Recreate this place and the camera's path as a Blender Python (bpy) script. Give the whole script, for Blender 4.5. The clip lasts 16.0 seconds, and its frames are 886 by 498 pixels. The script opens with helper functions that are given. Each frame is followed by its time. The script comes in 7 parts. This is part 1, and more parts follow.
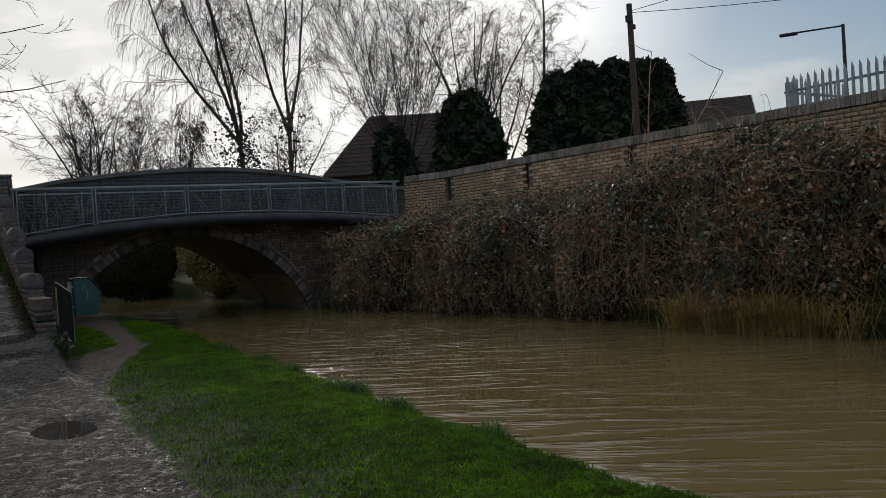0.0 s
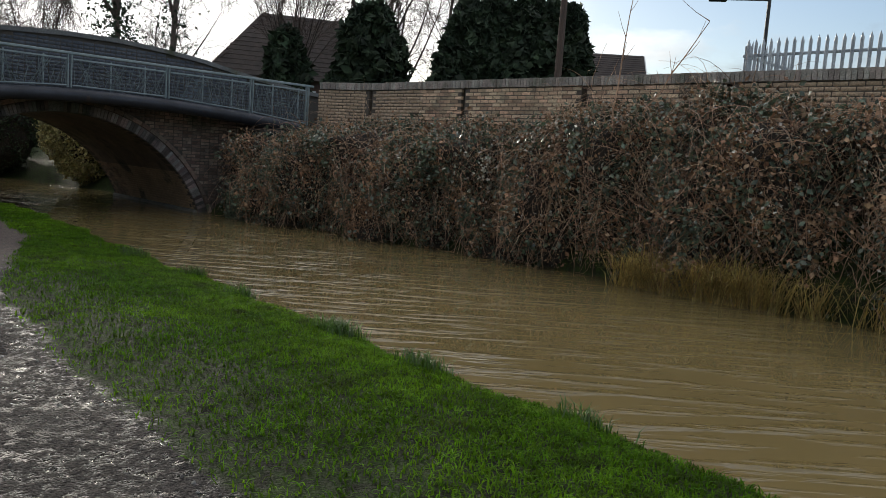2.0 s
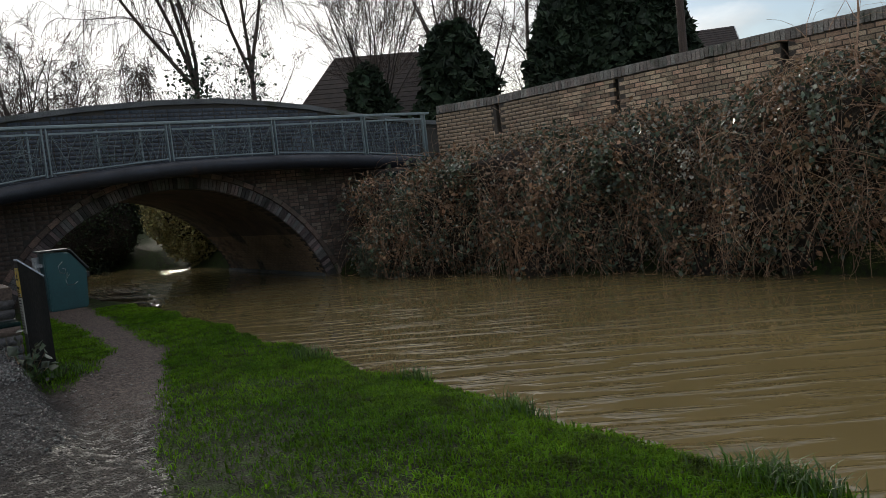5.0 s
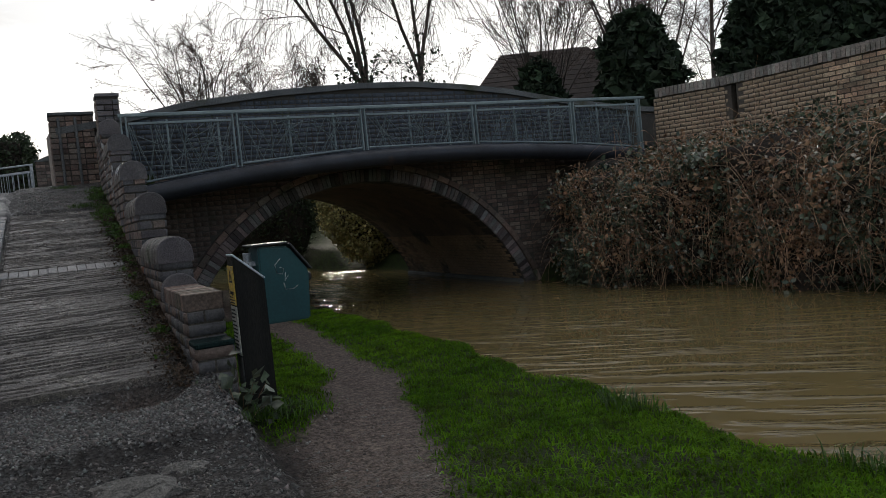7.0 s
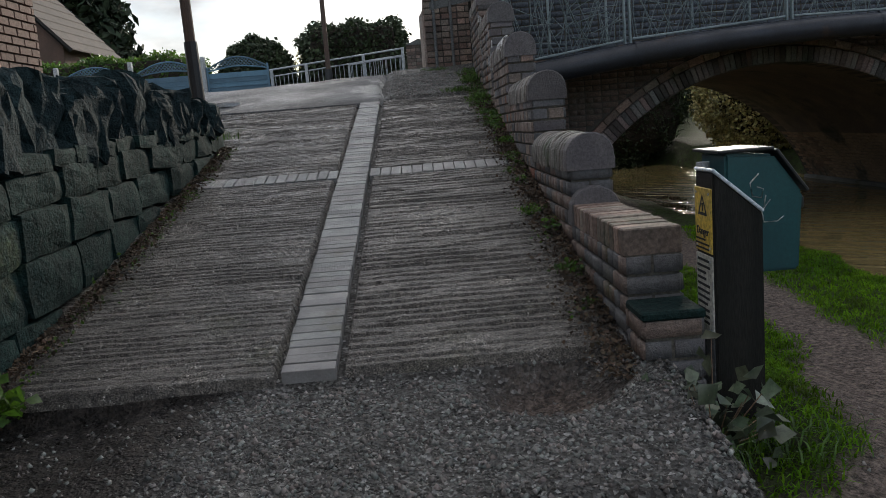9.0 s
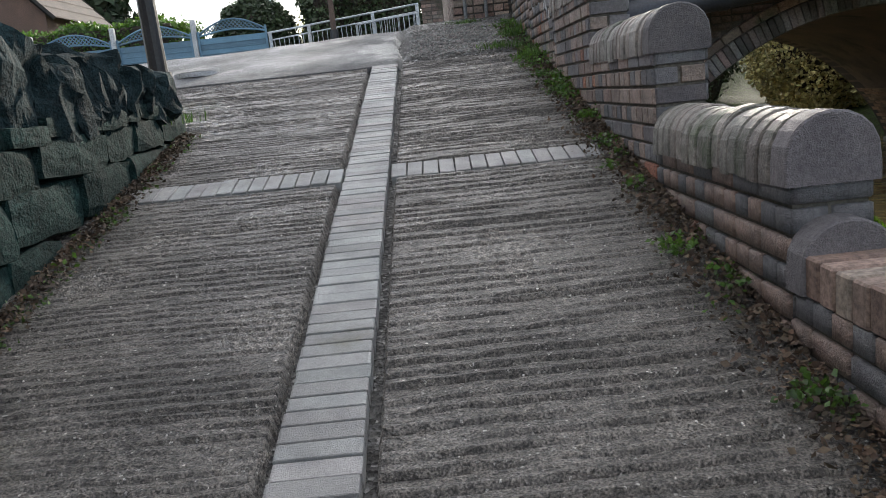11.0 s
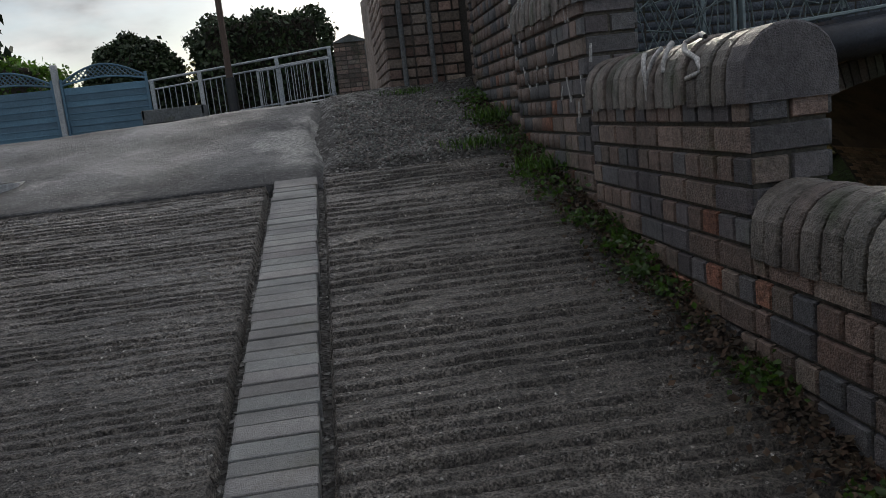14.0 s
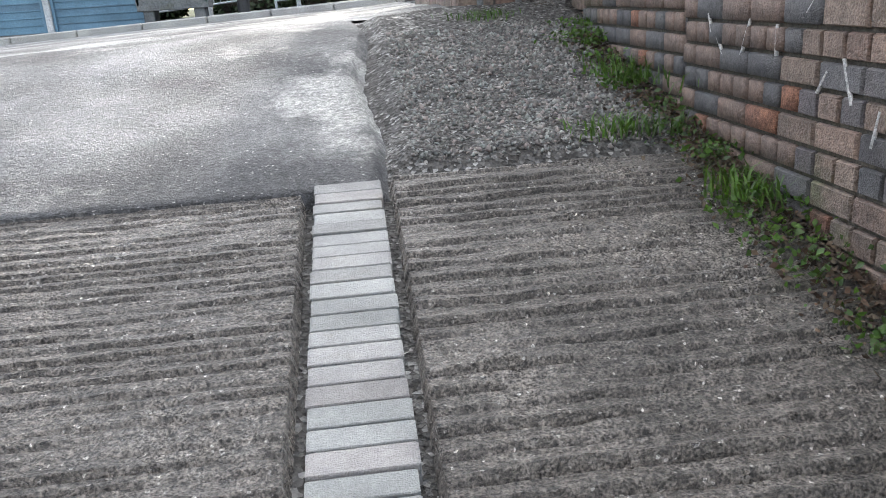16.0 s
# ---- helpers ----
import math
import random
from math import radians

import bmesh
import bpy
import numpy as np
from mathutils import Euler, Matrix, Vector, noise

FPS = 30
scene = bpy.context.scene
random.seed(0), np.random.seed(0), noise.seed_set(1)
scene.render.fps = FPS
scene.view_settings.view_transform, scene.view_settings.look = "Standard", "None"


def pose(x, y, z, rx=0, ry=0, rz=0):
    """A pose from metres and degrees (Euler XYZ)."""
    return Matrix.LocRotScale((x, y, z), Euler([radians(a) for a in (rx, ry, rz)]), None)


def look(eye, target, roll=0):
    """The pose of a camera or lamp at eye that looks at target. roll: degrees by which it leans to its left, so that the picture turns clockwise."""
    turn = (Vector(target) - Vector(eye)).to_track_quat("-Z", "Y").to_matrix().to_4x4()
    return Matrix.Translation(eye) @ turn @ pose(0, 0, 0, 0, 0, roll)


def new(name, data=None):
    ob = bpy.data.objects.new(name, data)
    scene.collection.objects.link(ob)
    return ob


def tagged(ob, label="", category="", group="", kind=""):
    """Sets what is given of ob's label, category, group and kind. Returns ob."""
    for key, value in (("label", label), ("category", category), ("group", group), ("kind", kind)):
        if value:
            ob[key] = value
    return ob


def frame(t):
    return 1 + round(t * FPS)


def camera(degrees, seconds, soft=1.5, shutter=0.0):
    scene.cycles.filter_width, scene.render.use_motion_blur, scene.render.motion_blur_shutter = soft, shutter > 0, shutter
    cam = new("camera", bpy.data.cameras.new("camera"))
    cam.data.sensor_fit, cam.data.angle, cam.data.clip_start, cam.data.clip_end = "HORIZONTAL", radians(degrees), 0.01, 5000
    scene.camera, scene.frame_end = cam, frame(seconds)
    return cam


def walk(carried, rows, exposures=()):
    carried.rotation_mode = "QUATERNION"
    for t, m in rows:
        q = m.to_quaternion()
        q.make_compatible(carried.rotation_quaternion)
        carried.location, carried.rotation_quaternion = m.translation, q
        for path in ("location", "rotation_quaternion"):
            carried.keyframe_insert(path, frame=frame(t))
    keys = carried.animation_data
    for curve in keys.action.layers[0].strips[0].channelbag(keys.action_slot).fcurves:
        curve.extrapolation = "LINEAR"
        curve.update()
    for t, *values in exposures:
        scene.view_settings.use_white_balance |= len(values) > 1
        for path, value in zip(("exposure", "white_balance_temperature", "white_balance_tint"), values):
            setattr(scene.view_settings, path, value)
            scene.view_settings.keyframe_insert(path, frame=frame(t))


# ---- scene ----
cam = camera(58.6, 16.0, soft=0.7)
PATH = [
    (0, (0.002, 0.784, 1.73), (1.073, 2.473, 1.7), -3.8),
    (0.5, (-0.066, 1.345, 1.703), (0.982, 3.049, 1.677), -3.0),
    (1, (-0.224, 1.737, 1.688), (0.805, 3.451, 1.632), -1.2),
    (1.5, (-0.321, 2.15, 1.661), (0.727, 3.849, 1.537), -0.4),
    (2, (-0.277, 2.651, 1.689), (1.07, 4.114, 1.472), 4.2),
    (2.5, (-0.168, 3.114, 1.682), (1.217, 4.541, 1.459), 0.1),
    (3, (-0.084, 3.658, 1.692), (1.291, 5.091, 1.451), -1.5),
    (3.5, (0.043, 4.137, 1.687), (1.407, 5.579, 1.446), -3.6),
    (4, (0.108, 4.66, 1.716), (1.467, 6.109, 1.487), -4.4),
    (4.5, (0.292, 5.248, 1.688), (1.621, 6.728, 1.482), -4.5),
    (4.7, (0.301, 5.415, 1.685), (1.562, 6.956, 1.501), -4.8),
    (6.8, (0.44, 7.874, 1.659), (1.435, 9.605, 1.557), -8.4),
    (7, (0.393, 8.113, 1.621), (1.264, 9.911, 1.515), -5.6),
    (7.5, (0.325, 8.602, 1.633), (0.764, 10.539, 1.401), -4.8),
    (8, (0.306, 9.127, 1.639), (0.4, 11.107, 1.372), -5.0),
    (8.5, (0.273, 9.612, 1.655), (0.328, 11.589, 1.364), -3.0),
    (9, (0.296, 10.137, 1.689), (0.328, 12.113, 1.382), -4.6),
    (9.2, (0.251, 10.362, 1.66), (0.274, 12.335, 1.338), -4.3),
    (11.3, (0.102, 12.483, 1.789), (0.093, 14.437, 1.364), -6.4),
    (11.5, (0.084, 12.692, 1.818), (0.084, 14.64, 1.363), -6.7),
    (12, (0.162, 13.158, 1.892), (0.275, 15.09, 1.389), -7.1),
    (12.5, (0.152, 13.59, 1.955), (0.275, 15.531, 1.492), -7.0),
    (13, (0.149, 14.03, 2.049), (0.383, 15.974, 1.637), -3.3),
    (13.5, (0.121, 14.44, 2.146), (0.349, 16.394, 1.783), -6.2),
    (14, (0.026, 14.831, 2.273), (0.245, 16.789, 1.928), -6.4),
    (14.5, (-0.048, 15.304, 2.377), (0.158, 17.259, 2.006), -7.1),
    (15, (-0.165, 15.672, 2.466), (0.037, 17.586, 1.923), -6.2),
    (15.5, (-0.143, 16.042, 2.558), (0.047, 17.946, 1.977), -6.1),
    (16, (-0.17, 16.405, 2.577), (0.009, 18.299, 1.959), -3.9),
]
EXPOSURES = [(0, -0.25), (1.5, 0.1), (2, 0.55), (2.5, 0.75), (3.5, 0.55), (4.5, 0.35), (7, 0.2), (7.6, 0.5), (8, 0.65), (9, 0.65), (11.3, 1.85), (12, 2.25), (12.5, 1.5), (13, 0.65), (13.5, 0.25), (14, 0.15), (14.5, 0.68), (15, 1.95), (15.5, 1.8), (16, 2.35)]
walk(cam, [(t, look(eye, target, roll)) for t, eye, target, roll in PATH], EXPOSURES)

# ---- light: a low winter sun behind broken cloud ----
SUN_AZ, SUN_EL = radians(19), radians(18)
world = bpy.data.worlds.new("sky")
scene.world = world
world.use_nodes = True


def build_sky():
    nt = world.node_tree
    N, L = nt.nodes, nt.links
    N.clear()
    out, bg = N.new("ShaderNodeOutputWorld"), N.new("ShaderNodeBackground")
    sky = N.new("ShaderNodeTexSky")
    sky.sky_type, sky.sun_disc = "NISHITA", False
    sky.sun_elevation, sky.sun_rotation = SUN_EL, SUN_AZ
    sky.air_density, sky.dust_density = 1.0, 1.0
    co = N.new("ShaderNodeTexCoord")
    # the blue behind the clouds
    blue = N.new("ShaderNodeMix")
    blue.data_type, blue.blend_type = "RGBA", "MULTIPLY"
    blue.inputs[0].default_value = 1
    L.new(sky.outputs[0], blue.inputs[6])
    blue.inputs[7].default_value = (0.085, 0.088, 0.094, 1)
    # cloud cover, stretched towards the horizon
    mp = N.new("ShaderNodeMapping")
    mp.inputs["Scale"].default_value = (1.0, 1.0, 2.6)
    mp.inputs["Location"].default_value = (0.35, 0.1, 0.2)
    L.new(co.outputs["Generated"], mp.inputs[0])
    n1 = N.new("ShaderNodeTexNoise")
    n1.inputs["Scale"].default_value, n1.inputs["Detail"].default_value, n1.inputs["Roughness"].default_value = 2.1, 7, 0.55
    L.new(mp.outputs[0], n1.inputs[0])
    cover = N.new("ShaderNodeValToRGB")
    cover.color_ramp.elements[0].position, cover.color_ramp.elements[1].position = 0.47, 0.6
    L.new(n1.outputs[0], cover.inputs[0])
    # how near a direction is to the sun
    dot = N.new("ShaderNodeVectorMath")
    dot.operation = "DOT_PRODUCT"
    dot.inputs[1].default_value = (math.sin(SUN_AZ) * math.cos(SUN_EL), math.cos(SUN_AZ) * math.cos(SUN_EL), math.sin(SUN_EL))
    L.new(co.outputs["Generated"], dot.inputs[0])
    glow = N.new("ShaderNodeMapRange")
    glow.interpolation_type = "SMOOTHSTEP"
    glow.inputs[1].default_value, glow.inputs[2].default_value = 0.8, 1.0
    glow.inputs[3].default_value, glow.inputs[4].default_value = 0.0, 1.0
    L.new(dot.outputs["Value"], glow.inputs[0])
    n2 = N.new("ShaderNodeTexNoise")
    n2.inputs["Scale"].default_value, n2.inputs["Detail"].default_value = 3.4, 8
    L.new(mp.outputs[0], n2.inputs[0])
    grey = N.new("ShaderNodeValToRGB")
    grey.color_ramp.elements[0].position, grey.color_ramp.elements[1].position = 0.38, 0.60
    grey.color_ramp.elements[0].color = (0.2, 0.2, 0.21, 1)
    grey.color_ramp.elements[1].color = (0.87, 0.855, 0.83, 1)
    L.new(n2.outputs[0], grey.inputs[0])
    lit = N.new("ShaderNodeMix")
    lit.data_type, lit.blend_type = "RGBA", "ADD"
    L.new(glow.outputs[0], lit.inputs[0])
    # an overcast sky is brighter overhead than at the horizon
    sep = N.new("ShaderNodeSeparateXYZ")
    L.new(co.outputs["Generated"], sep.inputs[0])
    high = N.new("ShaderNodeMapRange")
    high.inputs[1].default_value, high.inputs[2].default_value, high.inputs[3].default_value, high.inputs[4].default_value = 0.0, 1.0, 0.88, 2.1
    L.new(sep.outputs[2], high.inputs[0])
    dome = N.new("ShaderNodeVectorMath")
    dome.operation = "SCALE"
    L.new(grey.outputs[0], dome.inputs[0])
    L.new(high.outputs[0], dome.inputs["Scale"])
    L.new(dome.outputs[0], lit.inputs[6])
    lit.inputs[7].default_value = (0.75, 0.74, 0.71, 1)
    both = N.new("ShaderNodeMix")
    both.data_type = "RGBA"
    full = N.new("ShaderNodeMath")
    full.operation = "MAXIMUM"
    wide = N.new("ShaderNodeMapRange")
    wide.inputs[1].default_value, wide.inputs[2].default_value = 0.84, 0.96
    L.new(dot.outputs["Value"], wide.inputs[0])
    L.new(cover.outputs[0], full.inputs[0])
    L.new(wide.outputs[0], full.inputs[1])
    L.new(full.outputs[0], both.inputs[0])
    L.new(blue.outputs[2], both.inputs[6])
    L.new(lit.outputs[2], both.inputs[7])
    L.new(both.outputs[2], bg.inputs[0])
    bg.inputs[1].default_value = 1.0
    L.new(bg.outputs[0], out.inputs[0])


build_sky()
sun = new("sun", bpy.data.lights.new("sun", "SUN"))
sun.data.energy, sun.data.angle, sun.data.color = 2.3, radians(8), (1.0, 0.92, 0.79)
sun.matrix_world = look((math.sin(SUN_AZ) * 60, math.cos(SUN_AZ) * 60, math.tan(SUN_EL) * 60), (0, 0, 0))

# ---- materials ----


def mat(name, c1, c2, scale=3.0, fine=60.0, rough=0.85, rough_hi=None, bump=0.4, dist=0.01, rand=0.0, island=False,
        stain=None, stain_scale=1.2, stain_at=0.58, metal=0.0, spec=0.5, hue=0.25, grain=0.4, speck=None, speck_scale=110.0, speck_at=0.86, stretch=(1, 1, 1), grit=0.0):
    """A two-scale procedural surface. rand: how far pieces differ in brightness. stain: a third colour in patches."""
    m = bpy.data.materials.new(name)
    m.use_nodes = True
    nt = m.node_tree
    N, L = nt.nodes, nt.links
    b = N["Principled BSDF"]
    geo = N.new("ShaderNodeNewGeometry")
    mp = N.new("ShaderNodeMapping")
    mp.inputs["Scale"].default_value = stretch
    L.new(geo.outputs["Position"], mp.inputs[0])

    def nz(s, detail=4, r=0.6):
        n = N.new("ShaderNodeTexNoise")
        n.inputs["Scale"].default_value, n.inputs["Detail"].default_value, n.inputs["Roughness"].default_value = s, detail, r
        L.new(mp.outputs[0], n.inputs[0])
        return n.outputs[0]

    def mix(fac, a, c, blend="MIX"):
        x = N.new("ShaderNodeMix")
        x.data_type, x.blend_type = "RGBA", blend
        for v, s in ((fac, 0), (a, 6), (c, 7)):
            if isinstance(v, (float, int)):
                x.inputs[s].default_value = v
            elif isinstance(v, tuple):
                x.inputs[s].default_value = (*v[:3], 1)
            else:
                L.new(v, x.inputs[s])
        return x.outputs[2]

    def span(v, lo, hi, a=0.0, c=1.0):
        x = N.new("ShaderNodeMapRange")
        x.inputs[1].default_value, x.inputs[2].default_value, x.inputs[3].default_value, x.inputs[4].default_value = lo, hi, a, c
        L.new(v, x.inputs[0])
        return x.outputs[0]

    big, small = nz(scale), nz(fine, 5, 0.7)
    col = mix(span(big, 0.35, 0.65), c1, c2)
    if stain:
        col = mix(span(nz(stain_scale, 6, 0.65), stain_at, stain_at + 0.1), col, stain)
    if speck:
        vo = N.new("ShaderNodeTexVoronoi")
        vo.inputs["Scale"].default_value = speck_scale
        L.new(mp.outputs[0], vo.inputs[0])
        sp = N.new("ShaderNodeSeparateColor")
        L.new(vo.outputs["Color"], sp.inputs[0])
        col = mix(span(sp.outputs[0], speck_at, speck_at + 0.02), col, speck)
    shade = N.new("ShaderNodeCombineColor")
    v = span(small, 0.36, 0.64, 1 - grain, 1 + grain)
    for i in range(3):
        L.new(v, shade.inputs[i])
    col = mix(1.0, col, shade.outputs[0], "MULTIPLY")
    if grit:
        gn = nz(fine * 3.4, 2, 0.6)
        gs = N.new("ShaderNodeCombineColor")
        gv = span(gn, 0.36, 0.64, 1 - grit, 1 + grit)
        for i in range(3):
            L.new(gv, gs.inputs[i])
        col = mix(1.0, col, gs.outputs[0], "MULTIPLY")
    if rand:
        if island:
            r = geo.outputs["Random Per Island"]
        else:
            r = N.new("ShaderNodeObjectInfo").outputs["Random"]
        k = N.new("ShaderNodeCombineColor")
        w = N.new("ShaderNodeMath")
        w.operation = "FRACT"
        w2 = N.new("ShaderNodeMath")
        w2.operation = "MULTIPLY"
        w2.inputs[1].default_value = 7.31
        L.new(r, w2.inputs[0])
        L.new(w2.outputs[0], w.inputs[0])
        vv = span(w.outputs[0], 0, 1, 1 - rand * hue, 1 + rand * hue)
        base = N.new("ShaderNodeCombineColor")
        for i in range(3):
            L.new(span(r, 0, 1, 1 - rand, 1 + rand), base.inputs[i])
        col = mix(1.0, col, base.outputs[0], "MULTIPLY")
        k.inputs[0].default_value = 1.0
        L.new(vv, k.inputs[1])
        L.new(vv, k.inputs[2])
        col = mix(1.0, col, k.outputs[0], "MULTIPLY")
    L.new(col, b.inputs["Base Color"])
    if rough_hi is None:
        b.inputs["Roughness"].default_value = rough
    else:
        L.new(span(big, 0.35, 0.65, rough, rough_hi), b.inputs["Roughness"])
    b.inputs["Metallic"].default_value = metal
    b.inputs["Specular IOR Level"].default_value = spec
    if bump:
        bp = N.new("ShaderNodeBump")
        bp.inputs["Strength"].default_value, bp.inputs["Distance"].default_value = bump, dist
        L.new(small, bp.inputs["Height"])
        if grit:
            b2 = N.new("ShaderNodeBump")
            b2.inputs["Strength"].default_value, b2.inputs["Distance"].default_value = 0.9, 0.008
            L.new(gn, b2.inputs["Height"])
            L.new(b2.outputs[0], bp.inputs["Normal"])
        L.new(bp.outputs[0], b.inputs["Normal"])
    return m


# mortar of the buff wall, with the shade of the joints in its colour
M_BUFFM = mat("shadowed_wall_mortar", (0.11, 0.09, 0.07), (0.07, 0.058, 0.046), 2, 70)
M_BUFF = mat("buff_brick", (0.58, 0.42, 0.28), (0.44, 0.31, 0.205), 1.5, 45, rand=0.4, stain=(0.14, 0.11, 0.08), stain_at=0.6)
M_BUFFCAP = mat("brick_coping_grey", (0.33, 0.29, 0.25), (0.22, 0.195, 0.17), 2, 45, rand=0.3, stain=(0.12, 0.12, 0.09))
M_MORTAR = mat("lime_mortar", (0.13, 0.115, 0.095), (0.08, 0.072, 0.06), 2, 70, stain=(0.07, 0.07, 0.045))
M_DARKMORTAR = mat("sooty_mortar_and_slot_shade", (0.08, 0.07, 0.06), (0.05, 0.045, 0.04), 2, 70, stain=(0.04, 0.05, 0.025))
M_BLUE = mat("blue_engineering_brick", (0.16, 0.148, 0.15), (0.105, 0.098, 0.104), 3, 60, grit=0.1, grain=0.25, rough=0.5, rough_hi=0.75, rand=0.3, stain=(0.12, 0.115, 0.09), stain_at=0.62)
M_MIXED = mat("weathered_brown_brick", (0.255, 0.18, 0.145), (0.175, 0.135, 0.115), 4, 40, grit=0.15, grain=0.3, bump=0.5, rand=0.25, stain=(0.10, 0.105, 0.06), stain_at=0.6, rough=0.42, rough_hi=0.7)
M_REDB = mat("red_brick", (0.34, 0.15, 0.095), (0.22, 0.11, 0.08), 5, 55, rand=0.25, grit=0.25, stain=(0.12, 0.10, 0.08))
M_COPEBRICK = mat("grey_brown_coping_brick", (0.22, 0.19, 0.165), (0.125, 0.11, 0.098), 6, 40, grain=0.3, grit=0.15, bump=0.5, rand=0.3, stain=(0.08, 0.088, 0.055), stain_scale=3, stain_at=0.56, rough=0.42, rough_hi=0.65)
M_SOOT = mat("sooty_brown_brick", (0.23, 0.165, 0.13), (0.13, 0.105, 0.09), 1.5, 50, rand=0.45, stain=(0.06, 0.07, 0.045), stain_at=0.57)
M_HOUSEB = mat("house_red_brick", (0.15, 0.09, 0.07), (0.11, 0.07, 0.056), 2, 50, rand=0.3, island=True)
M_STONE = mat("green_grey_stone", (0.015, 0.036, 0.033), (0.009, 0.021, 0.02), 4, 22, grit=0.3, rand=0.16, spec=0.15, bump=0.8, dist=0.02, stain=(0.045, 0.055, 0.028), stain_at=0.62)
M_STONECAP = mat("slate_grey_coping_stone", (0.019, 0.035, 0.038), (0.011, 0.021, 0.024), 5, 24, grit=0.3, rand=0.2, spec=0.15, bump=1.0, dist=0.025, stain=(0.035, 0.045, 0.03), stain_at=0.64)
M_RAMP = mat("worn_concrete", (0.155, 0.138, 0.122), (0.075, 0.067, 0.059), 2.2, 45, grain=0.6, grit=0.75, rough=0.22, rough_hi=0.5, bump=1.0, dist=0.02, stain=(0.10, 0.095, 0.07), stain_scale=0.9, stain_at=0.6, speck=(0.42, 0.4, 0.37), speck_scale=150, speck_at=0.978)
M_PAVER = mat("blue_grey_paver", (0.32, 0.315, 0.305), (0.235, 0.23, 0.225), 5, 80, rough=0.42, rough_hi=0.65, rand=0.16, grit=0.12, bump=0.2, dist=0.004, grain=0.13, stain=(0.22, 0.21, 0.18), stain_scale=3)
M_ASPHALT = mat("wet_asphalt", (0.105, 0.105, 0.108), (0.05, 0.05, 0.053), 1.3, 45, rough=0.35, rough_hi=0.7, spec=0.45, grit=0.55, grain=0.5, bump=0.9, dist=0.015, stain=(0.32, 0.315, 0.3), stain_scale=1.1, stain_at=0.51, speck=(0.3, 0.29, 0.28), speck_scale=140, speck_at=0.975)
M_STEEL = mat("painted_steel_grey_green", (0.26, 0.32, 0.33), (0.19, 0.24, 0.25), 3, 60, grain=0.15, rough=0.45, rough_hi=0.6, bump=0.1)
M_PIPE = mat("dark_painted_pipe", (0.02, 0.024, 0.035), (0.012, 0.014, 0.02), 2, 50, rough=0.38, rough_hi=0.6, spec=0.5, bump=0.2, stain=(0.09, 0.05, 0.035), stain_at=0.6)
M_PARAPET = mat("blue_black_parapet_brick", (0.115, 0.14, 0.17), (0.072, 0.09, 0.11), 1.5, 50, rand=0.25)
M_COPING = mat("weathered_stone_coping", (0.15, 0.155, 0.155), (0.09, 0.095, 0.098), 1.5, 50, stain=(0.07, 0.075, 0.05))
M_RODS = mat("dull_grey_green_rods", (0.15, 0.185, 0.19), (0.10, 0.13, 0.135), 3, 60, rough=0.55, bump=0)
M_WOODDARK = mat("dark_stained_timber", (0.018, 0.017, 0.015), (0.011, 0.011, 0.010), 3, 40, rough=0.7, spec=0.25, stretch=(6, 6, 0.6), stain=(0.06, 0.075, 0.04), stain_at=0.62)
M_BARK = mat("grey_brown_bark", (0.075, 0.06, 0.05), (0.045, 0.038, 0.033), 3, 40, rough=0.9)
M_BIRCH = mat("pale_birch_bark", (0.13, 0.10, 0.085), (0.07, 0.05, 0.042), 2, 30, rough=0.8)
M_TWIG = mat("red_brown_twig", (0.075, 0.05, 0.04), (0.05, 0.036, 0.03), 3, 40, rough=0.9, bump=0)

# ---- mesh helpers ----


def under(ob, parent):
    """Make ob a part of parent without moving it."""
    if parent:
        back = parent.matrix_basis
        if parent.parent:
            back = parent.parent.matrix_basis @ parent.matrix_parent_inverse @ parent.matrix_basis
        ob.parent, ob.matrix_parent_inverse = parent, back.inverted()
    return ob


def mesh_ob(name, verts, faces, material, parent=None, smooth=False):
    me = bpy.data.meshes.new(name)
    me.from_pydata([tuple(map(float, v)) for v in verts], [], [tuple(map(int, f)) for f in faces])
    me.materials.append(material)
    if smooth:
        me.polygons.foreach_set("use_smooth", [True] * len(me.polygons))
    me.update()
    return under(new(name, me), parent)


def part(name, bm, material, parent, label=""):
    me = bpy.data.meshes.new(name)
    bm.to_mesh(me)
    bm.free()
    me.materials.append(material)
    return tagged(under(new(name, me), parent), label)


def thing(name, at=(0, 0, 0), label="", category="", group="", kind=""):
    ob = new(name)
    ob.empty_display_size = 0.2
    ob.matrix_basis = Matrix.Translation(at)
    return tagged(ob, label, category, group, kind)


def box_bm(size, at=(0, 0, 0), bevel=0.0, bm=None, rot=None, segs=1):
    own = bmesh.new()
    bmesh.ops.create_cube(own, size=1)
    bmesh.ops.scale(own, vec=size, verts=own.verts)
    if bevel:
        bmesh.ops.bevel(own, geom=own.edges[:], offset=bevel, segments=segs, affect="EDGES", profile=0.5)
    if rot:
        own.transform(Euler([radians(a) for a in rot]).to_matrix().to_4x4())
    own.transform(Matrix.Translation(at))
    if bm is None:
        return own
    me = bpy.data.meshes.new("tmp")
    own.to_mesh(me)
    own.free()
    bm.from_mesh(me)
    bpy.data.meshes.remove(me)
    return bm


def rod_bm(a, b, r, sides=8, bm=None, r2=None):
    bm = bm or bmesh.new()
    a, b = Vector(a), Vector(b)
    m = Matrix.Translation((a + b) / 2) @ (b - a).to_track_quat("Z", "Y").to_matrix().to_4x4()
    bmesh.ops.create_cone(bm, cap_ends=True, segments=sides, radius1=r, radius2=r if r2 is None else r2, depth=(b - a).length, matrix=m)
    return bm


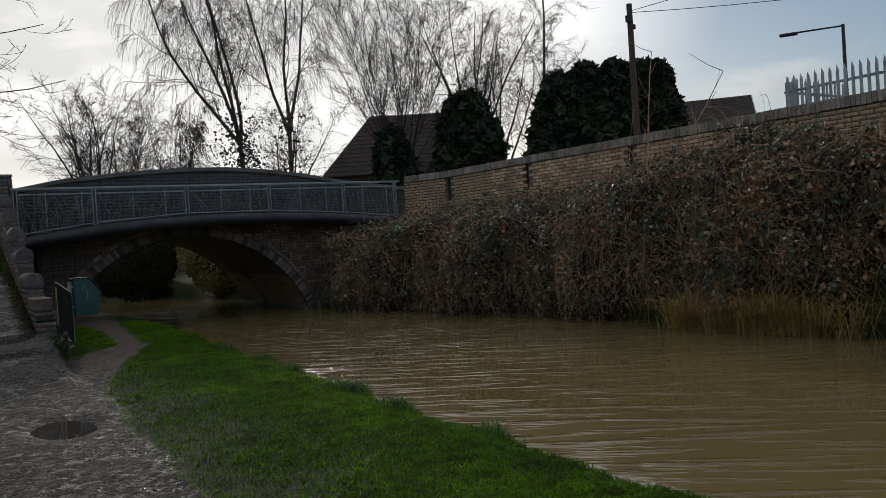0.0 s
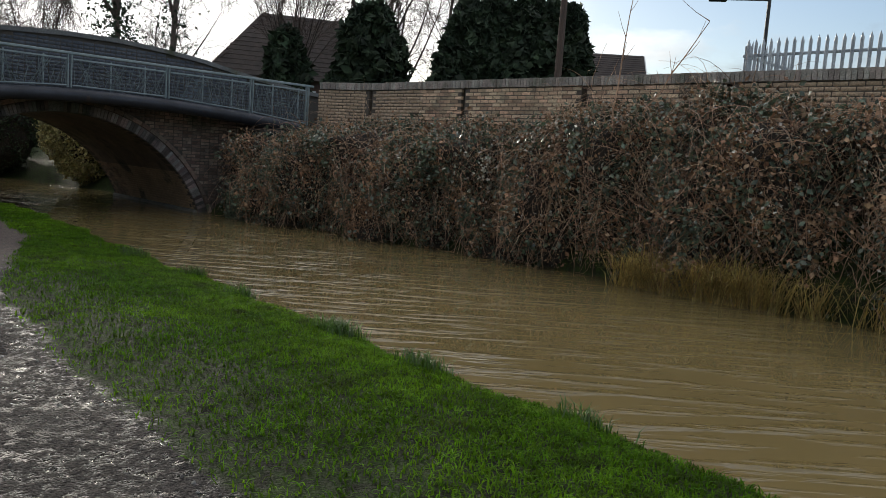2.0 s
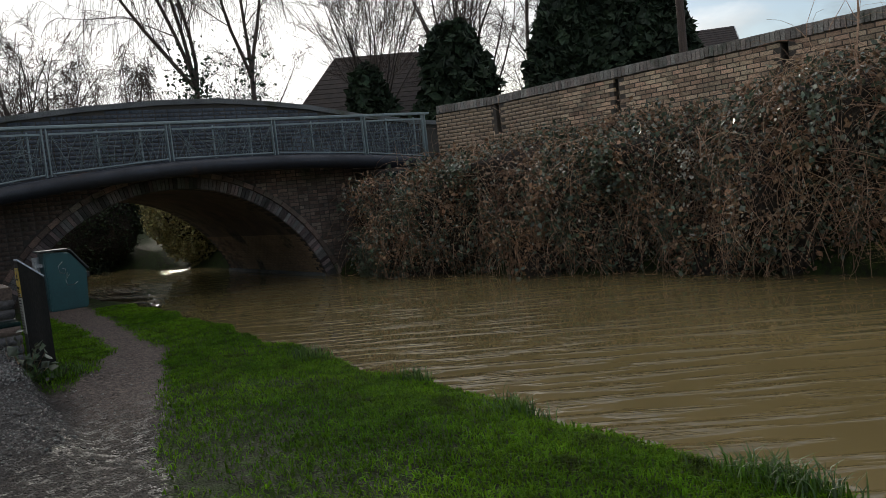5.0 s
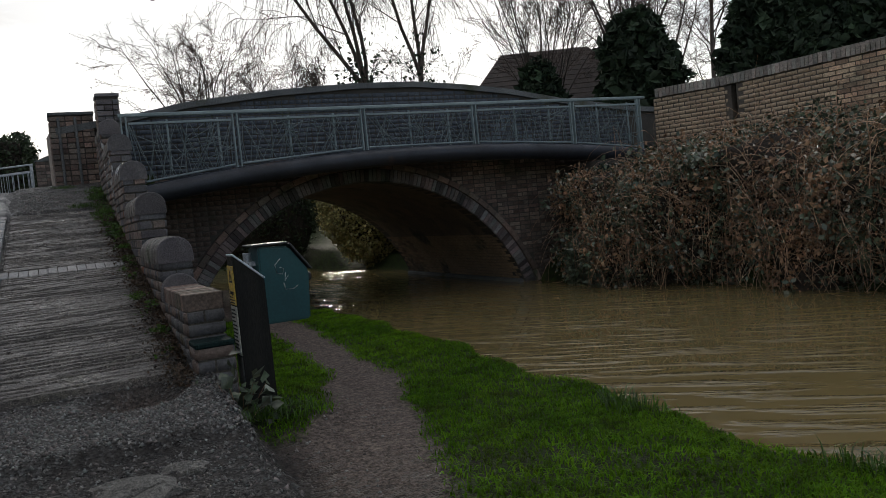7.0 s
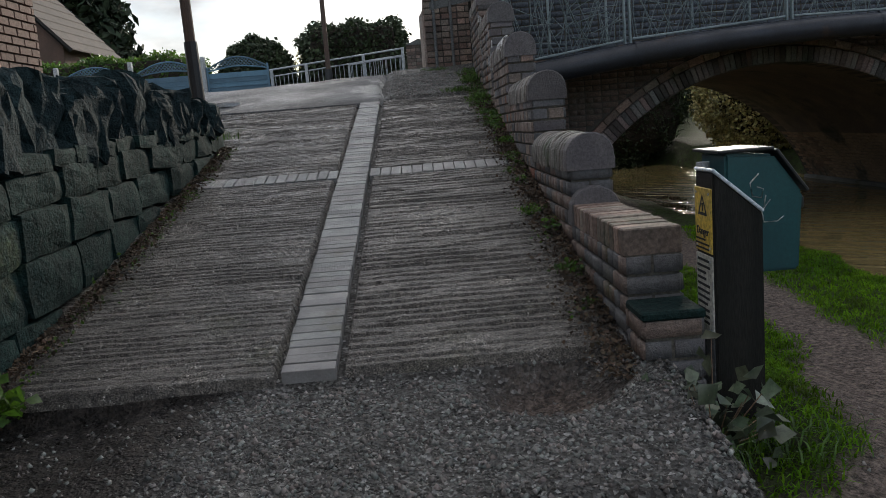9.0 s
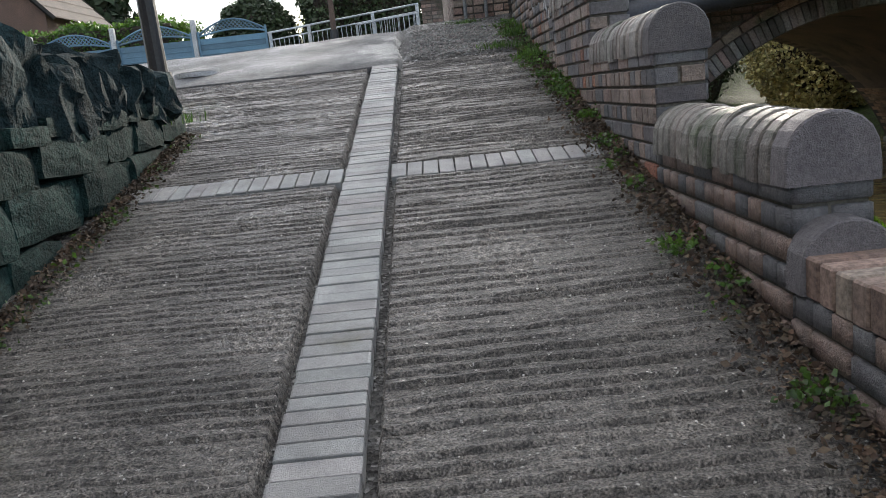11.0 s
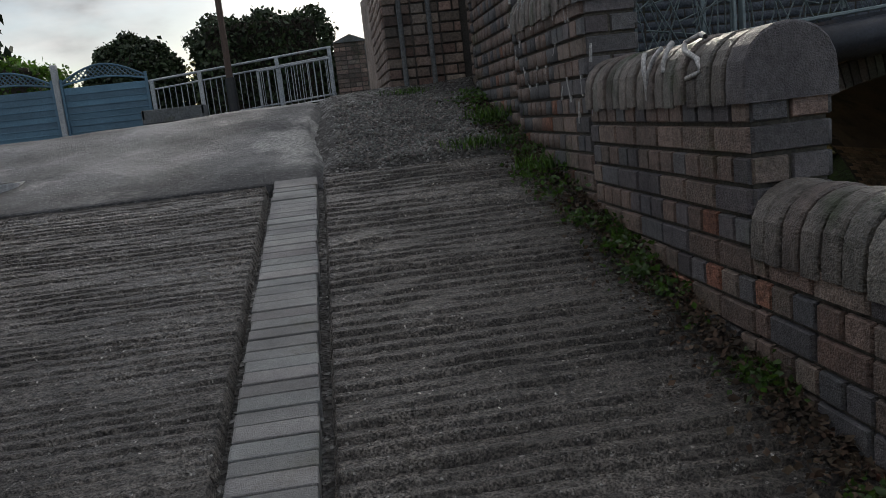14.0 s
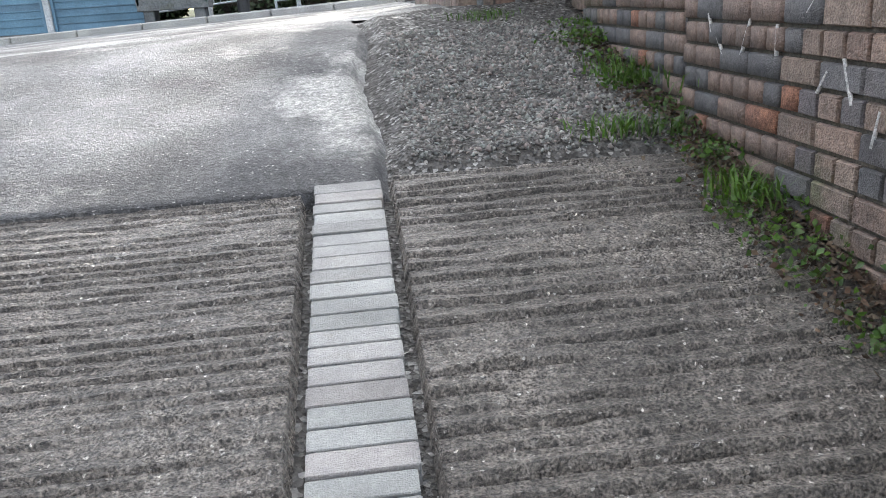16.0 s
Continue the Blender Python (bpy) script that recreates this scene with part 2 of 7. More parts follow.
def tubes(lines, sides=4):
    """Vertices and faces of tapered tubes along lines of (points, first radius, last radius)."""
    V, F, n = [], [], 0
    ang = np.arange(sides) * 2 * math.pi / sides
    ca, sa = np.cos(ang)[None, None, :, None], np.sin(ang)[None, None, :, None]
    groups = {}
    for pts, r0, r1 in lines:
        groups.setdefault(len(pts), []).append((pts, r0, r1))
    for m, g in groups.items():
        P = np.array([p for p, _, _ in g], float)
        r = np.array([np.linspace(a, b, m) for _, a, b in g])[:, :, None, None]
        d = np.gradient(P, axis=1) if m > 2 else np.repeat(P[:, 1:] - P[:, :1], 2, 1)
        d /= np.linalg.norm(d, axis=2)[:, :, None] + 1e-9
        up = np.where(np.abs(d[:, :1, 2:]) < 0.9, np.array((0, 0, 1.0)), np.array((1.0, 0, 0)))
        s = np.cross(d, np.broadcast_to(up, d.shape))
        s /= np.linalg.norm(s, axis=2)[:, :, None] + 1e-9
        t = np.cross(s, d)
        V.append((P[:, :, None] + r * (ca * s[:, :, None] + sa * t[:, :, None])).reshape(-1, 3))
        k = np.arange(sides)
        f = np.stack([k, (k + 1) % sides, (k + 1) % sides + sides, k + sides], 1)
        f = (f[None] + np.arange(m - 1)[:, None, None] * sides).reshape(-1, 4)
        F.append((f[None] + (n + np.arange(len(g)) * m * sides)[:, None, None]).reshape(-1, 4))
        n += len(g) * m * sides
    return np.concatenate(V), np.concatenate(F)


def fast_mesh(name, V, F, material, parent=None, smooth=False):
    """A mesh from an array of vertices and an array of equal faces."""
    V, F = np.asarray(V, np.float32), np.asarray(F, np.int32)
    me = bpy.data.meshes.new(name)
    k = F.shape[1]
    me.vertices.add(len(V))
    me.vertices.foreach_set("co", V.ravel())
    me.loops.add(F.size)
    me.loops.foreach_set("vertex_index", F.ravel())
    me.polygons.add(len(F))
    me.polygons.foreach_set("loop_start", np.arange(0, F.size, k, dtype=np.int32))
    me.polygons.foreach_set("loop_total", np.full(len(F), k, np.int32))
    me.materials.append(material)
    if smooth:
        me.polygons.foreach_set("use_smooth", np.ones(len(F), bool))
    me.update(calc_edges=True)
    me.validate()
    return under(new(name, me), parent)


# one brick's face: a box open at the back with chamfered front edges, 1 x 1 x 1, front at +y
BRICK_V = np.array([(x, y, z) for y, k in ((-0.5, 0.5), (0.3, 0.5), (0.5, 0.44)) for x, z in ((-k, -k), (k, -k), (k, k), (-k, k))], float)
BRICK_V[8:12, 0] = np.sign(BRICK_V[8:12, 0]) * 0.475
BRICK_F = [(8, 11, 10, 9)] + [(a + o, a + o + 4, (a + 1) % 4 + o + 4, (a + 1) % 4 + o) for o in (0, 4) for a in range(4)]


def brick_mesh(name, material):
    me = bpy.data.meshes.new(name)
    me.from_pydata([tuple(v) for v in BRICK_V], [], BRICK_F)
    me.materials.append(material)
    me.update()
    return me


def lay(name, mats, poses, parent, limit=300, prefix="brick"):
    """Bricks at the poses (matrix, material number): the first ones as objects of their own, the rest as one mesh a material."""
    shared = [brick_mesh(prefix, m) for m in mats]
    for m, i in poses[:limit]:
        ob = new(prefix, shared[i])
        ob.matrix_basis = m
        under(ob, parent)
    for i, mm in enumerate(mats):
        rest = [m for m, j in poses[limit:] if j == i]
        if rest:
            V = np.concatenate([BRICK_V @ np.array(m.to_3x3()).T + np.array(m.translation) for m in rest])
            F = np.concatenate([np.array(BRICK_F) + 12 * k for k in range(len(rest))])
            tagged(fast_mesh("brickwork", V, F, mm, parent), kind="stuff")


def brick_pose(p, u, n, w, h, d=0.05, jig=0.002):
    """A brick whose front face is centred at p; u: along the wall; n: outwards."""
    u, n = Vector(u).normalized(), Vector(n).normalized()
    z = u.cross(n) if u.cross(n).z > 0 else n.cross(u)
    m = Matrix((u * w, n * d, z * h)).transposed().to_4x4()
    m.translation = Vector(p) + n * (random.uniform(-jig, jig) - d / 2 + 0.006)
    return m


def courses(u0, u1, z0, z1, pitch=0.075, length=0.225, bond="english"):
    """Centres and sizes of bricks over a rectangle: (u, z, w, h)."""
    out, k, z = [], 0, z0
    while z + pitch * 0.6 < z1:
        header = bond == "english" and k % 2
        w = length / 2 if header else length
        u = u0 - (w / 2 if k % 2 else 0) - (0.06 if header else 0)
        while u < u1:
            a, b = max(u, u0), min(u + w, u1)
            if b - a > 0.035:
                out.append(((a + b) / 2, z + pitch / 2, b - a - 0.013, pitch - 0.012))
            u += w
        z += pitch
        k += 1
    return out


def sm(x, a, b):
    t = np.clip((x - a) / (b - a), 0, 1)
    return t * t * (3 - 2 * t)


def bank_left(y):
    return np.interp(y, [-300, -20, 3, 6, 9, 12, 15, 18, 22, 29, 60, 300], [3.0, 3.0, 3.08, 3.13, 3.36, 3.46, 3.66, 3.75, 3.65, 3.4, 2.2, 2.2]) + 0.05 * np.sin(y * 2.7) + 0.04 * np.sin(y * 6.1 + 1)


def bank_right(y):
    return np.interp(y, [-300, -20, 6, 9, 13, 17.5, 21, 29, 33, 40, 300], [11.2, 11.2, 10.8, 10.6, 10.4, 9.4, 8.7, 8.7, 7.4, 5.5, 5.5])


def road_z(x):
    return np.interp(x, [-400, -12, -5, 0, 1.5, 3.5, 5.3, 7.5, 10, 16, 400], [1.9, 2.15, 2.28, 2.46, 2.56, 2.72, 2.78, 2.75, 2.66, 2.6, 2.6])


RAMP_Y0, RAMP_Z0, RAMP_S = 13.19, 0.775, 0.2145


def ramp_z(y):
    return RAMP_Z0 + RAMP_S * (y - RAMP_Y0)


def bumps(x, y):
    return 0.5 * np.sin(x * 3.1 + 1.3 * np.sin(y * 2.3)) * np.sin(y * 2.7 + 0.9) + 0.3 * np.sin(x * 8.3 + 2) * np.sin(y * 7.1 + x) + 0.2 * np.sin(x * 17 + y * 3) * np.sin(y * 15 - x * 5)


def ground_z(x, y):
    x, y = np.asarray(x, float), np.asarray(y, float)
    low = 0.35 + 0.012 * bumps(x, y) + 0.014 * bumps(x * 2.3 + 1, y * 2.1) * (1 - sm(x, 1.0, 1.6)) + 0.006 * bumps(x * 5, y * 4.6)
    # the bank beside the sign post rises to the ramp's foot
    low = low + 0.2 * np.exp(-(((x - 1.5) / 0.45) ** 2 + ((y - 13.2) / 0.8) ** 2)) + 0.06 * sm(x, 1.3, 2.0) * sm(3.3 - x, 0, 0.6) * sm(13 - y, 0, 2)
    # a rut that holds the puddle
    dip = np.maximum(np.exp(-(((x - 0.78) / 0.26) ** 2 + ((y - 8.15) / 0.45) ** 2) ** 2), np.exp(-(((x - 0.02) / 0.2) ** 2 + ((y - 4.5) / 0.5) ** 2) ** 2))
    low = low * (1 - dip) + (0.345 - 0.06) * dip
    apron = low + (0.70 - 0.35) * sm(y, 9.6, 13.1)
    road = road_z(x)
    # a patch of bare gravel lies beside the road's edge at the head of the ramp
    patch = sm(x, -0.1, -0.03) * sm(y, 18.97, 19.1)
    up = np.minimum(ramp_z(y) - 0.05 + 0.06 * patch + 0.02 * patch * bumps(x * 2, y * 2), road - 0.02 + 0.03 * patch)
    # a hole broken out at the foot of the ramp
    apron = apron - 0.11 * np.exp(-(((x - 0.70) / 0.26) ** 2 + ((y - 12.97) / 0.2) ** 2) ** 2) - 0.06 * sm(12.2 + 0.1 * bumps(x, 3.0) - y, 0, 0.1) * sm(y, 11.3, 12.0) - 0.05 * sm(-0.8 - x, 0, 0.25) * sm(y, 11.5, 12.4)
    west = np.where(y > RAMP_Y0 - 0.02, np.maximum(up, 0.7), apron)
    side = sm(x, 1.1, 1.32)
    west = west * (1 - side) + low * side
    # garden behind the stone wall
    gard = sm(-1.72 - x, 0, 0.12) * sm(y, 8.6, 9.2) * (1 - sm(y, 17.0, 17.6))
    west = west * (1 - gard) + 1.85 * gard
    # the road and what lies beyond it
    over = sm(y, 20.9, 21.5)
    flat = np.where(x < 1.9, 1, 0)
    west = np.where((y > 21.2), np.where(flat, road - 0.02, np.where(y > 29.5, 1.0 + 1.2 * sm(2.4 - x, 0, 2), low)), west)
    bl, br = bank_left(y), bank_right(y)
    z = west * (1 - sm(x, bl - 0.1, bl + 0.12)) + (-0.7) * sm(x, bl - 0.1, bl + 0.12)
    rise = np.where(y < 28.7, 0.15 + 2.2 * sm(x, br, 11.6), 0.2 + 0.5 * sm(x, br, br + 1.0) + 1.9 * sm(x, br + 3.0, br + 6.0))
    rise = rise + 0.35 * sm(x, 12.2, 13.5)
    z = z * (1 - sm(x, br - 0.15, br + 0.1)) + rise * sm(x, br - 0.15, br + 0.1)
    return z


def spread(lo, hi, step, far):
    v = list(np.arange(lo, hi, step))
    d, a, b = step, v[0], v[-1]
    left, right = [], []
    while b < far:
        d = d * 1.22
        b += d
        right.append(b)
    d = step
    while a > -far:
        d = d * 1.22
        a -= d
        left.append(a)
    return np.array(left[::-1] + v + right)


def zones(x, y):
    """How much of each cover lies at a place: mud, gravel, and grass."""
    j = 0.10 * bumps(x * 1.3, y * 1.3) + 0.05 * bumps(x * 4, y * 4)
    # left edge of the grass along the canal, the muddy track, and the narrow path on under the arch
    edge = np.interp(y, [-50, 5, 6.5, 8, 10, 12, 13.9, 15.4, 17, 21, 24], [1.05, 1.1, 1.15, 1.2, 1.35, 2.1, 2.65, 2.75, 2.95, 3.2, 3.4]) + j
    lobe = 0.35 * bumps(x * 0.9, y * 0.9) + j
    inner = np.interp(y, [11.2, 12.2, 12.8, 14.5, 17, 21], [1.2, 1.45, 1.75, 2.3, 2.45, 2.4]) + j
    grass = sm(x, edge - 0.06, edge + 0.12)
    wedge = np.where(y > 11.6, sm(y + j, 12.25, 12.6) * sm(inner - x, -0.06, 0.12) * sm(x, 1.22, 1.4), 0)
    grass = np.maximum(grass, wedge)
    grass = np.where(x < 1.15, 0, grass)
    grass = np.where((x < -1.75) | (y > 29.3) | (x > 9), 1, grass)
    hole = np.exp(-(((x - 0.70) / 0.27) ** 2 + ((y - 12.96) / 0.24) ** 2) ** 2)
    gravel = (0.3 * sm(y + lobe, 10.2, 11.6) + 0.7 * sm(y + 0.6 * lobe, 12.05, 12.2)) * sm(1.3 - x, 0, 0.2) * (1 - hole) * np.maximum(sm(x + 0.75 + lobe * 0.5, 0, 0.3), sm(y, 18, 19))
    # trodden brown earth on the narrow path under the arch
    earth = sm(x + 0.15 * bumps(x, y), 1.15, 1.6) * sm(y, 10.3, 12.2)
    earth = np.maximum(earth, hole)
    return grass, gravel, earth


def ground_material():
    m = bpy.data.materials.new("towpath_ground")
    m.use_nodes = True
    N, L = m.node_tree.nodes, m.node_tree.links
    b = N["Principled BSDF"]
    geo, att = N.new("ShaderNodeNewGeometry"), N.new("ShaderNodeAttribute")
    att.attribute_name = "cover"
    sep = N.new("ShaderNodeSeparateColor")
    L.new(att.outputs["Color"], sep.inputs[0])

    def nz(s, d=5, r=0.65, kind="ShaderNodeTexNoise"):
        n = N.new(kind)
        n.inputs["Scale"].default_value = s
        if kind == "ShaderNodeTexNoise":
            n.inputs["Detail"].default_value, n.inputs["Roughness"].default_value = d, r
        L.new(geo.outputs["Position"], n.inputs[0])
        return n

    def ramp(v, *stops):
        r = N.new("ShaderNodeValToRGB")
        e = r.color_ramp.elements
        while len(e) < len(stops):
            e.new(0.5)
        for k, (p, c) in zip(e, stops):
            k.position, k.color = p, (*c, 1)
        L.new(v, r.inputs[0])
        return r.outputs[0]

    def mix(f, a, c, blend="MIX"):
        x = N.new("ShaderNodeMix")
        x.data_type, x.blend_type = "RGBA", blend
        if isinstance(f, float):
            x.inputs[0].default_value = f
        else:
            L.new(f, x.inputs[0])
        L.new(a, x.inputs[6])
        L.new(c, x.inputs[7])
        return x.outputs[2]

    wet = nz(1.1, 3, 0.5)
    stones = nz(34, 3, 0.8)
    clods = nz(11, 5, 0.75)
    pebble = nz(70, 1, 0.5, "ShaderNodeTexVoronoi")
    mud = ramp(clods.outputs[0], (0.34, (0.010, 0.0085, 0.008)), (0.5, (0.023, 0.0195, 0.0175)), (0.66, (0.05, 0.043, 0.038)))
    fine = ramp(stones.outputs[0], (0.4, (0.45, 0.45, 0.45)), (0.6, (1.6, 1.6, 1.6)))
    mud = mix(1.0, mud, fine, "MULTIPLY")
    speck = ramp(pebble.outputs["Color"], (0.25, (0.05, 0.047, 0.044)), (0.75, (0.15, 0.145, 0.138)), (0.97, (0.5, 0.49, 0.47)))
    grav = mix(0.8, mud, speck)
    brown = ramp(clods.outputs[0], (0.35, (0.07, 0.053, 0.045)), (0.65, (0.155, 0.122, 0.104)))
    brown = mix(1.0, brown, fine, "MULTIPLY")
    soil = ramp(nz(9, 5, 0.7).outputs[0], (0.38, (0.022, 0.022, 0.012)), (0.52, (0.03, 0.045, 0.012)), (0.66, (0.042, 0.066, 0.014)))
    c = mix(sep.outputs[2], mud, brown)
    c = mix(sep.outputs[1], c, grav)
    c = mix(sep.outputs[0], c, soil)
    L.new(c, b.inputs["Base Color"])

    def span(v, lo, hi, a, z):
        x = N.new("ShaderNodeMapRange")
        x.inputs[1].default_value, x.inputs[2].default_value, x.inputs[3].default_value, x.inputs[4].default_value = lo, hi, a, z
        L.new(v, x.inputs[0])
        return x.outputs[0]

    def more(p, q):
        x = N.new("ShaderNodeMath")
        x.operation = "MAXIMUM"
        L.new(p, x.inputs[0])
        L.new(q, x.inputs[1])
        return x.outputs[0]

    # wet in the hollows between the clods, drier on the trodden path and under the grass
    rough = more(span(clods.outputs[0], 0.40, 0.52, 0.16, 0.85), span(wet.outputs[0], 0.45, 0.65, 0.16, 0.7))
    rough = more(rough, span(sep.outputs[2], 0, 1, 0, 0.75))
    rough = more(rough, span(sep.outputs[0], 0, 1, 0, 0.85))
    L.new(rough, b.inputs["Roughness"])
    b.inputs["Specular IOR Level"].default_value = 0.2
    b1, b2 = N.new("ShaderNodeBump"), N.new("ShaderNodeBump")
    b1.inputs["Strength"].default_value, b1.inputs["Distance"].default_value = 0.9, 0.05
    b2.inputs["Strength"].default_value, b2.inputs["Distance"].default_value = 0.8, 0.012
    L.new(clods.outputs[0], b1.inputs["Height"])
    L.new(pebble.outputs["Distance"], b2.inputs["Height"])
    L.new(b1.outputs[0], b2.inputs["Normal"])
    L.new(b2.outputs[0], b.inputs["Normal"])
    return m


def build_ground():
    xs, ys = spread(-3.2, 4.4, 0.055, 1500), spread(1.0, 21.6, 0.07, 1500)
    X, Y = np.meshgrid(xs, ys)
    Z = ground_z(X, Y)
    nx, ny = len(xs), len(ys)
    V = np.stack([X, Y, Z], -1).reshape(-1, 3)
    i = (np.arange(ny - 1)[:, None] * nx + np.arange(nx - 1)[None, :]).ravel()
    F = np.stack([i, i + 1, i + nx + 1, i + nx], 1)
    ob = fast_mesh("ground", V, F, ground_material(), smooth=True)
    g, gr, ea = zones(X.ravel(), Y.ravel())
    col = np.zeros((len(V), 4), np.float32)
    col[:, 0], col[:, 1], col[:, 2], col[:, 3] = g, gr, ea, 1
    a = ob.data.color_attributes.new("cover", "FLOAT_COLOR", "POINT")
    a.data.foreach_set("color", col.ravel())
    tagged(ob, "muddy gravel towpath and grassy canal bank", "ground", kind="structure")


build_ground()


def water_material(name, c1, c2, rough, wave, dist):
    m = bpy.data.materials.new(name)
    m.use_nodes = True
    N, L = m.node_tree.nodes, m.node_tree.links
    b = N["Principled BSDF"]
    geo, mp = N.new("ShaderNodeNewGeometry"), N.new("ShaderNodeMapping")
    turn = N.new("ShaderNodeMapping")
    turn.inputs["Rotation"].default_value = (0, 0, radians(42))
    mp.inputs["Scale"].default_value = (0.9, 6.0, 1)
    L.new(geo.outputs["Position"], turn.inputs[0])
    L.new(turn.outputs[0], mp.inputs[0])
    n = N.new("ShaderNodeTexNoise")
    n.inputs["Scale"].default_value, n.inputs["Detail"].default_value, n.inputs["Roughness"].default_value = wave, 3, 0.45
    L.new(mp.outputs[0], n.inputs[0])
    crest = N.new("ShaderNodeMapRange")
    crest.interpolation_type = "SMOOTHSTEP"
    crest.inputs[1].default_value, crest.inputs[2].default_value = 0.48, 0.8
    L.new(n.outputs[0], crest.inputs[0])
    n2 = N.new("ShaderNodeTexNoise")
    n2.inputs["Scale"].default_value, n2.inputs["Detail"].default_value = 0.45, 3
    L.new(geo.outputs["Position"], n2.inputs[0])
    r = N.new("ShaderNodeValToRGB")
    r.color_ramp.elements[0].position, r.color_ramp.elements[1].position = 0.3, 0.7
    r.color_ramp.elements[0].color, r.color_ramp.elements[1].color = (*c1, 1), (*c2, 1)
    L.new(n2.outputs[0], r.inputs[0])
    L.new(r.outputs[0], b.inputs["Base Color"])
    b.inputs["Roughness"].default_value, b.inputs["IOR"].default_value = rough, 1.33
    # calmer and rougher stretches
    k = N.new("ShaderNodeMapRange")
    k.inputs[1].default_value, k.inputs[2].default_value, k.inputs[3].default_value, k.inputs[4].default_value = 0.35, 0.65, 0.3, 1.0
    L.new(n2.outputs[0], k.inputs[0])
    bp = N.new("ShaderNodeBump")
    bp.inputs["Distance"].default_value = dist
    L.new(k.outputs[0], bp.inputs["Strength"])
    L.new(crest.outputs[0], bp.inputs["Height"])
    L.new(bp.outputs[0], b.inputs["Normal"])
    return m


M_WATER = water_material("muddy_brown_water", (0.155, 0.118, 0.05), (0.185, 0.14, 0.06), 0.02, 1.0, 0.042)


def build_water():
    xs, ys = [1.9, 4, 6, 8, 10, 12.6], list(np.linspace(-120, 140, 60))
    V = [(x, y, 0.0) for y in ys for x in xs]
    n = len(xs)
    F = [(j * n + i, j * n + i + 1, (j + 1) * n + i + 1, (j + 1) * n + i) for j in range(len(ys) - 1) for i in range(n - 1)]
    tagged(mesh_ob("water", V, F, M_WATER), "rippled muddy brown canal water", "canal", kind="structure")
    # puddles lie in the ruts of the track
    M_P = water_material("clear_puddle_water", (0.05, 0.045, 0.04), (0.07, 0.06, 0.05), 0.02, 1.0, 0.0005)
    for (cx, cy, rx, ry, z) in ((0.78, 8.15, 0.34, 0.6, 0.318), (0.02, 4.5, 0.27, 0.62, 0.318)):
        ring = [(cx + rx * (1 + 0.12 * math.sin(3 * a + cx)) * math.cos(a), cy + ry * (1 + 0.1 * math.sin(2 * a)) * math.sin(a), z) for a in [2 * math.pi * k / 40 for k in range(40)]]
        tagged(mesh_ob("puddle", ring, [tuple(range(40))], M_P), "still rain puddle reflecting the sky on the muddy track", "puddle", kind="structure")


build_water()

# ---- the ribbed concrete ramp with its paver strips ----
STRIP = (-0.335, -0.12)


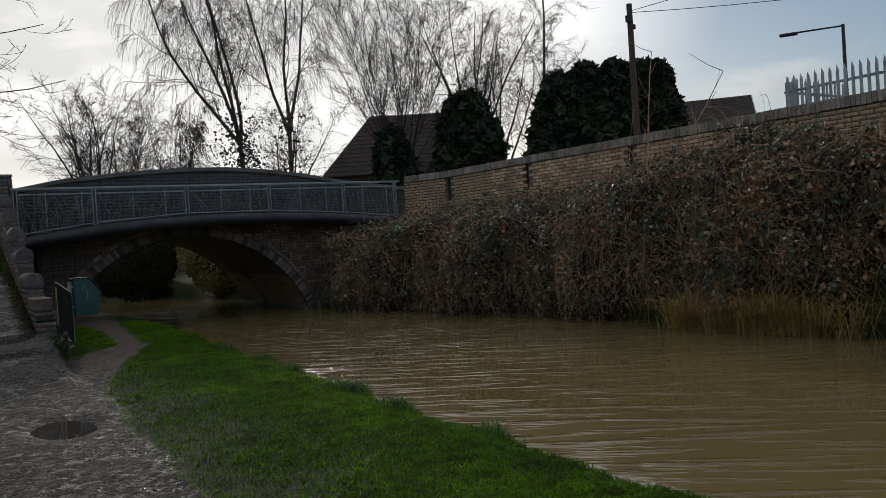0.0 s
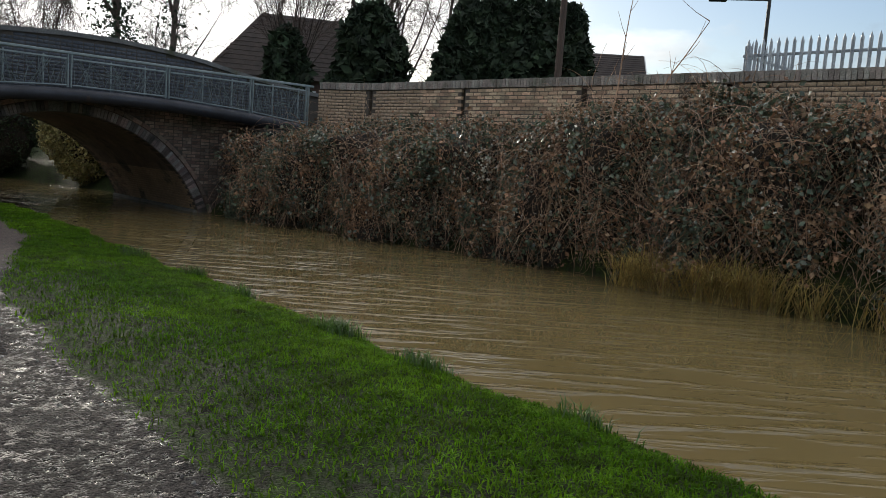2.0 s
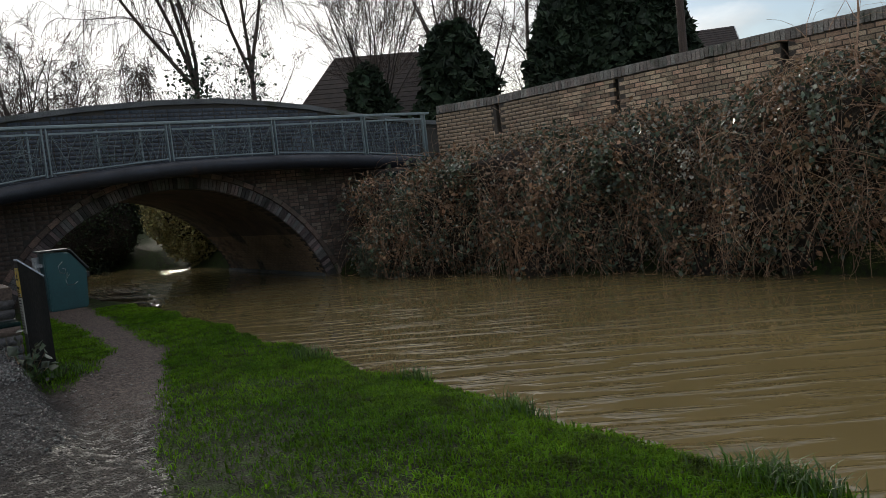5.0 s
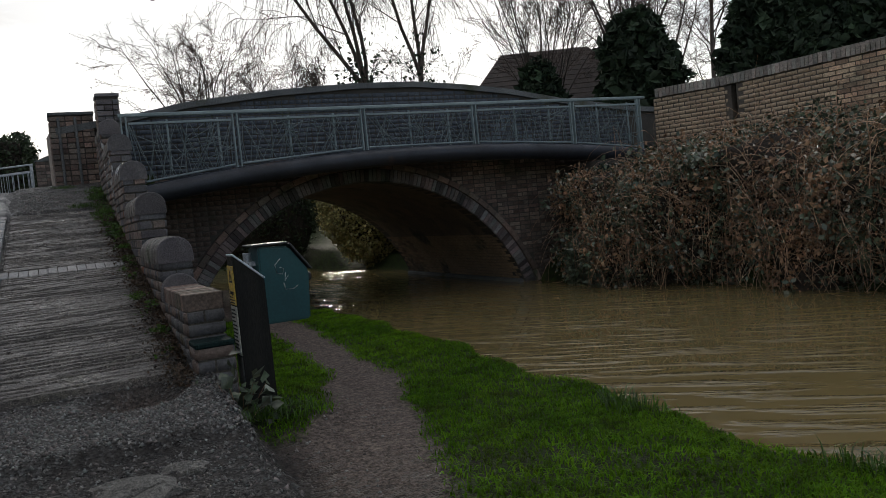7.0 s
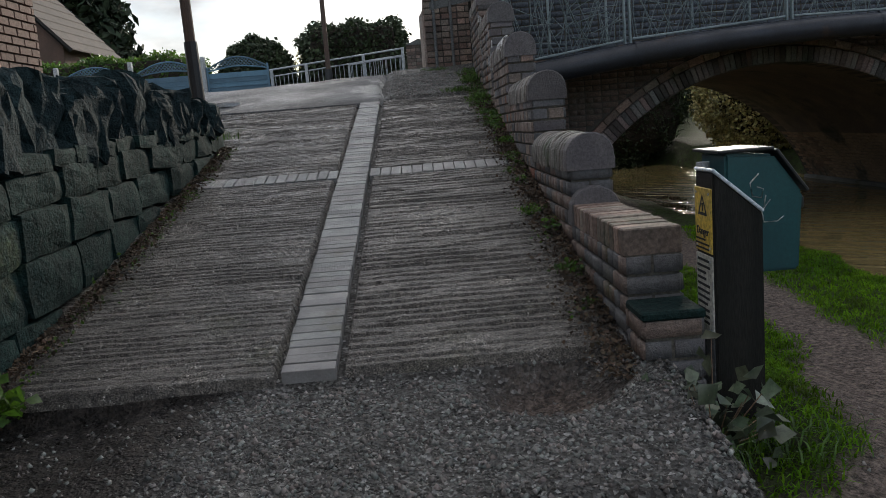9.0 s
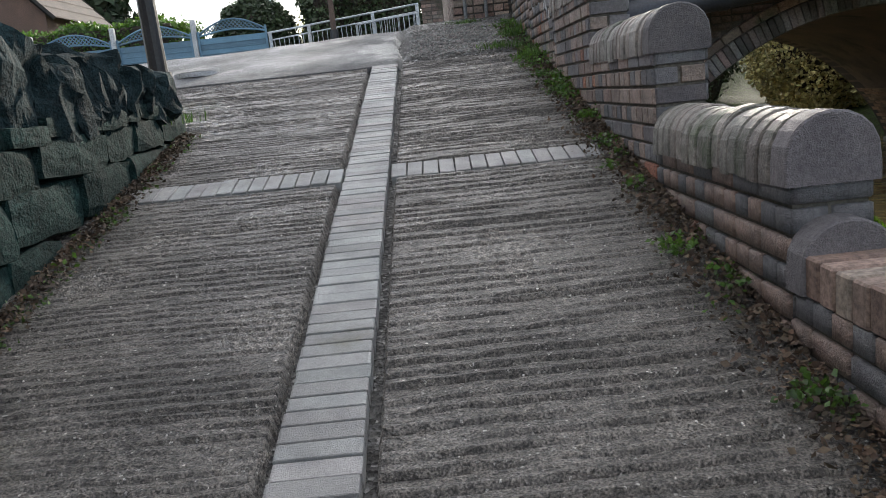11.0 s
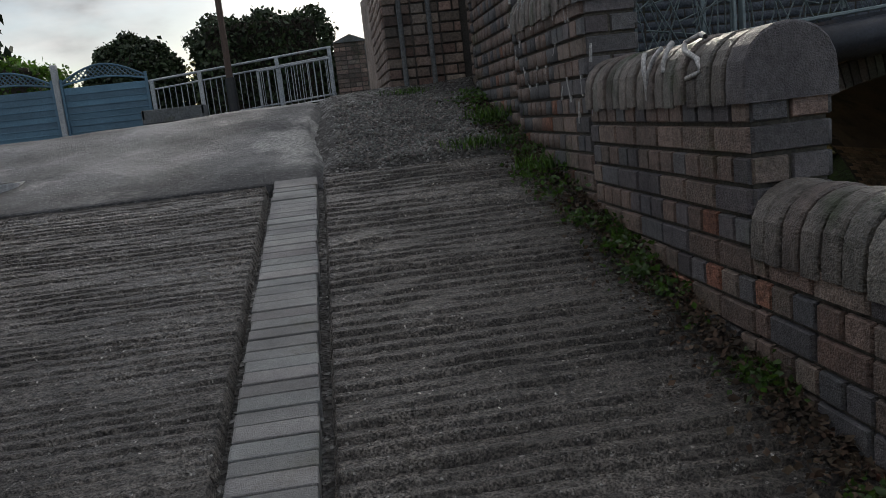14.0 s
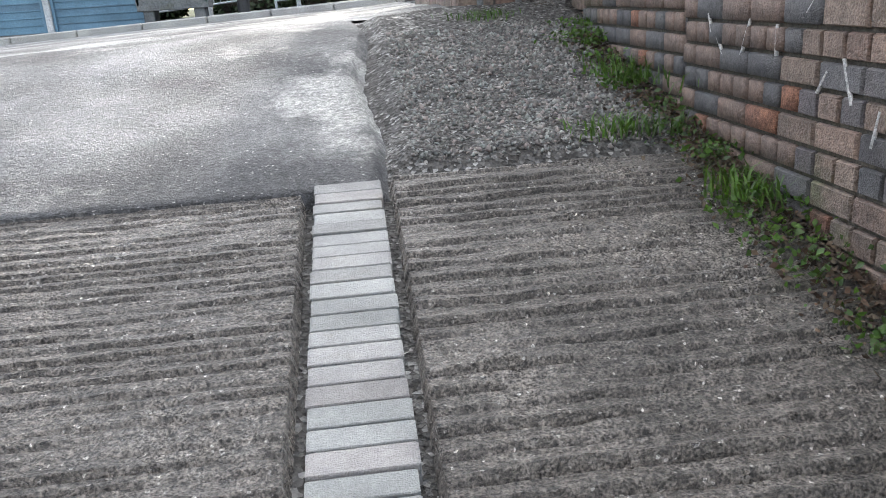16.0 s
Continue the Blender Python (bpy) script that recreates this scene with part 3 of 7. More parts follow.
def build_ramp():
    root = thing("ramp", (0, RAMP_Y0, RAMP_Z0), "ribbed concrete ramp climbing from the towpath to the road", "ramp", kind="structure")

    def slab(name, x0, x1, y0, y1, amp, pitch, seed):
        xs, ys = np.linspace(x0, x1, max(3, int((x1 - x0) / 0.03))), np.arange(y0, y1 + 0.001, 0.0072)
        X, Y = np.meshgrid(xs, ys)
        rng = np.random.RandomState(seed)
        ph = 0.008 * np.sin(X * 1.7 + seed) + 0.003 * np.sin(X * 6.3 + Y * 2.0) + 0.002 * np.sin(X * 23 + Y * 31) + rng.normal(0, 0.0008, X.shape)
        # tamped ribs: each steps up towards the foot and falls away behind, worn flat here and there
        k = np.floor((Y + ph) / pitch)
        f = ((Y + ph) / pitch) % 1.0
        h1 = np.abs(np.sin(k * 12.9898 + seed) * 43758.5453) % 1.0
        deep = 0.25 + 0.75 * h1
        worn = np.clip(0.7 + 0.8 * np.sin(X * 5.3 + k * 2.4) * np.sin(X * 2.3 + k * 1.7 + seed) + 0.25 * np.sin(X * 17 + k * 5), 0.05, 1)
        # a narrow channel at each rib's foot, then a long fall to the next
        at = 0.2 + 0.35 * (np.abs(np.sin(k * 78.233 + seed) * 24634.6345) % 1.0)
        groove = np.clip((0.13 - np.abs(f - at)) / 0.05, 0, 1)
        fall = np.clip((f - at - 0.1) / 0.1, 0, 1) * (1 - np.clip((f - at - 0.2) / (0.8 - at), 0, 1))
        Z = ramp_z(Y) - 0.006 + amp * deep * worn * (0.35 * fall - groove) + 0.004 * bumps(X * 2, Y * 2) + rng.normal(0, 0.001, X.shape)
        edge = (X < x0 + 0.001) | (X > x1 - 0.001) | (Y < y0 + 0.001) | (Y > y1 - 0.012)
        Z = np.where(edge, Z - 0.10, Z)
        nx, ny = len(xs), len(ys)
        i = (np.arange(ny - 1)[:, None] * nx + np.arange(nx - 1)[None, :]).ravel()
        fast_mesh(name, np.stack([X, Y, Z], -1).reshape(-1, 3), np.stack([i, i + 1, i + nx + 1, i + nx], 1), M_RAMP, root)

    g = 0.012
    slab("slab", STRIP[1] + g, 1.06, RAMP_Y0, 15.985, 0.036, 0.06, 3)
    slab("slab", STRIP[1] + g, 1.06, 16.215, 18.98, 0.038, 0.062, 5)
    slab("slab", -1.62, STRIP[0] - g, RAMP_Y0 - 0.03, 15.985, 0.02, 0.046, 7)
    slab("slab", -2.2, STRIP[0] - g, 16.215, 18.9, 0.02, 0.046, 9)
    # the pavers, on edge
    shared = bpy.data.meshes.new("paver")
    bm = box_bm((1, 1, 1), bevel=0.03)
    bm.to_mesh(shared)
    bm.free()
    shared.materials.append(M_PAVER)
    tilt = Matrix.Rotation(math.atan(RAMP_S), 4, "X")
    y = RAMP_Y0 - 0.01
    while y < 18.93:
        d = random.choice((0.062, 0.066, 0.07))
        ob = new("paver", shared)
        w = 0.213 + random.uniform(-0.004, 0.004)
        ob.matrix_basis = Matrix.Translation(((STRIP[0] + STRIP[1]) / 2 + random.uniform(-0.003, 0.003), y + d / 2, ramp_z(y + d / 2) - 0.044 + random.uniform(-0.0025, 0.0025))) @ tilt @ Matrix.Diagonal((w, d - 0.005, 0.1, 1))
        under(ob, root)
        y += d
    for x0, x1, lift in ((-1.5, STRIP[0] - 0.01, -0.004), (STRIP[1] + 0.012, 1.0, -0.008)):
        n = int((x1 - x0) / 0.077)
        for k in range(n):
            ob = new("paver", shared)
            x = x0 + (k + 0.5) * (x1 - x0) / n
            ob.matrix_basis = Matrix.Translation((x, 16.1 + random.uniform(-0.006, 0.006) + 0.02 * (x > 0) * (0.5 - x), ramp_z(16.1) - 0.046 + lift + random.uniform(-0.003, 0.003))) @ tilt @ Matrix.Rotation(random.uniform(-0.02, 0.02), 4, "Z") @ Matrix.Diagonal(((x1 - x0) / n - 0.006, 0.21, 0.1, 1))
            under(ob, root)


build_ramp()

# ---- the stepped brick parapet beside the ramp ----
FACE, THICK = 1.05, 0.225
# steps of the wall: from y, to y, height of the coping's crown
STEPS = [(14.25, 15.5, 1.595), (15.5, 16.74, 2.0), (16.74, 18.02, 2.395), (18.02, 19.3, 2.83), (19.3, 20.6, 3.18)]


def build_parapet():
    root = thing("parapet_wall", (FACE, 13.1, 0.5), "stepped brown and blue brick parapet with rounded copings beside the ramp", "wall", kind="structure")

    def own(ob):
        return under(ob, root)

    poses = []
    core = bmesh.new()
    xc = FACE + THICK / 2

    def seg(y0, y1, top, coped):
        body = top - (0.165 if coped else 0.0)
        base = min(float(ground_z(1.6, (y0 + y1) / 2)), ramp_z(y0)) - 0.2
        box_bm((THICK - 0.02, y1 - y0 - 0.016, body - base), (xc, (y0 + y1) / 2, (body + base) / 2), bm=core)
        # ramp side
        for u, z, w, h in courses(y0, y1, body - 0.08 * int((body - base) / 0.08), body, 0.08, 0.195):
            if z > ramp_z(u) - 0.08:
                r = random.random()
                i = 0 if r < 0.62 else (1 if r < 0.985 else 2)
                if coped and z < body - 0.3 and random.random() < 0.045:
                    i = 2
                poses.append((brick_pose((FACE, u, z), (0, 1, 0), (-1, 0, 0), w, h), i))
        # canal side and the end that faces down the ramp
        for u, z, w, h in courses(y0, y1, body - 0.08 * int((body - base) / 0.08), body, 0.08):
            poses.append((brick_pose((FACE + THICK, u, z), (0, 1, 0), (1, 0, 0), w, h), 1))
        for u, z, w, h in courses(FACE, FACE + THICK, body - 0.08 * int((body - base) / 0.08), body, 0.08):
            poses.append((brick_pose((u, y0, z), (1, 0, 0), (0, -1, 0), w, h), 1 if random.random() < 0.85 else 0))

    seg(12.93, 13.16, 0.93, False)
    seg(13.16, 14.25, 1.13, False)
    for y0, y1, top in STEPS:
        seg(y0, y1, top, True)
    part("core", core, M_MORTAR, root)

    def bullnose(x0, x1, z0, z1, length, mname):
        """A half-round coping brick, lying across the wall."""
        pts = [(x0, z0), (x0, z0 + 0.05)]
        c, r, rise = (x0 + x1) / 2, (x1 - x0) / 2, z1 - z0 - 0.05
        for k in range(1, 10):
            a = math.pi - math.pi * k / 10
            pts.append((c + r * math.cos(a), z0 + 0.05 + rise * math.sin(a) ** 0.8))
        pts += [(x1, z0 + 0.05), (x1, z0)]
        n = len(pts)
        ch = 0.006
        V = []
        for y, s in ((0, 0.965), (ch, 1), (length - ch, 1), (length, 0.965)):
            V += [(c + (x - c) * s, y, z0 + (z - z0) * s) for x, z in pts]
        F = [tuple(range(n - 1, -1, -1)), tuple(range(3 * n, 4 * n))]
        for k in range(3):
            F += [(k * n + i, k * n + (i + 1) % n, (k + 1) * n + (i + 1) % n, (k + 1) * n + i) for i in range(n)]
        me = bpy.data.meshes.new(mname)
        me.from_pydata([(x - c, y - length / 2, z - z0) for x, y, z in V], [], [f[::-1] for f in F])
        me.materials.append(M_COPEBRICK if mname == "coping_brick" else M_BLUE)
        me.update()
        return me

    cb = bullnose(0, THICK + 0.035, 0, 0.195, 0.066, "coping_brick")
    eb = bullnose(0, THICK + 0.035, 0, 0.195, 0.10, "coping_end")
    for y0, y1, top in STEPS:
        n = int(round((y1 - y0 - 0.1) / 0.077))
        ob = own(new("coping_end", eb))
        ob.matrix_basis = Matrix.Translation((xc, y0 + 0.035, top - 0.19))
        for k in range(n):
            ob = own(new("coping_brick", cb))
            ob.matrix_basis = Matrix.Translation((xc + random.uniform(-0.004, 0.004), y0 + 0.1 + (k + 0.5) * (y1 - y0 - 0.1) / n, top - 0.19 + random.uniform(-0.009, 0.006))) @ Matrix.Rotation(random.uniform(-0.04, 0.04), 4, "Z")
    # flat brick-on-edge top of the low end block
    bb = bpy.data.meshes.new("edge_brick")
    bm = box_bm((THICK + 0.01, 0.069, 0.11), bevel=0.006)
    bm.to_mesh(bb)
    bm.free()
    bb.materials.append(M_SOOT)
    for k in range(13):
        ob = own(new("edge_brick", bb))
        ob.matrix_basis = Matrix.Translation((xc, 13.2 + k * 0.077, 1.13 + 0.05 + random.uniform(-0.003, 0.003)))
    part("cap_stone", box_bm((THICK + 0.012, 0.24, 0.035), (xc, 13.04, 0.94), 0.008), M_STONE, root)
    ob = own(new("coping_end", eb))
    ob.matrix_basis = Matrix.Translation((xc, 14.2, 1.13))
    poses.sort(key=lambda p: (p[0].translation.x > FACE + 0.2, abs(p[0].translation.y - 17)))
    lay("brick", [M_MIXED, M_BLUE, M_REDB], poses, root, 300)
    # pillar at the head of the ramp
    pil = thing("brick_pillar", (1.25, 20.8, 2.3), "tall blue engineering brick pillar at the head of the ramp", "pillar", kind="structure")
    part("pillar_core", box_bm((0.28, 0.40, 1.7), (1.27, 20.82, 2.9)), M_DARKMORTAR, pil)
    pp = []
    for u, z, w, h in courses(20.6, 21.04, 2.1, 3.69, 0.082):
        pp.append((brick_pose((1.11, u, z), (0, 1, 0), (-1, 0, 0), w, h), 0))
    for u, z, w, h in courses(1.11, 1.43, 2.1, 3.69, 0.082):
        pp.append((brick_pose((u, 20.6, z), (1, 0, 0), (0, -1, 0), w, h), 1))
    lay("brick", [M_MIXED, M_BLUE], pp, pil, 200)
    part("capstone", box_bm((0.33, 0.455, 0.05), (1.27, 20.82, 3.72), 0.008), M_BLUE, pil)


build_parapet()

# ---- the long buff brick wall across the canal ----


def wall_x(y):
    return 11.72 + (18.95 - y) * 0.0346


WALL_TOP = 3.52
SLOTS = [18.75, 15.52, 12.27, 9.36, 6.2, 3.1]


def build_far_wall():
    root = thing("wall_east", (11.9, 10, 2), "long weathered buff brick wall with brick-on-edge coping and dark slots", "wall", kind="structure")
    body = WALL_TOP - 0.19
    u = Vector((-0.0346, 1, 0)).normalized()
    n = Vector((-1, -0.0346, 0)).normalized()
    core = bmesh.new()
    ends = [18.95] + SLOTS + [-14.0]
    for a, b in zip(ends[:-1], ends[1:]):
        y0, y1 = a - (0.06 if a != 18.95 else 0), b + (0.06 if b != -14.0 else 0)
        c = Vector((wall_x((y0 + y1) / 2), (y0 + y1) / 2, 1.75)) - n * 0.15
        box_bm((0.3, abs(y1 - y0), body - 0.05), (c.x, c.y, (body + 0.05) / 2), bm=core, rot=(0, 0, 1.98))
    bmc = core
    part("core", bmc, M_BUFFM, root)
    # dark box behind the slots: their shade is put into its colour
    part("recess", box_bm((0.1, 33, body - 0.5), (wall_x(2.4) + 0.3, 2.4, (body + 0.5) / 2), rot=(0, 0, 1.98)), M_DARKMORTAR, root, "dark backing standing in for the shade in the slots")
    poses = []
    for y, z, w, h in courses(-14, 18.95, body - 0.0775 * 16, body, 0.0775, 0.23, "stretcher"):
        if any(abs(y - s) < 0.06 + w / 2 - 0.02 and z > body - 0.62 for s in SLOTS):
            continue
        poses.append((brick_pose((wall_x(y), y, z), u, n, w, h, 0.06, 0.004), 0))
    # the short return towards the bridge
    A, B = Vector((11.72, 18.95, 0)), Vector((11.2, 20.3, 0))
    u2 = (B - A).normalized()
    n2 = Vector((-u2.y, u2.x, 0))
    L2 = (B - A).length
    box = box_bm((0.3, L2, body - 0.05), (0, 0, (body + 0.05) / 2))
    box.transform(Matrix.Translation((A + B) / 2 - n2 * 0.15) @ Matrix.Rotation(math.atan2(-u2.x, u2.y), 4, "Z"))
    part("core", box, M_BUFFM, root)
    for t, z, w, h in courses(0, L2, body - 0.0775 * 16, body, 0.0775, 0.23, "stretcher"):
        p = A + u2 * t
        poses.append((brick_pose((p.x, p.y, z), u2, n2, w, h, 0.06, 0.003), 0))
    poses.sort(key=lambda p: (p[0].translation.z < 2.5, abs(p[0].translation.y - 13.5)))
    lay("brick", [M_BUFF], poses, root, 300)
    caps = []
    for k in range(int(33 / 0.082)):
        y = 18.95 - (k + 0.5) * 0.082
        caps.append((brick_pose((wall_x(y) - 0.03, y, WALL_TOP - 0.09 + random.uniform(-0.006, 0.006)), u, n, 0.074, 0.19, 0.38, 0.006), 0))
    for k in range(int(L2 / 0.082)):
        p = A + u2 * ((k + 0.5) * 0.082) + n2 * 0.03
        caps.append((brick_pose((p.x, p.y, WALL_TOP - 0.09), u2, n2, 0.074, 0.19, 0.38, 0.005), 0))
    caps.sort(key=lambda p: -p[0].translation.y)
    lay("coping_brick", [M_BUFFCAP], caps, root, 260, "coping_brick")
    top = bmesh.new()
    box_bm((0.36, 32.9, 0.05), (wall_x(2.5) + 0.15, 2.5, WALL_TOP - 0.03), bm=top, rot=(0, 0, 1.98))
    part("coping_top", top, M_BUFFCAP, root)


build_far_wall()

# ---- the masonry road bridge ----
M_RING = mat("sooty_arch_brick", (0.19, 0.16, 0.15), (0.095, 0.085, 0.085), 1.2, 45, rand=0.6, stain=(0.07, 0.07, 0.06), stain_at=0.56)
M_BARREL = mat("damp_vault_brick", (0.30, 0.20, 0.13), (0.19, 0.13, 0.09), 1.5, 45, rand=0.35, stain=(0.07, 0.06, 0.045), stain_at=0.55)
AX, AZ, AR = 5.33, -1.21, 3.40
BY0, BY1 = 21.3, 26.9


def crown(x):
    return float(np.interp(x, [-1, 0.6, 1.56, 2.5, 3.9, 5.3, 6.5, 7.5, 8.5, 9.7, 11.5, 14], [3.2, 3.36, 3.5, 3.69, 3.84, 3.93, 3.94, 3.87, 3.76, 3.55, 3.33, 3.2]))


def build_bridge():
    root = thing("road_bridge", (AX, BY0, 0), "old dark brick arched canal bridge with a humped parapet", "bridge", kind="structure")
    xs = list(np.linspace(0.55, 12.2, 80))

    def under_arch(x):
        d = abs(x - AX)
        return AZ + math.sqrt(AR * AR - d * d) if d < AR * 0.975 else -0.8

    def face(name, y0, y1, low, high, material, label=""):
        V, F = [], []
        for x in xs:
            V += [(x, y0, low(x)), (x, y0, high(x)), (x, y1, high(x)), (x, y1, low(x))]
        for i in range(len(xs) - 1):
            for k in range(4):
                F.append((4 * i + k, 4 * i + (k + 1) % 4, 4 * i + 4 + (k + 1) % 4, 4 * i + 4 + k))
        F += [(0, 3, 2, 1), tuple(4 * (len(xs) - 1) + k for k in (0, 1, 2, 3))]
        return tagged(mesh_ob(name, V, F, material, root), label)

    face("spandrel", BY0, BY0 + 0.35, under_arch, lambda x: crown(x) - 0.1, M_DARKMORTAR)
    face("spandrel", BY1 - 0.35, BY1, under_arch, lambda x: crown(x) - 0.1, M_DARKMORTAR)
    face("coping", BY0 - 0.06, BY0 + 0.42, lambda x: crown(x) - 0.1, crown, M_COPING, "weathered grey stone coping")
    face("coping", BY1 - 0.42, BY1 + 0.06, lambda x: crown(x) - 0.1, crown, M_COPING, "weathered grey stone coping")
    face("deck", BY0 + 0.36, BY1 - 0.36, lambda x: float(road_z(x)) - 0.25, lambda x: float(road_z(x)), M_ASPHALT, "worn asphalt road deck")
    # barrel: bricks in courses along the vault
    n = 60
    a0, a1 = math.acos(3.34 / AR), math.pi - math.acos(3.34 / AR)
    V, F = [], []
    for k in range(n + 1):
        a = a0 + (a1 - a0) * k / n
        for y in (BY0 + 0.02, BY1 - 0.02):
            V.append((AX + AR * math.cos(a), y, AZ + AR * math.sin(a)))
    for k in range(n):
        F.append((2 * k, 2 * k + 1, 2 * k + 3, 2 * k + 2))
    mesh_ob("barrel", V, F, M_SOOT, root, True)
    bs = []
    for k in range(24):
        a = a0 + 0.011 + k * 0.0216
        for j in range(int((BY1 - BY0) / 0.235)):
            y = BY0 + 0.02 + (j + 0.5 + 0.5 * (k % 2)) * 0.235
            if y < BY1 - 0.1:
                nn = Vector((-math.cos(a), 0, -math.sin(a)))
                bs.append((brick_pose((AX + AR * math.cos(a), y, AZ + AR * math.sin(a)), (0, 1, 0), nn, 0.225, 0.069, 0.04, 0.003), 0))
    bs.sort(key=lambda p: -p[0].translation.y)
    lay("brick", [M_BARREL], bs, root, 120)
    # low towing ledge and pale stone edge at the foot of the east side
    part("ledge", box_bm((0.5, 5.5, 0.14), (8.64, 24.1, 0.0), 0.02), M_COPING, root, "pale stone ledge at the waterline")
    # facing bricks
    fb = []
    for u, z, w, h in courses(1.45, 11.4, 0.0, 4.0, 0.08, 0.235):
        d = math.hypot(u - AX, z - AZ)
        if d < AR + 0.36 or z > crown(u) - 0.14:
            continue
        fb.append((brick_pose((u, BY0, z), (1, 0, 0), (0, -1, 0), w, h, 0.05, 0.004), 1 if z > 2.5 else 0))
    fb.sort(key=lambda p: (p[0].translation.z < 0.4, abs(p[0].translation.x - 8.4) + abs(p[0].translation.z - 1.8)))
    lay("brick", [M_SOOT, M_PARAPET], fb, root, 300)
    # two arch rings and a hood course
    vs = []
    for r, w, dep, proud in ((AR + 0.115, 0.22, 0.08, 0.03), (AR + 0.285, 0.1, 0.08, 0.055)):
        m = int(math.pi * r * 0.86 / (0.078 if r < AR + 0.2 else 0.23))
        for k in range(m):
            a = radians(12) + radians(156) * (k + 0.5) / m
            tang = Vector((-math.sin(a), 0, math.cos(a)))
            rad = Vector((math.cos(a), 0, math.sin(a)))
            step = radians(156) * r / m
            mm = Matrix((tang * (step - 0.008), Vector((0, -1, 0)) * dep, rad * w)).transposed().to_4x4()
            mm.translation = Vector((AX, BY0 - proud + 0.04, AZ)) + rad * r + Vector((0, random.uniform(-0.004, 0.004), 0))
            vs.append((mm, 0 if r < AR + 0.2 else 1))
    lay("voussoir", [M_RING, M_SOOT], vs, root, 240, "voussoir")
    # soldier band of dark bricks and abutment of squared stones on the east bank
    st = []
    for k in range(9):
        for j in range(2):
            st.append((brick_pose((9.75 + 0.5 * j + 0.12 * (k % 2), 20.0, 0.1 + k * 0.24), (1, 0, 0), (0, -1, 0), 0.47, 0.225, 0.1, 0.012), 0))
            st.append((brick_pose((9.5, 20.2 + 0.5 * j + 0.1 * (k % 2), 0.1 + k * 0.24), (0, 1, 0), (-1, 0, 0), 0.47, 0.225, 0.1, 0.012), 0))
    part("abutment", box_bm((1.9, 1.3, 2.9), (10.45, 20.66, 0.75)), M_DARKMORTAR, root)
    lay("stone_block", [M_STONE], st, root, 60, "stone_block")
    # west end pier by the ramp
    part("end_pier", box_bm((0.60, 0.58, 1.3), (0.78, 21.55, 2.9)), M_DARKMORTAR, root)
    part("wing_wall", box_bm((0.32, 2.0, 1.3), (0.65, 22.7, 2.85), rot=(0, 0, 4)), M_MIXED, root)
    pb = []
    for u, z, w, h in courses(0.47, 1.09, 2.3, 3.54, 0.082):
        pb.append((brick_pose((u, 21.25, z), (1, 0, 0), (0, -1, 0), w, h, 0.05), 0))
    for u, z, w, h in courses(21.25, 23.6, 2.3, 3.42, 0.082):
        pb.append((brick_pose((0.47, u, z), (0, 1, 0), (-1, 0, 0), w, h, 0.05), 1))
    lay("brick", [M_SOOT, M_MIXED], pb, root, 200)
    part("pier_cap", box_bm((0.64, 0.64, 0.05), (0.78, 21.55, 3.56), 0.01), M_COPING, root)
    for x in (0.60, 0.83):
        part("conduit", rod_bm((x, 21.2, 2.45), (x, 21.2, 3.5), 0.02), M_COPING, root, "pale vertical conduit")


build_bridge()

# ---- steel footbridge and pipe before the bridge ----
RY = 20.6


def pipe_z(x):
    return 2.56 - (0.0175 if x < 6 else 0.0125) * (x - 6) ** 2


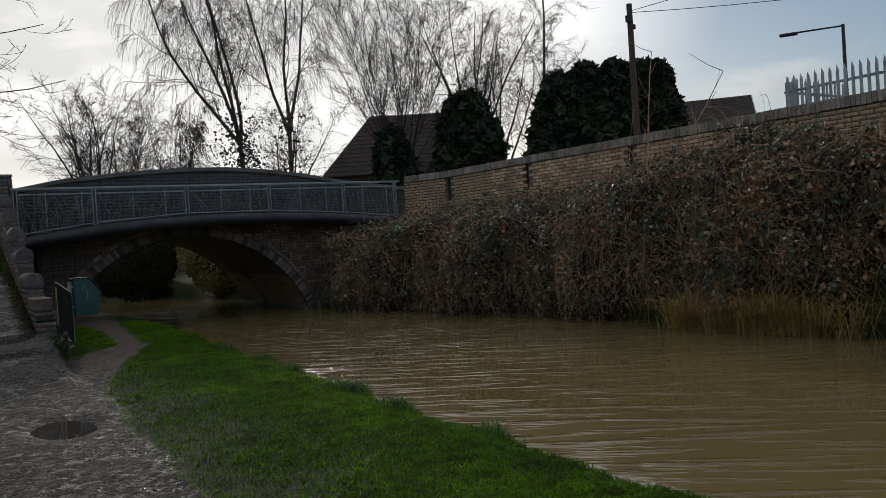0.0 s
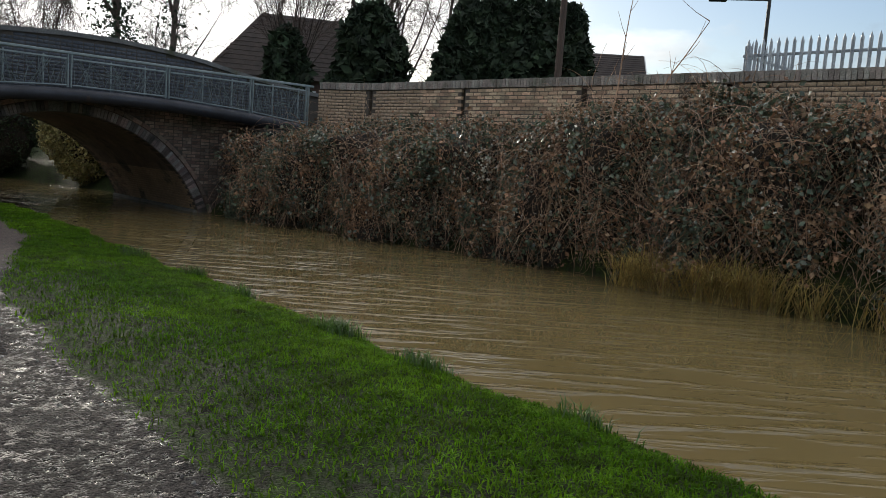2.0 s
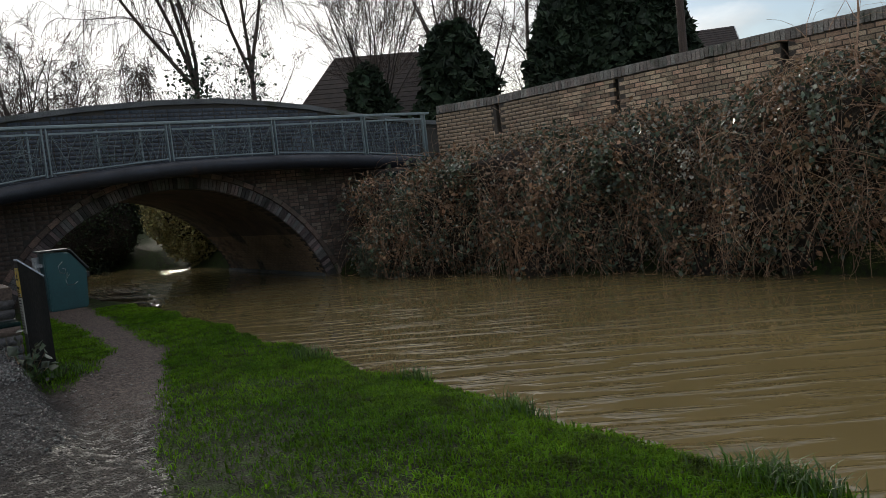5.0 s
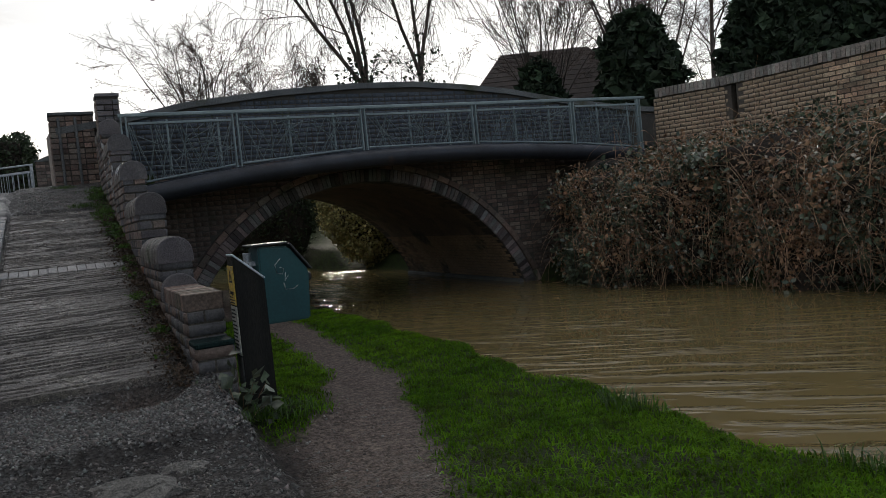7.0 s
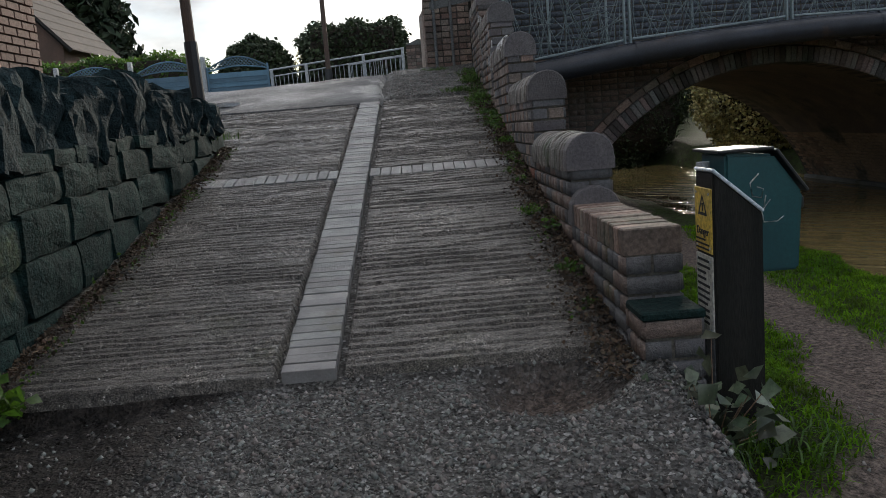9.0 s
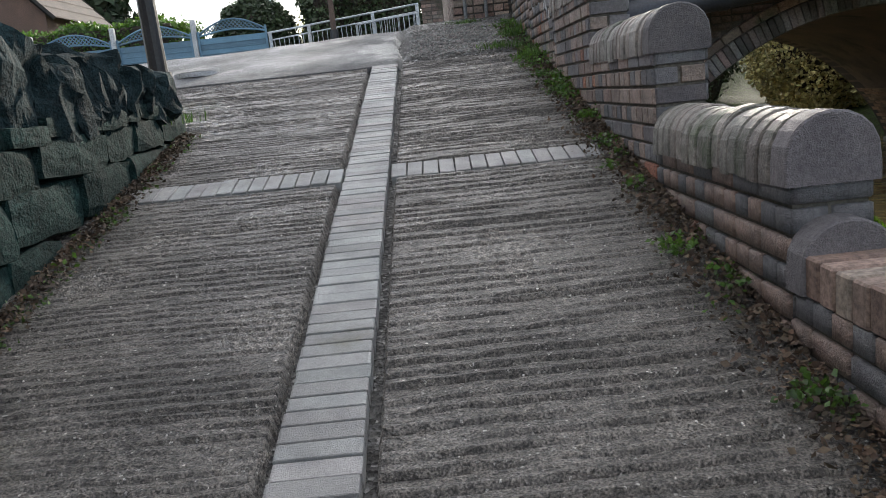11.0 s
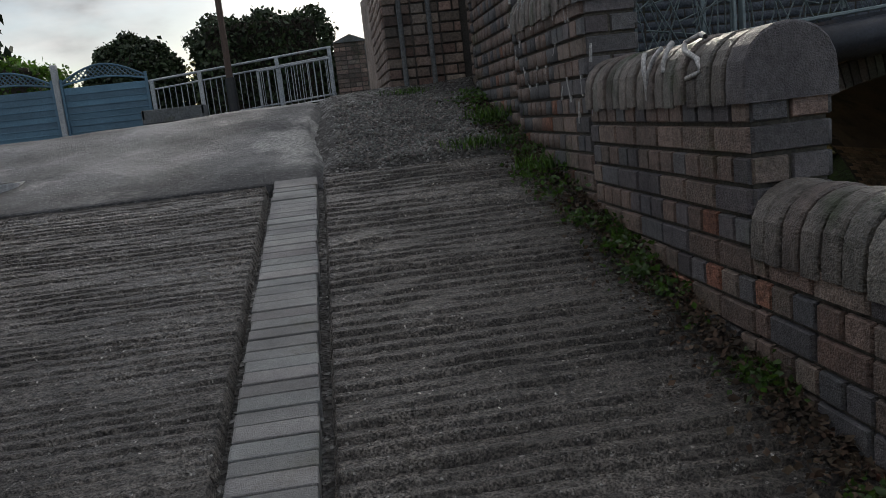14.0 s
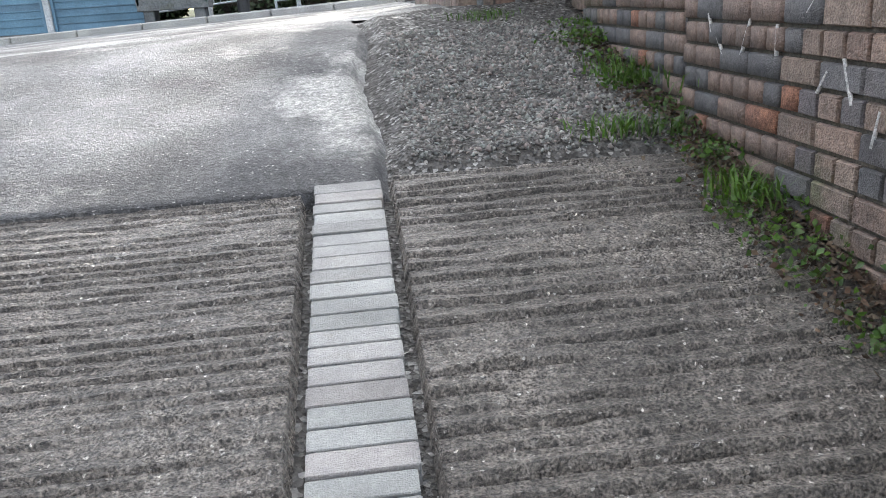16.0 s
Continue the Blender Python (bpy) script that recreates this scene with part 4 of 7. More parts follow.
def build_footbridge():
    root = thing("footbridge", (6.2, 21, 2.4), "grey-green steel footbridge with crisscross railing panels", "footbridge", kind="structure")
    xs = np.linspace(1.3, 11.3, 40)

    def beam(name, y0, y1, lo, hi, material):
        V, F = [], []
        for x in xs:
            z = pipe_z(x) + 0.12
            V += [(x, y0, z + lo), (x, y0, z + hi), (x, y1, z + hi), (x, y1, z + lo)]
        for i in range(len(xs) - 1):
            F += [(4 * i + k, 4 * i + (k + 1) % 4, 4 * i + 4 + (k + 1) % 4, 4 * i + 4 + k) for k in range(4)]
        F += [(0, 3, 2, 1), tuple(4 * (len(xs) - 1) + k for k in range(4))]
        mesh_ob(name, V, F, material, root)

    beam("edge_beam", RY - 0.05, RY + 0.03, -0.12, 0.02, M_PIPE)
    beam("deck", RY + 0.031, BY0 - 0.07, -0.08, 0.0, M_COPING)
    bm = box_bm((9.85, 0.07, 0.055), (6.3, RY, 3.41), 0.01)
    part("top_rail", bm, M_STEEL, root)
    posts = [1.45, 3.07, 5.19, 7.31, 9.44, 11.05]
    for x in posts:
        z0 = pipe_z(x) + 0.02
        for dx in (-0.035, 0.035):
            part("post", box_bm((0.022, 0.07, 3.39 - z0), (x + dx, RY, (3.39 + z0) / 2), 0.003), M_STEEL, root)
    rng = random.Random(4)
    for a, b in zip(posts[:-1], posts[1:]):
        a, b = a + 0.06, b - 0.06
        zt = 3.285
        part("panel_rail", box_bm((b - a, 0.035, 0.035), ((a + b) / 2, RY - 0.02, zt), 0.004), M_STEEL, root)
        zb = max(pipe_z(a), pipe_z(b)) + 0.2
        part("panel_rail", rod_bm((a, RY - 0.02, pipe_z(a) + 0.19), (b, RY - 0.02, pipe_z(b) + 0.19), 0.016, 6), M_STEEL, root)
        part("upright", box_bm((0.03, 0.03, zt - zb + 0.1), ((a + b) / 2 + 0.55, RY + 0.02, (zt + zb) / 2), 0.003), M_STEEL, root)
        part("upright", box_bm((0.03, 0.03, zt - zb + 0.1), ((a + b) / 2 - 0.2, RY + 0.02, (zt + zb) / 2), 0.003), M_STEEL, root)
        # crisscross rods like bare reeds
        lines = []
        for k in range(36):
            x = a + (b - a) * (k + rng.random()) / 36
            s = rng.uniform(-0.42, 0.42)
            x2 = min(max(x + s, a), b)
            zc = pipe_z(x) + 0.19
            y = RY - 0.02 + rng.uniform(-0.012, 0.012)
            mid = ((x + x2) / 2 + rng.uniform(-0.05, 0.05), y, (zc + zt) / 2)
            lines.append((((x, y, zc), mid, (x2, y, zt)), 0.0065, 0.0055))
        for k in range(16):
            x = rng.uniform(a, b - 0.25)
            z = rng.uniform(zb + 0.05, zt - 0.05)
            lines.append((((x, RY - 0.02, z), (min(b, x + rng.uniform(0.2, 0.5)), RY - 0.02, min(zt, max(zb, z + rng.uniform(-0.25, 0.25))))), 0.006, 0.006))
        V, F = tubes(lines, 4)
        tagged(fast_mesh("panel_rods", V, F, M_RODS, root), kind="stuff")
    pipe = thing("service_pipe", (1.3, 20.3, 2.2), "fat dark painted service pipe arching over the canal", "pipe")
    pts = [(x, 20.28, pipe_z(x) - 0.03) for x in np.linspace(1.2, 11.75, 44)]
    V, F = tubes([(pts, 0.14, 0.14)], 20)
    fast_mesh("tube", V, F, M_PIPE, pipe, True)
    for x in (3.1, 6.2, 9.3):
        V, F = tubes([([(x - 0.035, 20.28, pipe_z(x) - 0.03), (x + 0.035, 20.28, pipe_z(x) - 0.03)], 0.152, 0.152)], 20)
        fast_mesh("joint_band", V, F, M_PIPE, pipe, True)


build_footbridge()

# ---- the stone retaining wall west of the ramp ----


def stone_bm(w, d, h, seed, rough=0.02, cuts=3):
    """A roughly squared stone with worn corners and a broken face."""
    bm = bmesh.new()
    bmesh.ops.create_cube(bm, size=1)
    bmesh.ops.subdivide_edges(bm, edges=bm.edges[:], cuts=cuts, use_grid_fill=True)
    off = Vector((seed * 3.7, seed * 1.3, seed))
    worn = min(w, d, h) * 0.07
    for v in bm.verts:
        c = v.co
        p = Vector((c.x * w, c.y * d, c.z * h))
        near = [t for t, k in zip(range(3), (c.x, c.y, c.z)) if abs(k) > 0.45]
        if len(near) > 1:
            for t in near:
                p[t] -= math.copysign(worn * (0.6 if len(near) == 2 else 0.85), p[t])
        v.co = p + noise.noise_vector(p * 5 + off) * rough + noise.noise_vector(p * 17 + off) * rough * 0.45
    return bm


def build_stone_wall():
    root = thing("wall_west", (-1.6, 13, 1), "mossy coursed stone retaining wall with upright slab coping", "wall", kind="structure")
    rng = random.Random(11)
    V, F = [], []
    ys = np.linspace(8.7, 17.3, 20)

    def face_x(y):
        return -1.5 - 0.06 * max(0.0, 14.2 - y) + 0.02 * math.sin(y * 2)

    top = lambda y: 1.66 + 0.05 * (y - 13.3)
    for y in ys:
        z0, z1 = min(ramp_z(y), 0.7) - 0.5, top(y)
        V += [(face_x(y) - 0.06, y, z0), (face_x(y) - 0.10, y, z1), (face_x(y) - 0.5, y, z1), (face_x(y) - 0.5, y, z0)]
    for i in range(len(ys) - 1):
        F += [(4 * i + k, 4 * i + (k + 1) % 4, 4 * i + 4 + (k + 1) % 4, 4 * i + 4 + k) for k in range(4)]
    F += [(0, 3, 2, 1), tuple(4 * (len(ys) - 1) + k for k in range(4))]
    mesh_ob("core", V, F, M_DARKMORTAR, root)
    k = 0
    rows = [0.3, 0.29, 0.27, 0.22, 0.17, 0.08]
    for side in range(1):
        z = 0.35
        for r, h in enumerate(rows + [0.1]):
            y = 8.7 + rng.uniform(0, 0.2)
            while y < 17.2:
                w = rng.uniform(0.34, 0.68) if h > 0.14 else rng.uniform(0.2, 0.45)
                yc = y + w / 2
                lift = 0.05 * (yc - 13.3)
                zz = z + h / 2 + lift
                low = min(float(ramp_z(yc)), 5) if yc > RAMP_Y0 else 0.35 + 0.35 * float(sm(yc, 9.6, 13.1))
                if zz > low - 0.1 and zz + h / 2 < top(yc) + 0.03:
                    ob = part("stone", stone_bm(w + 0.004, 0.22, h + 0.006, k, 0.02), M_STONE, root)
                    ob.matrix_basis = Matrix.Translation((face_x(yc) - 0.09 + rng.uniform(-0.012, 0.012), yc, zz)) @ Matrix.Rotation(radians(90 + rng.uniform(-2, 2)), 4, "Z") @ Matrix.Rotation(radians(rng.uniform(-1, 1)), 4, "Y")
                    k += 1
                y += w
            z += h
    # upright slabs along the top, leaning on one another
    y = 8.8
    while y < 17.1:
        w = rng.uniform(0.2, 0.44)
        h = rng.uniform(0.36, 0.5) * (1 - 0.4 * float(sm(y, 15.6, 17.2)))
        ob = part("coping_stone", stone_bm(w, rng.uniform(0.4, 0.52), h, k, 0.07, 5), M_STONECAP, root)
        ob.matrix_basis = Matrix.Translation((face_x(y) - 0.22 + rng.uniform(-0.05, 0.05), y + w / 2, top(y) + h / 2 - 0.08)) @ Matrix.Rotation(radians(90 + rng.uniform(-14, 14)), 4, "Z") @ Matrix.Rotation(radians(rng.uniform(4, 24)), 4, "Y")
        y += w * 0.78
        k += 1


build_stone_wall()

# ---- plants ----
M_LEAFG = mat("bramble_leaf_green", (0.115, 0.135, 0.085), (0.06, 0.08, 0.05), 2, 30, rough=0.3, rand=0.55, island=True, bump=0)
M_LEAFB = mat("bramble_leaf_brown", (0.34, 0.205, 0.115), (0.2, 0.122, 0.075), 1.5, 30, rough=0.8, rand=0.45, island=True, bump=0)
# pale tone for painted leaf highlights, and for the old flower heads
M_LEAFP = mat("pale_leaf_glint_and_flower", (0.46, 0.42, 0.35), (0.32, 0.3, 0.24), 2, 30, rough=0.6, rand=0.3, island=True, bump=0)
M_STEM = mat("bramble_stem", (0.46, 0.31, 0.2), (0.26, 0.165, 0.11), 1.5, 30, rough=0.75, rand=0.45, island=True, bump=0)
# dead-stem brown, darkened to hold the shade inside thicket, hedges and conifers
M_THICK = mat("dead_stem_inner_shade", (0.05, 0.038, 0.028), (0.03, 0.023, 0.017), 3, 25, rough=0.95, bump=1, dist=0.05)
M_GRASS = mat("bank_grass", (0.05, 0.112, 0.008), (0.10, 0.19, 0.012), 0.8, 6, rough=0.75, spec=0.06, rand=0.5, island=True, bump=0, stain=(0.05, 0.075, 0.015), stain_scale=2.5, stain_at=0.56)
M_STRAW = mat("dry_reed_straw", (0.55, 0.42, 0.16), (0.38, 0.29, 0.11), 1.5, 20, rough=0.7, rand=0.4, island=True, bump=0)
M_WEED = mat("fresh_weed_leaf", (0.07, 0.13, 0.025), (0.045, 0.085, 0.02), 3, 30, rough=0.5, rand=0.35, island=True, bump=0)
M_LITTER = mat("dead_leaf_litter", (0.10, 0.065, 0.04), (0.05, 0.036, 0.025), 5, 40, rough=0.9, rand=0.5, island=True, bump=0)
M_CONIFER = mat("dark_conifer_foliage", (0.03, 0.05, 0.022), (0.016, 0.028, 0.014), 1, 12, rough=0.8, rand=0.4, island=True, bump=0)
M_HEDGE = mat("clipped_hedge_leaf", (0.035, 0.055, 0.018), (0.022, 0.036, 0.013), 1.5, 15, rough=0.6, rand=0.4, island=True, bump=0)
M_WILLOW = mat("olive_shrub_leaf", (0.42, 0.37, 0.15), (0.26, 0.24, 0.10), 1.5, 15, rough=0.7, rand=0.4, island=True, bump=0)


def let_through(m, share, tint):
    """Thin blades and leaves pass part of the light that falls on their far side."""
    N, L = m.node_tree.nodes, m.node_tree.links
    out, b = N["Material Output"], N["Principled BSDF"]
    tr, mx, col = N.new("ShaderNodeBsdfTranslucent"), N.new("ShaderNodeMixShader"), N.new("ShaderNodeMix")
    col.data_type, col.blend_type = "RGBA", "MULTIPLY"
    col.inputs[0].default_value, col.inputs[7].default_value = 1, (*tint, 1)
    L.new(b.inputs["Base Color"].links[0].from_socket, col.inputs[6])
    L.new(col.outputs[2], tr.inputs[0])
    mx.inputs[0].default_value = share
    L.new(b.outputs[0], mx.inputs[1])
    L.new(tr.outputs[0], mx.inputs[2])
    L.new(mx.outputs[0], out.inputs[0])


let_through(M_GRASS, 0.45, (1.5, 1.7, 0.6))
let_through(M_WEED, 0.35, (1.4, 1.6, 0.7))
let_through(M_STRAW, 0.3, (1.2, 1.2, 0.9))


def leaf_cloud(name, P, size, material, parent=None, rng=None, long=1.5, flat=0.0):
    """Folded four-cornered leaves at the points P. flat: how far they lie level."""
    rng = rng or np.random.RandomState(5)
    n = len(P)
    a = rng.normal(size=(n, 3))
    a[:, 2] *= 1 - flat
    a /= np.linalg.norm(a, axis=1)[:, None] + 1e-9
    b = rng.normal(size=(n, 3))
    b[:, 2] *= 1 - flat
    b -= a * (a * b).sum(1)[:, None]
    b /= np.linalg.norm(b, axis=1)[:, None] + 1e-9
    c = np.cross(a, b)
    s = (size[0] + (size[1] - size[0]) * rng.rand(n) ** 1.5)[:, None]
    V = np.stack([P - a * s * long / 2, P + b * s * 0.5 + c * s * 0.15, P + a * s * long / 2, P - b * s * 0.5 + c * s * 0.15], 1).reshape(-1, 3)
    i = np.arange(n)[:, None] * 4
    F = np.concatenate([i + np.array([[0, 1, 2]]), i + np.array([[0, 2, 3]])])
    return fast_mesh(name, V, F, material, parent)


def blades(name, P, h, w, lean, material, parent=None, seed=1):
    """Grass blades at the points P: height, width, and how far they bend over, each as (least, most)."""
    rng = np.random.RandomState(seed)
    n = len(P)
    ang = rng.rand(n) * 2 * np.pi
    d = np.stack([np.cos(ang), np.sin(ang), np.zeros(n)], 1)
    s = np.stack([-np.sin(ang), np.cos(ang), np.zeros(n)], 1)
    hh = (h[0] + (h[1] - h[0]) * rng.rand(n))[:, None] if np.ndim(h) == 1 else h[:, None]
    ww = (w[0] + (w[1] - w[0]) * rng.rand(n))[:, None]
    ll = (lean[0] + (lean[1] - lean[0]) * rng.rand(n))[:, None] * hh
    up = np.array([[0, 0, 1.0]])
    m = P + up * hh * 0.6 + d * ll * 0.3
    t = P + up * hh * (1 - 0.25 * ll / (hh + 1e-6)) + d * ll
    V = np.stack([P - s * ww / 2, P + s * ww / 2, m + s * ww * 0.4, m - s * ww * 0.4, t], 1).reshape(-1, 3)
    i = np.arange(n)[:, None] * 5
    F = np.concatenate([i + np.array([[0, 1, 2]]), i + np.array([[0, 2, 3]]), i + np.array([[3, 2, 4]])])
    return fast_mesh(name, V, F, material, parent)


def bramble_top(y):
    return np.interp(y, [-14, 4, 6, 8, 10, 11.5, 13, 16, 19, 20.5], [2.7, 2.75, 2.85, 2.98, 3.0, 2.8, 2.5, 2.42, 2.38, 2.1]) + 0.09 * np.sin(y * 2.3) + 0.06 * np.sin(y * 5.7)


def bramble_at(y, s, depth=0.0):
    """A place on the thicket's skin. s: 0 at the water, 1 at the wall."""
    br = bank_right(y)
    top = bramble_top(y)
    wob = 0.27 * np.sin(y * 1.9 + s * 4) + 0.2 * np.sin(y * 4.3 - s * 7) + 0.11 * np.sin(y * 9.1 + s * 13)
    zf = top - 0.42
    k = np.clip(s / 0.72, 0, 1)
    q = np.clip((s - 0.72) / 0.28, 0, 1)
    back = np.minimum(wall_x(y) - 0.06, 11.7)
    x = br - 0.12 - 0.30 * np.sin(k * np.pi * 0.8) + wob * (1 - q) + 0.25 * k
    x = x * (1 - q) + back * q + depth
    z = zf * k + (top - zf) * np.sin(q * np.pi / 2) + 0.5 * wob * q * (1 - q) - depth * 0.3
    return np.stack([x, y, np.maximum(z, -0.05)], -1)


def build_bramble():
    root = thing("bramble_thicket", (10.6, 10, 0), "tangled red-brown winter bramble thicket over the far bank", "bramble", kind="stuff")
    rng = np.random.RandomState(8)
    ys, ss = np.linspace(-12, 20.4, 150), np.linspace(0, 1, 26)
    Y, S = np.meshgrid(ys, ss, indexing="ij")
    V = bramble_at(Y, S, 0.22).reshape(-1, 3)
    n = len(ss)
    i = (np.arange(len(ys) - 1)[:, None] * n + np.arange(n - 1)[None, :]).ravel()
    # dark sheet under the skin: the thicket's inner shade is in its colour
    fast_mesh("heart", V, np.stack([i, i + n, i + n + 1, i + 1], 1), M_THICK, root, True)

    def pts(m, dmin, dmax, lo=0.0, hi=1.0):
        y = rng.uniform(3.0, 20.4, m)
        s = lo + (hi - lo) * rng.rand(m)
        return bramble_at(y, s, 0) + np.stack([rng.uniform(dmin, dmax, m), rng.normal(0, 0.05, m), rng.normal(0, 0.04, m)], 1)

    P = pts(30000, -0.08, 0.2)
    patch = np.sin(P[:, 1] * 1.4 + 1) + np.sin(P[:, 2] * 3 + P[:, 1] * 2.2) + 0.8 * (P[:, 1] > 14)
    leaf_cloud("green_leaves", P[patch > rng.normal(0.1, 0.7, len(P))], (0.03, 0.085), M_LEAFG, root, rng)
    leaf_cloud("brown_leaves", pts(26000, -0.06, 0.2), (0.025, 0.06), M_LEAFB, root, rng)
    # clusters of glossy leaves that hang before the stems
    for nm, mm, cnt in (("green_clusters", M_LEAFG, 620), ("brown_clusters", M_LEAFB, 420)):
        c = pts(cnt, -0.16, 0.0, 0.12, 1.0)
        P = (c[:, None] + rng.normal(0, 1, (cnt, 20, 3)) * (0.06, 0.13, 0.10)).reshape(-1, 3)
        leaf_cloud(nm, P, (0.035, 0.085), mm, root, rng)
    # pale leaves near the skin paint glints of sky light into the thicket
    P = pts(4200, -0.14, 0.05, 0.2, 0.97)
    leaf_cloud("pale_leaves", P, (0.03, 0.06), M_LEAFP, root, rng)
    # a pale tuft of old flower heads
    leaf_cloud("old_flower_heads", np.array((9.85, 12.7, 1.7)) + rng.normal(0, 1, (70, 3)) * (0.06, 0.12, 0.14), (0.03, 0.06), M_LEAFP, root, rng)
    lines = []
    for k in range(3600):
        y = rng.uniform(2.5, 20.3)
        s = rng.uniform(0.15, 0.98)
        p = bramble_at(np.array(y), np.array(s), rng.uniform(-0.05, 0.12))
        L = rng.uniform(0.4, 1.5)
        d = np.array((rng.normal(-0.25, 0.25), rng.normal(0, 0.45), rng.normal(0.25, 0.4)))
        m = 6
        q = [p]
        for j in range(m):
            d = d + np.array((rng.normal(0, 0.08), rng.normal(0, 0.12), -0.28))
            d = d / np.linalg.norm(d)
            nx = q[-1] + d * L / m
            skin = bramble_at(np.array(nx[1]), np.array(0.36), 0)[0]
            nx[0] = min(max(nx[0], skin - 0.28), 11.6)
            nx[2] = max(nx[2], 0.02)
            q.append(nx)
        r = rng.uniform(0.003, 0.0065)
        lines.append((q, r, r * 0.5))
    for k in range(500):
        y = rng.uniform(2.5, 20.0)
        p = bramble_at(np.array(y), np.array(rng.uniform(0.0, 0.5)), rng.uniform(-0.12, 0.05))
        p[2] = max(p[2] - 0.3, 0.0)
        L, slant = rng.uniform(0.4, 1.2), rng.normal(0, 0.45)
        q = [p + np.array((0.03 * math.sin(3 * t + k) - 0.1 * t * t, rng.normal(0, 0.04) + slant * t, L * t)) for t in np.linspace(0, 1, 5)]
        lines.append((q, 0.006, 0.003))
    V, F = tubes(lines, 3)
    fast_mesh("stems", V, F, M_STEM, root)
    reeds = thing("reed_bed", (10.4, 8.5, 0), "straw-yellow dry reeds at the water's edge", "reeds", kind="stuff")
    tufts = np.concatenate([rng.normal(8.6, 0.55, 44), rng.uniform(3.0, 9.8, 36)])
    tall = np.where(np.arange(80) < 44, rng.uniform(0.4, 1.0, 80), rng.uniform(0.12, 0.6, 80))
    pick = rng.randint(0, 80, 3000)
    y = tufts[pick] + rng.normal(0, 0.09, 3000)
    P = np.stack([bank_right(y) - 0.42 + rng.normal(0, 0.13, 3000), y, np.full(3000, -0.02)], 1)
    h = tall[pick] * rng.uniform(0.35, 1.1, 3000)
    blades("reeds", P, h, (0.007, 0.02), (0.2, 1.9), M_STRAW, reeds, 3)
    ivy = thing("ivy_mass", (9.5, 20, 0), "dark ivy and undergrowth round the bridge abutment", "ivy", kind="stuff")
    P = np.stack([rng.uniform(8.6, 11.2, 11000), rng.uniform(19.2, 21.2, 11000), np.zeros(11000)], 1)
    P[:, 2] = rng.rand(11000) ** 1.4 * np.interp(P[:, 0], [8.6, 9.4, 10.2, 11.2], [0.6, 1.3, 2.0, 2.4])
    P[:, 1] = np.minimum(P[:, 1], 20.0 + 0.1 * rng.rand(11000)) - 0.25 * rng.rand(11000)
    leaf_cloud("ivy_leaves", P, (0.04, 0.09), M_LEAFG, ivy, rng)


build_bramble()


